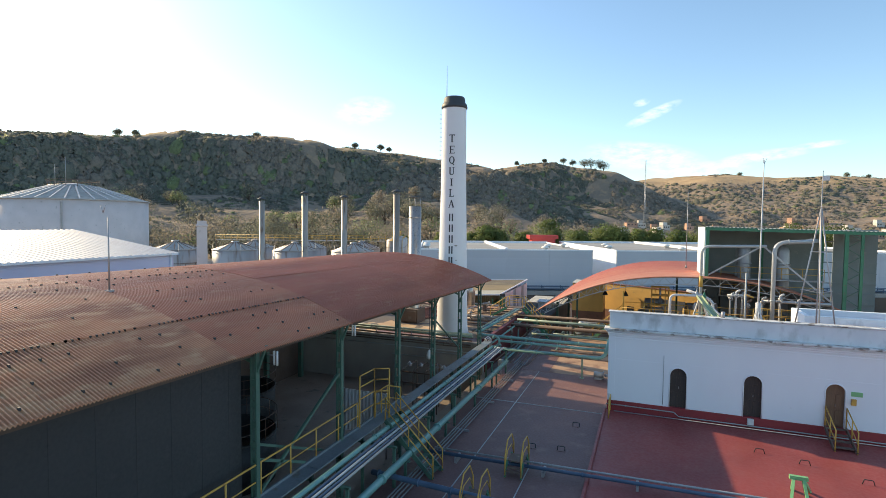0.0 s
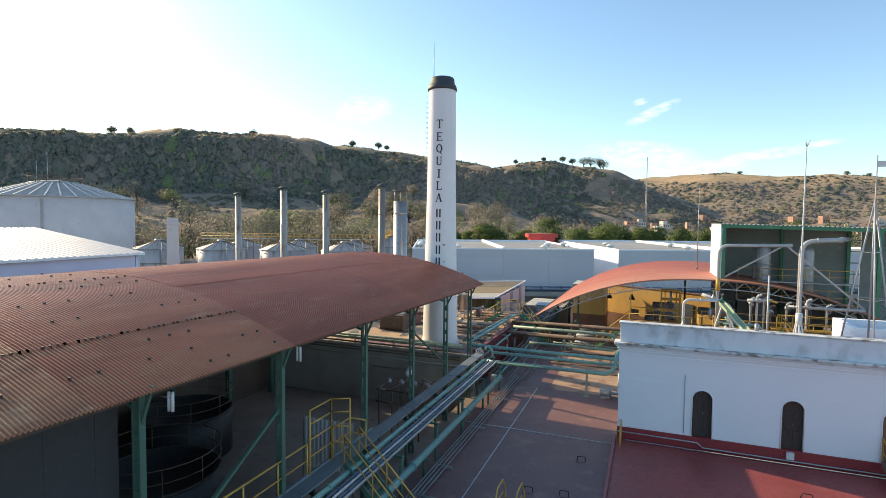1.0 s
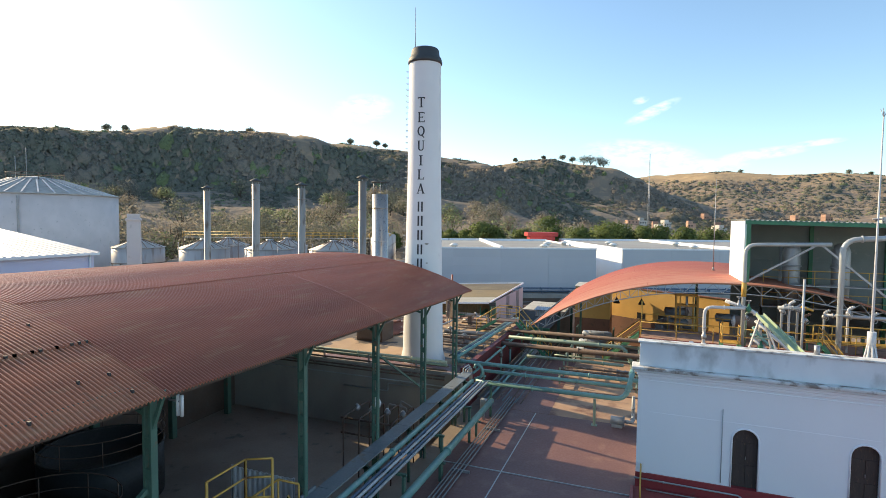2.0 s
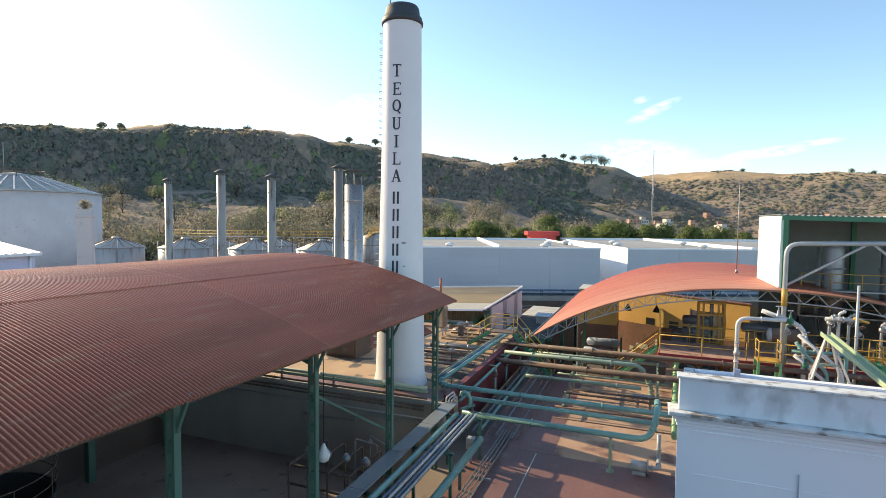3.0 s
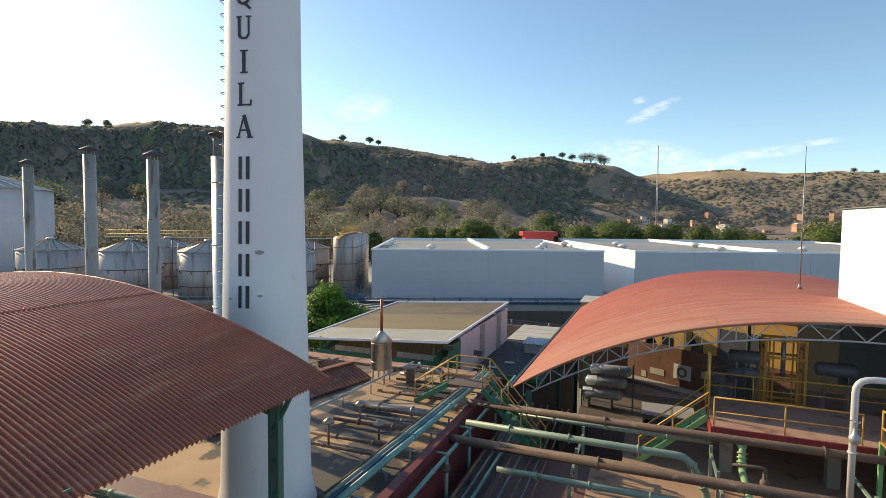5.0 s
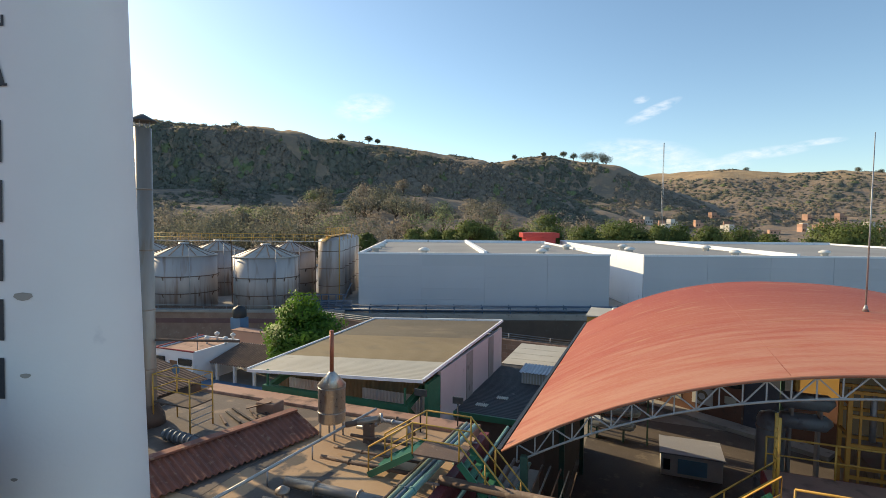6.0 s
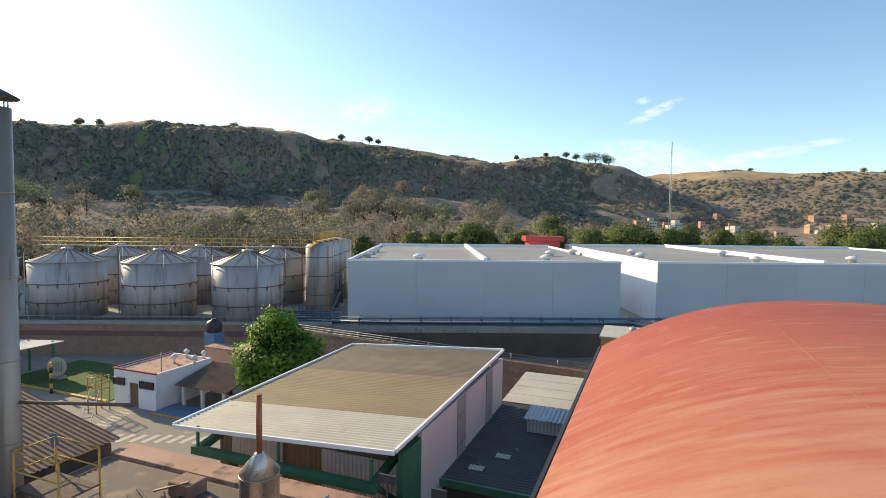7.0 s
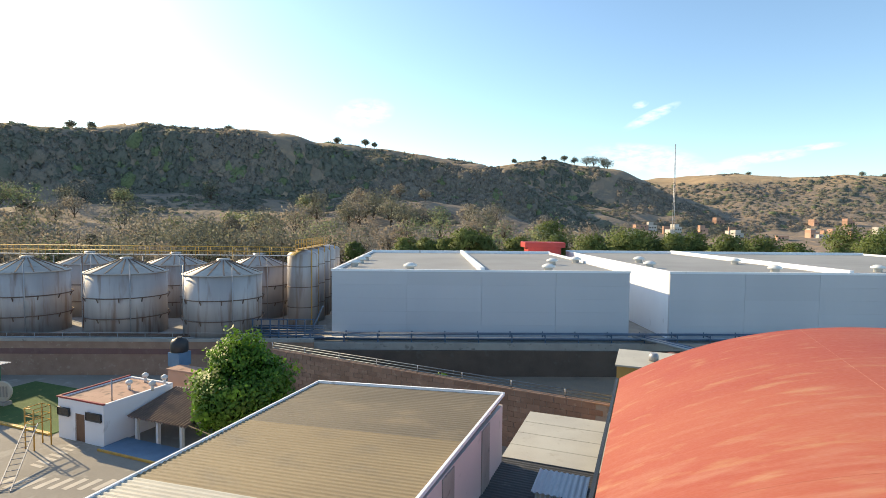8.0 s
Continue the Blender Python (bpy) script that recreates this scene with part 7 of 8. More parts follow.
# ---- sheds north of the deck ----
SE = thing("sheet_roof_shed", "long shed with a weathered sheet roof and off-white walls", "building", (-20.4, 57, Z0))
X0, X1, YA, YB = -24.85, -15.65, 50.95, 63.6


def shed_z(x, y):
    return 2.36 - 0.58 * (X1 - x) / (X1 - X0) + 0.022 * (y - YA)


part("roof_sheet", corrugated(X0, X1, YA, YA + 2.7, shed_z, 0.19, 0.017, "x", 3, 4), M["paleroof"], SE, "pale newer sheets at the front edge")
for k in range(4):
    y = YA + 2.7 + (YB - YA - 2.7) * k / 4
    part("roof_sheet", corrugated(X0, X1, y, y + (YB - YA - 2.7) / 4, lambda x, yy: shed_z(x, yy) - 0.02, 0.19, 0.013, "x", 3, 4), M["mossroof" if k < 2 else "mossdark"], SE)
part("verge", Geo().beam((X1 + 0.01, YA, shed_z(X1, YA)), (X1 + 0.01, YB + 0.1, shed_z(X1, YB)), 0.09, 0.13), M["white"], SE, "white verge trim")
part("fascia", Geo().beam((X0, YA - 0.03, shed_z(X0, YA) - 0.05), (X1, YA - 0.03, shed_z(X1, YA) - 0.05), 0.06, 0.14), M["white"], SE, "white fascia")
part("verge", Geo().beam((X0 - 0.02, YA, shed_z(X0, YA)), (X0 - 0.02, YB, shed_z(X0, YB)), 0.08, 0.13), M["white"], SE, "white verge trim")
part("ridge_trim", Geo().beam((X0, YB + 0.02, shed_z(X0, YB) + 0.03), (X1, YB + 0.02, shed_z(X1, YB) + 0.03), 0.1, 0.12), M["white"], SE)
part("side_wall", Geo().box(X1 - 0.15, X1, 53.0, YB, Z0, 2.2), M["pinkwhite"], SE)
for y in (56.6, 60.6):
    part("pilaster", Geo().box(X1, X1 + 0.04, y, y + 1.0, Z0, 2.15), M["concrete"], SE)
part("front_wall", corrugated(X0 + 0.2, X1 - 0.15, 0, 1, lambda x, y: 0, 0.24, 0.02, "y", 1).moved(Matrix(((1, 0, 0, 0), (0, 0, -1, 53.05), (0, 9.15, 0, Z0), (0, 0, 0, 1)))), M["mossroof"], SE, "brown ribbed sheet front wall")
for a, b in ((-23.9, -21.45), (-19.65, -16.25)):
    part("sheet_panel", corrugated(a, b, 0, 1, lambda x, y: 0, 0.18, 0.018, "y", 1).moved(Matrix(((1, 0, 0, 0), (0, 0, -1, 52.9), (0, 2.8, 0, -1.83), (0, 0, 0, 1)))), M["signwhite"], SE, "white ribbed sheet")
part("back_wall", Geo().box(X0 + 0.2, X1 - 0.15, YB - 0.15, YB, Z0, 1.75), M["pinkwhite"], SE)
part("west_wall", Geo().box(X0 + 0.2, X0 + 0.35, 53.15, YB - 0.15, Z0, 1.7), M["pinkwhite"], SE)
part("canopy_beam", Geo().box(-23.9, -16.3, 50.85, 51.1, 0.88, 1.16), M["green"], SE, "green steel canopy beam")
for x in (-23.7, -16.5):
    part("canopy_arm", Geo().beam((x, 51.1, 1.04), (x, 52.9, 1.35), 0.24, 0.26), M["green"], SE, "green steel arm")
    part("strut", Geo().beam((x, 51.3, 0.9), (x, 52.9, -0.4), 0.16), M["green"], SE, "green steel strut")
for x in (-23.7, -20.1, -16.5):
    part("strut", Geo().beam((x, 51.0, 1.16), (x, 51.0, 1.9), 0.08), M["green"], SE, "green steel strut")
part("green_panel", Geo().box(X1 - 0.2, X1 - 0.02, 51.6, 53.0, -0.4, 2.0), M["green"], SE, "green sheet corner")
LR = thing("low_sheet_roof", "low dark corrugated roof between the shed and the vault", "roof", (-13.4, 60, Z0))
part("roof_sheet", corrugated(-15.75, -11.2, 54.8, 64.0, lambda x, y: -0.25, 0.2, 0.022, "x", 3, 4), M["darkroof"], LR)
for k in range(4):
    part("roof_sheet", Geo().box(-15.75, -11.2, 64.0 + 1.45 * k, 65.5 + 1.45 * k, -0.22 + 0.012 * k, -0.2 + 0.012 * k), M["paleroof"], LR, "pale grey flat sheet")
part("wall", Geo().box(-15.7, -11.25, 55.0, 69.6, Z0, -0.32), M["brownwall"], LR)
part("fascia", Geo().box(-15.75, -11.2, 54.7, 54.8, -0.5, -0.22), M["green"], LR, "dark green fascia")
sk = thing("roof_hatch", "raised roof hatch with pale ribbed sides", "hatch", (-12.9, 60, -0.25))
part("box", Geo().box(-13.6, -11.95, 60.4, 61.8, -0.24, 0.42), M["paleroof"], sk)
for k in range(10):
    x = -13.58 + k * 0.165
    part("rib", Geo().box(x, x + 0.05, 60.36, 60.4, -0.2, 0.42), M["whitepipe"], sk)
part("lid", corrugated(-13.7, -11.85, 60.2, 61.9, lambda x, y: 0.46 + 0.08 * (y - 60.2) / 1.7, 0.2, 0.02, "y", 3, 4), M["roofwhite"], sk, "pale metal lid")
for k, (x, y) in enumerate(((-14.6, 56.0), (-13.9, 57.4))):
    rubble = solid("loose_sheet", corrugated(x - 0.3, x + 0.3, y - 0.2, y + 0.2, lambda a, b: -0.18, 0.12, 0.015, "y", 2), M["paleroof"], "small loose scrap of sheet on the dark roof", "scrap", "roof scraps")
yh = thing("yellow_hut", "small yellow hut with a pale flat roof behind the vault", "building", (-10, 78, Z0))
part("wall", Geo().box(-11.75, -7.5, 76.6, 81, -2.9, 1.05), M["yellowwall"], yh)
part("plinth", Geo().box(-11.77, -7.48, 76.58, 81.02, Z0, -2.9), M["vaultwall"], yh, "brown painted foot")
part("roof", Geo().box(-11.85, -7.4, 76.5, 81.1, 1.05, 1.15), M["paleroof"], yh, "pale flat roof")
part("drum", Geo().lathe([(0.3, 1.15), (0.3, 1.5), (0.2, 1.65)], -9.6, 78.5, 14), M["galv"], yh, "grey drum on the roof")

# ---- long white warehouse (built square, then turned) ----
NROT = math.degrees(math.atan2(U.y, U.x))


def north(u, v, z=0.0):
    return NORTH @ Vector((u, v, z))


def warehouse(u0, u1, v1, cols, label, ridges, vents):
    t = thing("warehouse", label, "building", north((u0 + u1) / 2, 0, -3.6), "white warehouse halls")
    zt, zb = 4.46, -3.6
    rows = 5
    w, h = (u1 - u0) / cols, (zt - 0.25 - zb) / rows
    pm = mesh_of("wall_panel", Geo().box(0.012, w - 0.012, -0.04, 0.06, 0.003, h - 0.003).moved(Matrix.Rotation(radians(NROT), 4, "Z")), M["panel"])
    for c in range(cols):
        for r in range(rows):
            ob = new("wall_panel", pm)
            ob.parent = t
            ob.matrix_parent_inverse = rest(t).inverted()
            ob.location = north(u0 + c * w, 0, zb + r * h)
    part("front_wall", Geo().box(u0, u1, 0.06, 0.3, zb, zt - 0.25).moved(NORTH), M["panel"], t)
    part("parapet", Geo().box(u0 - 0.1, u1 + 0.1, -0.08, 0.3, zt - 0.25, zt).moved(NORTH), M["white"], t, "white parapet flashing")
    part("west_wall", Geo().box(u0, u0 + 0.3, 0.3, v1, zb, zt).moved(NORTH), M["white"], t)
    part("east_wall", Geo().box(u1 - 0.3, u1, 0.3, v1, zb, zt).moved(NORTH), M["white"], t)
    part("back_wall", Geo().box(u0, u1, v1, v1 + 0.3, zb, zt + 0.15).moved(NORTH), M["white"], t)
    part("roof", Geo().box(u0 + 0.3, u1 - 0.3, 0.3, v1, zt - 0.7, zt - 0.35).moved(NORTH), M["roofgrey"], t, "grey flat roof")
    for u in ridges:
        part("fire_parapet", Geo().box(u - 0.25, u + 0.25, 0.4, v1, zt - 0.35, zt + 0.28).moved(NORTH), M["white"], t, "white fire parapet")
    for u, v in vents:
        part("roof_vent", Geo().lathe([(0.5, zt - 0.35), (0.5, zt + 0.1), (0.85, zt + 0.15), (0.8, zt + 0.35), (0.3, zt + 0.6)], *north(u, v)[:2], 12), M["signwhite"], t, "white roof ventilator")
    return t


warehouse(0.0, 35.0, 42, 4, "long white-panelled warehouse with a grey flat roof", (17.6,), ((1.5, 8), (1.5, 14), (1.5, 20), (9, 3), (26, 3), (29, 14), (33.5, 18)))
warehouse(39.8, 103, 48, 7, "long white-panelled warehouse hall beyond the gap", (62.0,), ((41.5, 10), (44, 20), (55, 4), (58, 18), (70, 6)))
rb = thing("red_stair_tower", "bright red boxy stair tower behind the warehouse roof", "building", north(34.5, 47, -3.6))
part("wall", Geo().box(31.3, 38.0, 45, 50, -3.6, 6.0).moved(NORTH), M["redbox"], rb, "", 0.05)
part("wall", Geo().box(30.6, 38.8, 44.8, 50.2, 5.2, 6.3).moved(NORTH), M["redbox"], rb, "", 0.05)
# blue pipe rack along the foot of the warehouse
bk = thing("blue_pipe_rack", "blue pipe rack along the foot of the warehouse", "pipe rack", north(0, -1.6, -3.6))
for k, (v, z, r) in enumerate(((-1.0, -3.35, 0.12), (-1.35, -3.25, 0.1), (-1.7, -3.35, 0.13), (-2.1, -3.2, 0.1), (-1.2, -2.75, 0.08), (-1.8, -2.75, 0.08))):
    part("pipe_run", Geo().tube(north(-3, v, z), north(95, v, z), r, 7), M["blue"] if k != 1 else M["greypipe"], bk)
for k in range(26):
    u = -2 + 3.8 * k
    for v in (-0.8, -2.3):
        part("leg", Geo().beam(north(u, v, -3.6), north(u, v, -2.6), 0.12), M["blue"], bk)
    part("cross_bar", Geo().beam(north(u, -0.8, -2.9), north(u, -2.3, -2.9), 0.1), M["blue"], bk)
bs = thing("blue_steel_platform", "blue steel pipe platform between tanks and warehouse", "platform", north(-5, 1, -3.6))
for k in range(8):
    part("post", Geo().beam(north(-9 + k, -0.5, -3.6), north(-9 + k, -0.5, -1.4), 0.12), M["blue"], bs)
    part("pipe_run", Geo().tube(north(-9.5, -0.6 + 0.3 * k, -3.3 + 0.25 * (k % 4)), north(-1.0, -0.6 + 0.3 * k, -3.3 + 0.25 * (k % 4)), 0.1, 7), M["blue"], bs)
part("top_rail", Geo().tube(north(-9.2, -0.5, -1.4), north(-1.8, -0.5, -1.4), 0.06, 6), M["blue"], bs)
part("ladder", Geo().beam(north(-2.6, -0.6, -3.6), north(-0.9, -0.6, 0.2), 0.5, 0.12), M["blue"], bs, "blue stair flight")
# pipe bridge from the warehouse foot
pb = thing("pipe_bridge_blue", "bundle of grey-blue pipes bridging the sunken road", "pipe rack", north(36, -3, -3.4))
for k in range(4):
    part("pipe_run", Geo().tube(north(35.2 + 0.45 * k, -1, -3.1), north(41.0 + 0.45 * k, -13, -3.0), 0.13, 7), M["blue"] if k % 2 else M["greypipe"], pb)

# ---- tank farm ----


def big_tank(u, v, r, zb, zt, label, group="weathered steel tanks"):
    c = north(u, v)
    t = thing("storage_tank", label, "tank", (c.x, c.y, zb), group)
    n = 40
    part("shell", Geo().lathe([(r, zb), (r, zt)], c.x, c.y, n), M["tank"], t)
    part("cone_roof", Geo().lathe([(r + 0.12, zt - 0.05), (r + 0.12, zt + 0.03), (0.7, zt + r * 0.33), (0.7, zt + r * 0.33 + 0.25), (0.1, zt + r * 0.33 + 0.3)], c.x, c.y, n), M["tankroof"], t, "pale ribbed cone roof")
    for k in range(16):
        a = k * math.pi / 8
        part("roof_rib", Geo().beam((c.x + r * math.cos(a), c.y + r * math.sin(a), zt + 0.07), (c.x + 0.7 * math.cos(a), c.y + 0.7 * math.sin(a), zt + r * 0.33 + 0.05), 0.12, 0.1), M["brownpipe"], t, "rusty rafter")
    for z in (zb + 0.3 * (zt - zb), zb + 0.62 * (zt - zb)):
        hoop = part("hoop_pipe", Geo().ring(c.x, c.y, z, r + 0.22, 0.06, 32), M["brownpipe"], t, "brown ring pipe")
        for k in range(12):
            a = k * math.pi / 6 + 0.2
            part("bracket", Geo().beam((c.x + (r - 0.02) * math.cos(a), c.y + (r - 0.02) * math.sin(a), z - 0.5), (c.x + (r + 0.25) * math.cos(a), c.y + (r + 0.25) * math.sin(a), z + 0.05), 0.09), M["brownpipe"], hoop)
    for a in (-1.9, -0.6):
        part("down_pipe", Geo().tube((c.x + (r + 0.3) * math.cos(a), c.y + (r + 0.3) * math.sin(a), zb), (c.x + (r + 0.3) * math.cos(a), c.y + (r + 0.3) * math.sin(a), zt + 1.2), 0.06, 6), M["galv"], t)
    return t


def to_north(x, y):
    d = Vector((x + 44.4, y - 94.7, 0))
    return d.dot(U), d.dot(V)


for x, y in ((-92.2, 79.4), (-80.6, 83.7), (-69.0, 87.9), (-57.4, 91.4)):
    big_tank(*to_north(x, y), 4.4, -3.6, 3.7, "large weathered steel tank with a pale cone roof")
for x, y in ((-88.5, 96.5), (-77.0, 101.0), (-65.5, 105.0)):
    big_tank(*to_north(x + 3, y - 1.5), 4.1, -3.6, 3.7, "weathered steel tank standing in the second row")
for k in range(5):
    x, y = -51.9 - 1.7 * k, 99.5 + 3.95 * k
    t = thing("silo", "slim weathered steel silo with a shallow dome", "silo", (x, y, -3.6), "row of slim silos")
    part("shell", Geo().lathe([(1.95, -3.6), (1.95, 5.7), (1.6, 6.0), (0.3, 6.3)], x, y, 28), M["tank"], t)
    for z in (-1.0, 1.6, 4.2):
        part("hoop", Geo().ring(x, y, z, 1.98, 0.05, 24), M["brownpipe"], t)
    part("ladder", Geo().beam((x + 1.9, y - 0.8, -3.6), (x + 1.9, y - 0.8, 6.4), 0.12, 0.06), M["yellow"], t, "yellow ladder")
WK = 5.6
cat = thing("tank_walkway", "long yellow steel catwalk over the tank roofs", "walkway", north(-30, 4.5, WK))
part("plate", Geo().box(-42, -5.5, 4.6, 5.5, WK, WK + 0.06).moved(NORTH), M["galv"], cat)
for v in (4.6, 5.5):
    for z in (0.55, 1.1):
        part("rail", Geo().tube(north(-42, v, WK + z), north(-5.5, v, WK + z), 0.035, 5), M["yellow"], cat, "yellow rail")
    for k in range(25):
        u = -42 + 1.52 * k
        part("post", Geo().tube(north(u, v, WK), north(u, v, WK + 1.1), 0.03, 5), M["yellow"], cat)
for u in (-42, -31.8, -19.2, -7):
    part("leg", Geo().beam(north(u, 5.0, -3.6), north(u, 5.0, WK), 0.1), M["brownpipe"], cat)
sw = thing("silo_walkway", "yellow railed catwalk along the silo tops", "walkway", (-51, 106, 6.4))
SWD = Matrix.Translation((-51.3, 98.0, 0)) @ Matrix.Rotation(math.atan2(1.7, 3.95), 4, "Z")
part("plate", Geo().box(-0.5, 0.5, 0, 17, 6.4, 6.46).moved(SWD), M["yellow"], sw)
for x in (-0.5, 0.5):
    for z in (0.55, 1.1):
        part("rail", Geo().tube((x, 0, 6.46 + z), (x, 17, 6.46 + z), 0.04, 5).moved(SWD), M["yellow"], sw)
    for k in range(12):
        part("post", Geo().tube((x, 1.54 * k, 6.46), (x, 1.54 * k, 7.56), 0.035, 5).moved(SWD), M["yellow"], sw)
part("stair_flight", Geo().beam(north(-6, 5, WK), (-51.5, 98.4, 6.44), 0.8, 0.1), M["yellow"], sw)
for k in range(3):
    tp2 = thing("terrace_pipe", "brown pipe along the top of the retaining wall", "pipe", north(-74, -2.0 + 0.3 * k, -3.2), "pipes on the retaining wall")
    part("pipe_run", Geo().tube(north(-74, -2.0 + 0.3 * k, -3.3 + 0.12 * k), north(-10, -2.0 + 0.3 * k, -3.3 + 0.12 * k), 0.1, 7), M["brownpipe" if k else "greypipe"], tp2)
railing([tuple(north(-74, -2.9, -3.15)), tuple(north(-8, -2.9, -3.15))], 0.6, material=M["greypipe"], label="low grey pipe rail on the retaining wall", step=3.0, name="pipe_rail", group="grey pipe rails", mids=0)

# ---- yard: brick wall, white hut, lawn, tree ----
WB0, WB1 = Vector((-44.0, 83.6, 0)), Vector((-11.3, 79.6, 0))
bw = thing("brick_wall", "brown brick boundary wall with pale mortar", "wall", (-28, 82, Z0))
wd = (WB1 - WB0).normalized()
wr_ = math.atan2(wd.y, wd.x)
wlen = (WB1 - WB0).length
part("core", Geo().box(0, wlen, 0.02, 0.28, Z0, -2.6).moved(Matrix.Translation(WB0) @ Matrix.Rotation(wr_, 4, "Z")), M["concrete"], bw, "mortar core")
part("coping", Geo().box(-0.1, wlen + 0.1, -0.06, 0.36, -2.6, -2.5).moved(Matrix.Translation(WB0) @ Matrix.Rotation(wr_, 4, "Z")), M["brick"], bw)
bmesh_brick = mesh_of("brick", Geo().box(0.02, 0.98, -0.02, 0.03, 0.01, 0.39).moved(Matrix.Rotation(wr_, 4, "Z")), M["brick"])
for r in range(11):
    for c in range(int(wlen) - 1):
        ob = new("brick_block", bmesh_brick)
        ob.parent = bw
        ob.matrix_parent_inverse = rest(bw).inverted()
        ob.location = WB0 + wd * (c + 0.5 * (r % 2)) + Vector((0, 0, -3.0 - 0.4 * r))
for k in range(3):
    pipe("wall_top_pipe", [tuple(WB0 + Vector((0, 0.1 + 0.15 * k, -2.35 + 0.18 * k))), tuple(WB1 + Vector((0, 0.1 + 0.15 * k, -2.35 + 0.18 * k)))], 0.04, M["tray"], "grey pipe along the top of the brick wall", "pipes on the brick wall", n=6, flanges=(0.3, 0.6))
for k in range(9):
    c = WB0.lerp(WB1, k / 8)
    st = thing("pipe_stand", "steel post carrying pipes on the brick wall", "pipe stand", (c.x, c.y, -2.5), "posts on the brick wall")
    part("post", Geo().tube((c.x, c.y + 0.15, -2.5), (c.x, c.y + 0.15, -1.9), 0.04, 6), M["galv"], st)
structure("lawn", Geo().box(-70, -54, 69.5, 78, Z0 + 0.02, Z0 + 0.1), M["lawn"], "mown green lawn in the yard")
structure("kerb", Geo().box(-70, -54, 69.2, 69.5, Z0 + 0.02, Z0 + 0.2), M["yellow"], "yellow painted kerb by the lawn", 0.02)
structure("pavement", Geo().box(-47.8, -40.5, 68.9, 71.2, Z0 + 0.02, Z0 + 0.16), M["bluepaint"], "blue painted pavement before the porch", 0.02)
structure("pavement_edge", Geo().box(-47.8, -40.5, 68.75, 68.9, Z0 + 0.02, Z0 + 0.18), M["yellow"], "yellow painted edge of the porch pavement", 0.02)
for k in range(12):
    structure("road_marking", Geo().box(-49.0 + 0.9 * k, -48.55 + 0.9 * k, 62.4 + 0.33 * k, 63.9 + 0.33 * k, Z0 + 0.024, Z0 + 0.028), M["linepaint"], "worn cream road stripe")
for k in range(7):
    structure("road_marking", Geo().box(-49.9 - 0.16 * k, -48.7 - 0.16 * k, 65.4 + 0.52 * k, 65.66 + 0.52 * k, Z0 + 0.024, Z0 + 0.028), M["linepaint"], "worn cream road stripe")
hut = thing("white_hut", "small white gatehouse with a pink flat roof", "building", (-49.5, 73, Z0))
HX0, HX1, HY0, HY1, HZ = -53.0, -47.9, 69.4, 75.6, -4.05
DX0, DX1 = -51.1, -50.0
part("front_wall", Geo().box(HX0, DX0, HY0, HY0 + 0.2, Z0, HZ).box(DX1, HX1, HY0, HY0 + 0.2, Z0, HZ).box(DX0, DX1, HY0, HY0 + 0.2, Z0 + 2.2, HZ), M["white"], hut)
part("side_wall", Geo().box(HX1 - 0.2, HX1, HY0 + 0.2, HY1, Z0, HZ), M["white"], hut)
part("side_wall", Geo().box(HX0, HX0 + 0.2, HY0 + 0.2, HY1, Z0, HZ), M["white"], hut)
part("back_wall", Geo().box(HX0 + 0.2, HX1 - 0.2, HY1 - 0.2, HY1, Z0, HZ), M["white"], hut)
part("roof", Geo().box(HX0 + 0.2, HX1 - 0.2, HY0 + 0.2, HY1 - 0.2, HZ - 0.3, HZ - 0.1), M["rackpink"], hut, "faded pink flat roof")
part("roof_edge", Geo().box(HX0 - 0.08, HX1 + 0.08, HY0 - 0.08, HY0 + 0.1, HZ - 0.02, HZ + 0.1), M["wallred"], hut, "dark red roof edge")
part("roof_edge", Geo().box(HX0 - 0.08, HX0 + 0.1, HY0 + 0.1, HY1, HZ - 0.02, HZ + 0.1), M["wallred"], hut, "dark red roof edge")
part("door", Geo().box(DX0, DX1, HY0 + 0.1, HY0 + 0.15, Z0, Z0 + 2.2), M["woodlit"], hut, "brown wooden door")
for a, b in ((-52.9, -51.6), (-49.7, -48.1)):
    wi = part("window", Geo().box(a, b, HY0 - 0.12, HY0 + 0.02, HZ - 1.35, HZ - 0.75), M["glass"], hut, "dark projecting window")
    part("window_frame", Geo().sweep([(a, HY0 - 0.13, HZ - 1.35), (b, HY0 - 0.13, HZ - 1.35), (b, HY0 - 0.13, HZ - 0.75), (a, HY0 - 0.13, HZ - 0.75), (a, HY0 - 0.13, HZ - 1.35)], 0.04, 4), M["black"], wi)
part("pole", Geo().tube((-48.6, 70.6, HZ - 0.1), (-48.6, 70.6, HZ + 1.6), 0.05, 6), M["galv"], hut)
for k, (x, y) in enumerate(((-49.8, 73.0), (-48.4, 75.2), (-50.4, 75.0), (-47.9, 73.6))):
    tv = thing("turbine_vent", "small white turbine vent on the hut roof", "vent", (x, y, HZ - 0.1), "turbine vents")
    part("neck", Geo().tube((x, y, HZ - 0.1), (x, y, HZ + 0.35), 0.12, 8), M["signwhite"], tv)
    part("head", Geo().lathe([(0.12, HZ + 0.3), (0.27, HZ + 0.45), (0.27, HZ + 0.6), (0.08, HZ + 0.75)], x, y, 12), M["signwhite"], tv)
porch = thing("porch", "brown tiled porch on white posts beside the hut", "porch", (-45, 72.5, Z0))
part("roof", corrugated(-47.5, -41.5, 71.0, 75.6, lambda x, y: -5.35 + 0.22 * (y - 71), 0.3, 0.05, "y", 4, 4), M["oldtile"], porch, "brown tiled porch roof")
part("back_wall", Geo().box(-47.5, -41.5, 75.6, 75.8, Z0, -4.4), M["white"], porch)
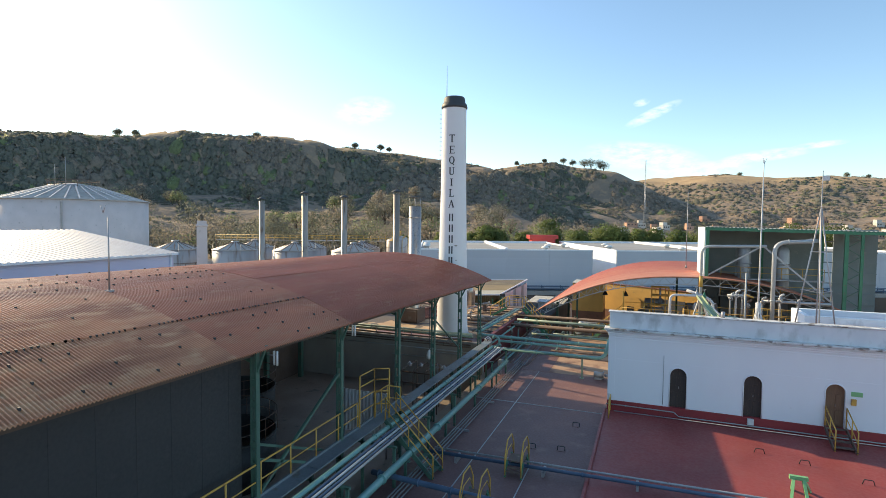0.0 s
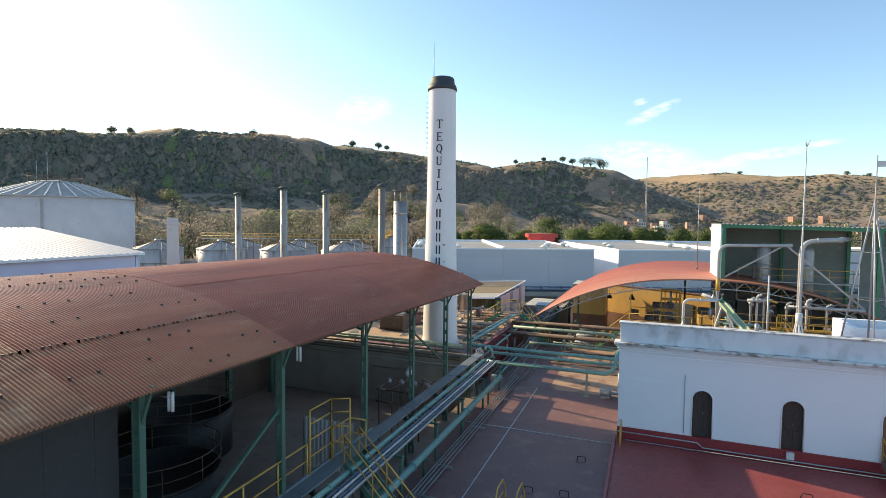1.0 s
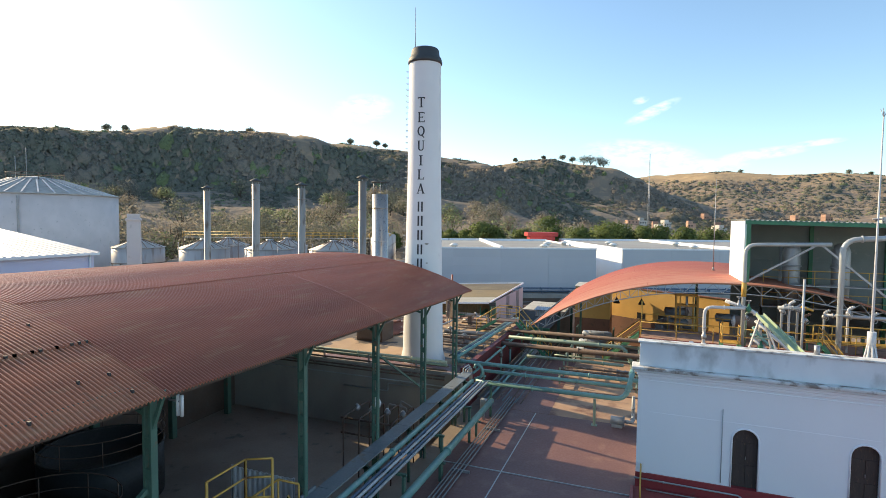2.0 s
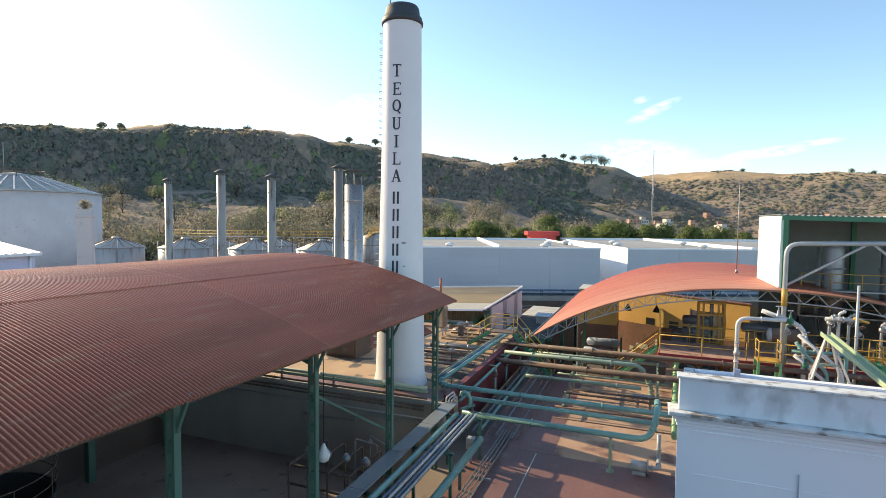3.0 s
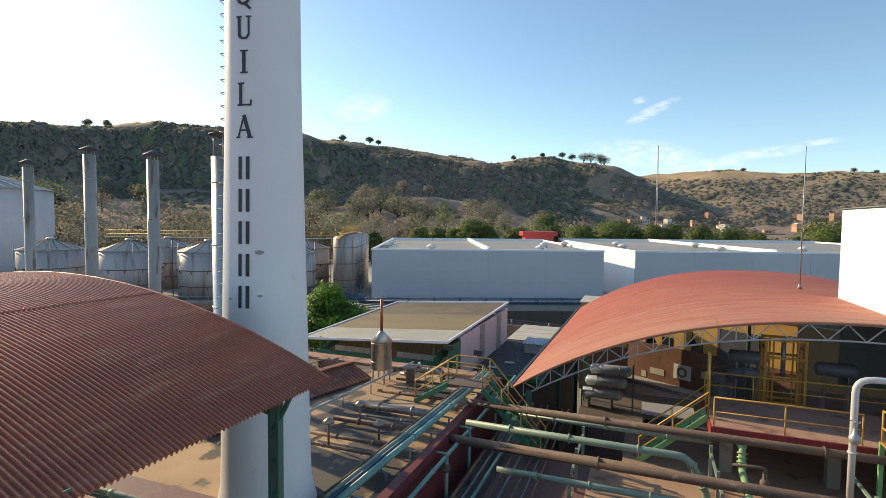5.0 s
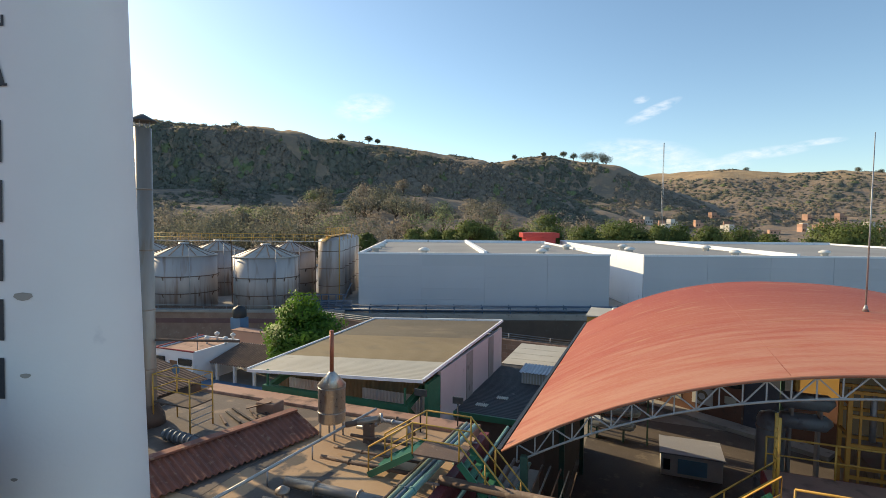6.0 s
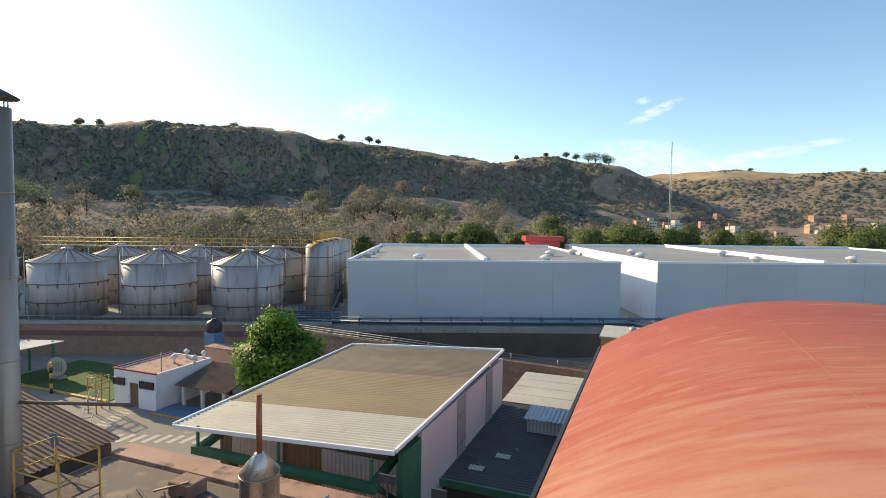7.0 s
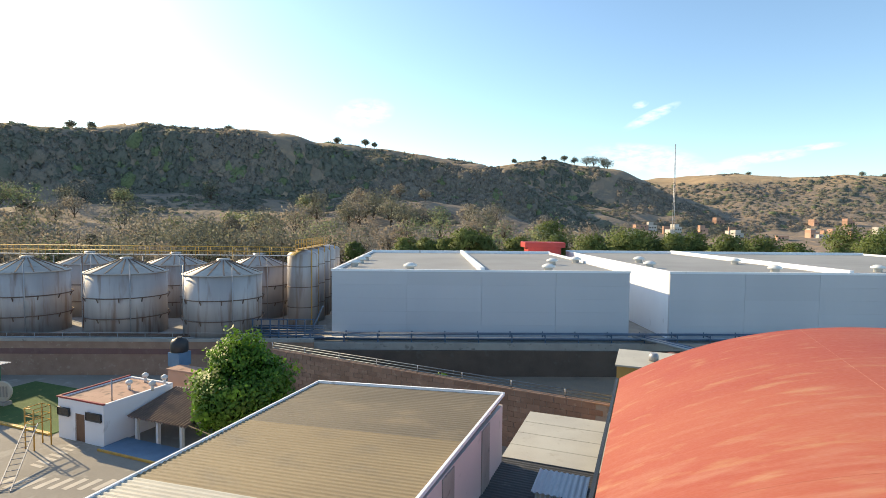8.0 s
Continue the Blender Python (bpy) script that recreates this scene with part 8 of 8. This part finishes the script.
for x in (-46.8, -44.6, -42.2):
    part("post", Geo().box(x - 0.12, x + 0.12, 71.2, 71.44, Z0, -5.4), M["signwhite"], porch)
for x in (-45.8, -43.4):
    part("dark_opening", Geo().box(x - 0.5, x + 0.5, 75.5, 75.598, Z0, Z0 + 2.1), M["glass"], porch, "dark doorway glass")
tan = thing("water_tank", "black plastic water tank on a blue stand", "tank", (-51.5, 79.6, Z0))
part("drum", Geo().lathe([(0.75, -2.6), (0.8, -2.5), (0.8, -1.7), (0.6, -1.4), (0.25, -1.3), (0.25, -1.2)], -51.5, 79.6, 20), M["black"], tan)
part("stand", Geo().box(-52.2, -50.8, 78.9, 80.3, -3.9, -2.6), M["bluepaint"], tan, "blue stand")
part("leg", Geo().box(-52.1, -50.9, 79.0, 80.2, Z0, -3.9), M["concrete"], tan)
ann = thing("brick_annex", "low pink brick annex behind the hut", "building", (-48, 78, Z0))
part("wall", Geo().box(-50.3, -45.6, 77.2, 78.6, Z0, -3.65), M["housepink"], ann)
part("roof", Geo().box(-50.4, -45.5, 77.1, 78.7, -3.65, -3.5), M["rackpink"], ann)
yl = thing("yellow_gantry", "yellow steel loading gantry with steps in the yard", "gantry", (-52.5, 67.6, Z0))
LA, LB = Vector((-47.2, 62.3, Z0 + 0.05)), Vector((-52.2, 67.0, Z0 + 2.0))
LS = Vector((0.685, 0.728, 0)) * 0.35
for s in (-1, 1):
    part("stringer", Geo().beam(LA + LS * s, LB + LS * s, 0.06, 0.1), M["galv"], yl)
for k in range(12):
    c = LA.lerp(LB, (k + 0.5) / 12)
    part("rung", Geo().tube(c - LS, c + LS, 0.03, 5), M["galv"], yl)
for x in (-53.0, -52.0):
    for y in (67.0, 68.2):
        part("post", Geo().tube((x, y, Z0), (x, y, Z0 + 3.1), 0.05, 6), M["yellow"], yl)
for z in (2.0, 2.5, 3.1):
    part("rail", Geo().sweep([(-53.0, 67.0, Z0 + z), (-52.0, 67.0, Z0 + z), (-52.0, 68.2, Z0 + z), (-53.0, 68.2, Z0 + z), (-53.0, 67.0, Z0 + z)], 0.035, 6), M["yellow"], yl)
lp = thing("striped_post", "black and yellow striped post beside the lawn", "post", (-61.0, 69.0, Z0))
for k in range(6):
    part("band", Geo().tube((-61.0, 69.0, Z0 + 0.5 * k), (-61.0, 69.0, Z0 + 0.5 * k + 0.5), 0.14, 10), M["yellow" if k % 2 else "black"], lp)
ws = thing("round_stone", "pale carved agave stone on the lawn wall", "monument", (-65.2, 72.2, Z0))
part("disc", Geo().lathe([(0.95, -0.12), (1.0, 0), (0.95, 0.12)], 0, 0, 24).moved(pose(-65.2, 72.2, Z0 + 1.3, 90, 0, 22)), M["paleroof"], ws)
for k in range(5):
    part("relief", Geo().box(-0.62 + 0.28 * k, -0.48 + 0.28 * k, -0.02, 0.02, -0.5, 0.5).moved(pose(-65.15, 72.06, Z0 + 1.3, 0, 0, 22)), M["concrete"], ws)
part("base", Geo().box(-66.0, -64.4, 71.9, 72.6, Z0, Z0 + 0.4), M["concrete"], ws)
cp = thing("loading_canopy", "white sheet canopy on green posts at the lawn edge", "canopy", (-70, 71.5, Z0))
part("roof", corrugated(-76, -66.0, 68.0, 73.5, lambda x, y: -4.4 + 0.12 * (x + 76) * 0.6, 0.25, 0.03, "x", 4, 4), M["roofwhite"], cp, "white sheet roof")
for x in (-75, -71, -67):
    for y in (68.5, 73):
        part("post", Geo().box(x - 0.1, x + 0.1, y - 0.1, y + 0.1, Z0, -4.3 + 0.07 * (x + 76)), M["green"], cp)
pipe("gate_barrier", [(-25.9, 45.4, 4.3), (-21.6, 46.9, 4.3)], 0.05, M["brownpipe"], "thin grey boom reaching out from the stack", n=6)
tree(-36.6, 71.3, Z0, 10.3, 2.9, "leafy bright green tree beside the hut", M["leaf"], 3, 24000, 0.22, 15, bare=0.16, name="yard_tree")
for k, (x, y, h, r) in enumerate(((-28, 88.5, 3.0, 1.4), (-27.0, 66.6, 6.9, 1.0), (-34.0, 52.5, 6.2, 1.6), (-84.0, 77.5, 4.6, 2.4), (-80.5, 78.5, 4.2, 2.2))):
    tree(x, y, Z0, h, r, "small green shrub in the yard", M["leaf"], 20 + k, 700, 0.28, 5, "yard shrubs", bare=0.1, name="shrub")

# ---- west side: pale warehouse, big tank, white stub ----
lw = thing("pale_blue_warehouse", "long warehouse with pale blue walls and a ribbed white roof", "building", (-56, 20, Z0))
part("wall", Geo().box(-78, -47.4, -40, 39.0, Z0, 6.1), M["bluewall"], lw)
part("roof_sheet", corrugated(-63, -47.0, -40, 39.3, lambda x, y: 6.25 + 0.135 * (-47.0 - x), 0.6, 0.035, "x", 3, 4), M["roofwhite"], lw, "ribbed white roof slope")
part("roof_sheet", corrugated(-79, -63, -40, 39.3, lambda x, y: 8.41 - 0.135 * (-63 - x), 0.6, 0.035, "x", 3, 4), M["roofwhite"], lw, "ribbed white roof slope")
part("gutter", Geo().box(-47.1, -46.9, -40, 39.2, 6.05, 6.25), M["white"], lw, "white gutter")
part("down_pipe", Geo().tube((-47.3, 38.6, Z0), (-47.3, 38.6, 6.1), 0.08, 8), M["white"], lw)
bt = thing("big_white_tank", "huge off-white cylindrical tank with a ribbed metal roof", "tank", (-96, 70, Z0))
BX, BY, BR = -137.6, 89.4, 16.5
part("shell", Geo().lathe([(BR, Z0), (BR, 14.0)], BX, BY, 64), M["pinkwhite"], bt)
part("cone_roof", Geo().lathe([(BR + 0.3, 14.0), (BR + 0.3, 14.2), (5.5, 17.6), (5.5, 17.9), (0.1, 18.6)], BX, BY, 64), M["tankroof"], bt, "ribbed metal cone roof")
for k in range(36):
    a = k * math.pi / 18
    part("roof_rib", Geo().beam((BX + BR * math.cos(a), BY + BR * math.sin(a), 14.25), (BX + 5.5 * math.cos(a), BY + 5.5 * math.sin(a), 17.7), 0.3, 0.2), M["roofwhite"], bt)
part("platform_rail", Geo().ring(BX, BY, 19.2, 5.6, 0.08), M["brownpipe"], bt)
for k in range(14):
    a = k * 2 * math.pi / 14
    part("post", Geo().tube((BX + 5.6 * math.cos(a), BY + 5.6 * math.sin(a), 17.6), (BX + 5.6 * math.cos(a), BY + 5.6 * math.sin(a), 19.2), 0.06, 5), M["brownpipe"], bt)
part("stair_tower", Geo().box(BX - BR - 2.2, BX - BR - 0.4, BY - 3, BY - 1, Z0, 15.6), M["brownpipe"], bt, "brown steel stair tower")
part("ladder", Geo().beam((BX + BR * 0.75, BY - BR * 0.68, Z0), (BX + BR * 0.75, BY - BR * 0.68, 13.5), 0.5, 0.12), M["galv"], bt)
for x, z in ((-137.5, 25.0), (-141.5, 23.2)):
    part("rod", Geo().tube((x, BY - 2, 18.4), (x, BY - 2, z), 0.06, 5), M["galv"], bt)
ob_ = thing("white_stub_tower", "slender white square tower with weeds on top", "tower", (-47.7, 43.1, Z0))
part("shaft", Geo().lathe([(0.92, Z0), (0.74, 8.9), (0.86, 9.0), (0.86, 9.15), (0.7, 9.2), (0.7, 9.6)], -47.7, 43.1, 4, False), M["pinkwhite"], ob_)
weeds = new("weed_tuft", leaf_mesh("weeds", leaves(np.random.default_rng(8), (-47.7, 43.1, 9.9), (0.6, 0.6, 0.6), 160, 0.2, 0.2), M["scrub"]))
tagged(weeds, kind="stuff")
weeds.parent, weeds.matrix_parent_inverse = ob_, rest(ob_).inverted()

# ---- far town, mast, vegetation ----


def seat(bear, dist):
    """A place on the land by bearing and distance from the middle of the flight."""
    a = radians(bear) - HEAD
    x, y = EYE.x + dist * math.sin(a), EYE.y + dist * math.cos(a)
    return x, y, hills(x, y)


hr = random.Random(21)
for k in range(30):
    b, d = hr.uniform(19, 42), hr.uniform(330, 470)
    if k < 6:
        b, d = (20.6, 22.6, 23.8, 24.8, 26.6, 27.4)[k], (350, 380, 385, 390, 380, 395)[k]
    x, y, z = seat(b, d)
    for _ in range(30):
        if 1.0 < z < 13.0:
            break
        b, d = hr.uniform(19, 42), hr.uniform(380, 620)
        x, y, z = seat(b, d)
    w, l, h = hr.uniform(5, 9), hr.uniform(4, 7), hr.uniform(2.6, 4.2)
    m = Matrix.Translation((x, y, z)) @ Matrix.Rotation(hr.uniform(0.0, 0.7), 4, "Z")
    wallm = M["housepink"] if hr.random() < 0.6 else M["housewhite"]
    t = thing("house", "small flat-roofed %s house on the far slope" % ("terracotta" if wallm is M["housepink"] else "white"), "house", (x, y, z), "houses of the far town")
    part("wall", Geo().box(-w / 2, w / 2, -l / 2, l / 2, -3, h).moved(m), wallm, t)
    part("roof", Geo().box(-w / 2 - 0.15, w / 2 + 0.15, -l / 2 - 0.15, l / 2 + 0.15, h, h + 0.3).moved(m), wallm, t)
    if hr.random() < 0.5:
        part("upper_room", Geo().box(-w / 2, w * 0.1, -l / 2, l / 2, h + 0.3, h + 2.6).moved(m), wallm, t)
    for s in range(hr.randint(2, 3)):
        wx = -w / 2 + (s + 0.6) * w / 3.2
        part("window", Geo().box(wx - 0.5, wx + 0.5, -l / 2 - 0.05, -l / 2 + 0.1, h * 0.35, h * 0.7).moved(m), M["glass"], t)
ms = thing("radio_tower", "very thin tall lattice radio tower in the town", "mast", (-3.8, 210, Z0))
for k in range(3):
    a = k * 2.094
    part("leg", Geo().tube((-3.8 + 0.45 * math.cos(a), 210 + 0.45 * math.sin(a), hills(-3.8, 210) - 1), (-3.8 + 0.1 * math.cos(a), 210 + 0.1 * math.sin(a), 33.5), 0.07, 5), M["galv"], ms)
for k in range(30):
    z = -6 + 1.3 * k
    r = 0.45 - 0.35 * (z + 7) / 41
    part("ring", Geo().sweep([(-3.8 + r * math.cos(a), 210 + r * math.sin(a), z) for a in (0, 2.094, 4.189, 6.283)], 0.04, 4), M["galv"], ms)


def scrub_field():
    """Scrub and bushes of the hillsides: uneven low crowns, each ringed and topped with loose leaves."""
    rng = np.random.default_rng(4)
    kinds = {k: ([], [], []) for k in ("green", "dry", "light")}
    rings, around = 3, 8
    ang = 2 * np.pi * np.arange(around) / around
    n = 0
    while n < 26500:
        b = rng.uniform(-62, 58)
        d = float(rng.choice([rng.uniform(190, 400), rng.uniform(395, 560), rng.uniform(500, 690), rng.uniform(500, 1080)], p=[0.15, 0.33, 0.18, 0.34]))
        x, y, z = seat(b, d)
        dens = noise.fractal(Vector((x * 0.013, y * 0.013, 2.0)), 1.0, 2.0, 4)
        rise = hills(x + 4 * (x - EYE.x) / d, y + 4 * (y - EYE.y) / d) - z
        near_top = hills(x + 26 * (x - EYE.x) / d, y + 26 * (y - EYE.y) / d) - z < 7
        far_low = d > 690 and z < 70
        if dens < (0.20 if rise < 0.9 and not far_low else 0.08 if near_top and d < 560 else -0.42 if d < 560 else -0.5 if d < 690 else -0.62 if far_low else 0.05) or z < -7.2 and d < 200 and rng.random() < 0.5:
            continue
        n += 1
        s = rng.uniform(0.9, 2.5) * (0.75 if rise < 0.9 else 0.7 if near_top else 1.2 if d < 560 else 1.1) * (1.7 if rng.random() < 0.07 else 1.0) * (1.25 if d > 690 else 1.0)
        tall = s * rng.uniform(0.35, 0.7)
        kind = "light" if rng.random() < 0.06 else "green" if 2.2 * noise.noise(Vector((x * 0.011, y * 0.011, 9.0))) + dens * 0.4 + 0.25 * rng.normal() > -0.02 else "dry"
        rows = []
        for k in range(rings):
            e = (-0.1, 0.55, 1.05)[k]
            rr = s * 1.45 * math.cos(e) * (1 + 0.24 * rng.normal(size=around))
            rows.append(np.stack([x + rr * np.cos(ang + k * 0.4), y + rr * np.sin(ang + k * 0.4), z - 0.2 * s + 1.15 * tall * math.sin(max(e, 0)) * (1 + 0.16 * rng.normal(size=around)) - (0.5 * s if k == 0 else 0)], axis=1))
        shell = np.concatenate(rows + [np.array([(x, y, z + 0.95 * tall)])])
        lean = min(max(rise / 4, 0.0), 1.6) * np.array(((x - EYE.x) / d, (y - EYE.y) / d))  # the cover follows the slope
        shell[:, 2] += (shell[:, :2] - (x, y)) @ lean
        masses, quads, cores = kinds[kind]
        masses.append(shell)
        q = leaves(rng, (x, y, z + tall * 0.35), (s * 1.4, s * 1.4, tall * 1.1), int(11 + 6 * s), 0.62 * s ** 0.5, 0.75)
        q[:, :, 2] += (q[:, :, :2] - (x, y)) @ lean
        quads.append(q)
        cores.append(np.repeat([(x, y, z - s * 1.6)], len(q), axis=0))
    faces = [(k * around + j, k * around + (j + 1) % around, (k + 1) * around + (j + 1) % around, (k + 1) * around + j) for k in range(rings - 1) for j in range(around)]
    caps = [((rings - 1) * around + j, (rings - 1) * around + (j + 1) % around, rings * around) for j in range(around)]
    size = rings * around + 1
    for nm, key, m, mass, lb in (("hill_scrub", "dry", M["scrub"], M["scrubmass"], "dry grey-brown scrub over the hillsides, lightened for haze"), ("hill_bushes", "green", M["leafdark"], M["bushmass"], "dull green bushes over the hillsides, lightened for haze"), ("hill_shrubs", "light", M["bush"], M["shrubmass"], "light green shrubs dotted over the hillsides")):
        shells, quads, cores = kinds[key]
        me = leaf_mesh(nm, quads, m, cores)
        leafy = new(nm, me)
        tagged(leafy, lb, "scrub", kind="stuff")
        v = np.concatenate(shells)
        fs = [tuple(i + size * c for i in f) for c in range(len(shells)) for f in faces + caps]
        body = bpy.data.meshes.new("crowns")
        body.from_pydata(v.tolist(), [], fs)
        body.materials.append(mass)
        body.polygons.foreach_set("use_smooth", [True] * len(fs))
        body.update()
        crowns = new("crowns", body)
        crowns.parent = leafy


scrub_field()
tr = np.random.default_rng(17)
AHEAD, ASIDE = Vector((-0.365, 0.931, 0)), Vector((0.931, 0.365, 0))
BELT = (  # along the belt, height of the crown's top, radius
    (-20.0, 6.2, 1.8), (-6.8, 7.3, 2.4), (-2.6, 7.3, 2.1), (1.8, 7.4, 2.2), (6.1, 9.5, 2.9), (10.3, 7.7, 3.0), (18.8, 7.7, 2.4), (22.7, 6.2, 1.7), (27.9, 8.0, 2.5), (34.9, 8.1, 3.5), (43.8, 9.1, 3.9), (48.8, 8.8, 3.5), (52.9, 8.4, 3.5), (57.1, 8.6, 3.0), (61.1, 9.1, 3.2), (64.6, 8.4, 2.8), (69.4, 5.7, 2.4), (75.7, 7.3, 4.2), (80.1, 6.7, 3.0), (90.9, 5.3, 3.0), (99.2, 6.2, 3.5), (104.1, 8.9, 4.6),)
for k, (side, top, r) in enumerate(BELT):  # separate round trees behind the warehouse
    c = Vector((-7.7, 33.8, 0)) + AHEAD * (130 + tr.uniform(-3, 7)) + ASIDE * side
    tree(c.x, c.y, -4.5, (top + 4.5) * 1.02, r * 1.3, "round-crowned dark green tree behind the warehouse", M["treegreen"], 100 + k, 4200, 0.42, 9, "belt of trees", bare=0.34)
for side, top, r in ((43.8, 12.9, 6.0), (159.1, 13.3, 6.9), (177.9, 11.5, 8.0)):  # taller trees standing further back
    c = Vector((-7.7, 33.8, 0)) + AHEAD * 215 + ASIDE * side
    z = hills(c.x, c.y)
    tree(c.x, c.y, z, top - z, r * 1.1, "tall round green tree on the slope behind the warehouse", M["treegreen"], 160 + int(side) % 37, 3000, 0.6, 9, "tall trees", bare=0.2)
for k in range(7):  # low bushes filling the gaps of the belt
    c = Vector((-7.7, 33.8, 0)) + AHEAD * tr.uniform(134, 150) + ASIDE * (-22 + 20 * k + tr.uniform(-2, 2))
    h = tr.uniform(8.0, 10.5)
    tree(c.x, c.y, -4.5, h, tr.uniform(2.0, 3.2), "low dull green bush behind the warehouse", M["leafdark" if tr.random() < 0.7 else "bush"], 700 + k, 700, 0.5, 6, "bushes behind the warehouse", bare=0.3, name="bush")
for k in range(64):  # half-bare trees behind the tanks
    b = -56 + 50 * k / 63 + tr.uniform(-0.8, 0.8)
    d = tr.uniform(150, 215)
    x, y, z = seat(b, d)
    h = tr.uniform(11, 19)
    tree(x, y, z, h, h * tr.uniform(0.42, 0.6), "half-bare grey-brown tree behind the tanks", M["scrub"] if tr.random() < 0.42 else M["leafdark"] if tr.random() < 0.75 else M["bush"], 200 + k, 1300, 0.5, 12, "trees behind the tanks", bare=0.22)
for k in range(150):  # bushy trees on the apron of the hills
    b, d = tr.uniform(-58, 22), tr.uniform(205, 330) if k % 3 else tr.uniform(300, 400)
    x, y, z = seat(b, d)
    h = tr.uniform(8, 16) * (1.25 if k % 7 == 0 else 1.0)
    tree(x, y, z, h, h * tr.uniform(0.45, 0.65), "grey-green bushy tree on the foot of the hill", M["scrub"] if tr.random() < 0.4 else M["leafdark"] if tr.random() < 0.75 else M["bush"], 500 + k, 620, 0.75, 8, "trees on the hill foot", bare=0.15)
for k, (b, d, h) in enumerate(((10.6, 650, 7), (12.6, 655, 10), (13.6, 655, 11), (14.8, 655, 16), (15.5, 655, 17), (16.4, 655, 18), (16.8, 655, 16), (7.6, 650, 8), (-10.3, 515, 8), (-7.5, 515, 9), (-6.6, 515, 7), (-20.5, 515, 10), (-33, 515, 9), (-31.5, 515, 8), (29.3, 1040, 11), (37.5, 1040, 12), (39, 1040, 10))):
    x, y, z = seat(b, d)
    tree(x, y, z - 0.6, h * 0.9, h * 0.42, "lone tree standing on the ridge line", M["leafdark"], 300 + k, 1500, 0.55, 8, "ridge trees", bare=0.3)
for k, (b, d, h) in enumerate(((-28.5, 190, 13), (-15.5, 172, 10), (-14.2, 176, 8))):
    x, y, z = seat(b, d)
    pt = thing("palm_tree", "slim palm tree with a ragged crown", "palm", (x, y, z), "palm trees")
    part("trunk", Geo().sweep([(x, y, z - 0.2), (x + 0.2, y, z + h * 0.5), (x, y, z + h)], [0.3, 0.2, 0.16], 8), M["bark"], pt)
    q = []
    fr = np.random.default_rng(400 + k)
    for f in range(14):
        a = f * 2.4
        for s in range(7):
            r = 0.3 * s
            q.append(leaves(fr, (x + r * math.cos(a), y + r * math.sin(a), z + h + 0.35 * s * (1 if f % 2 else 0.4) - 0.11 * s * s), (0.2, 0.2, 0.15), 6, 0.5))
    fo = new("crown", leaf_mesh("crown", q, M["leafdark"]))
    fo.parent, fo.matrix_parent_inverse = pt, rest(pt).inverted()
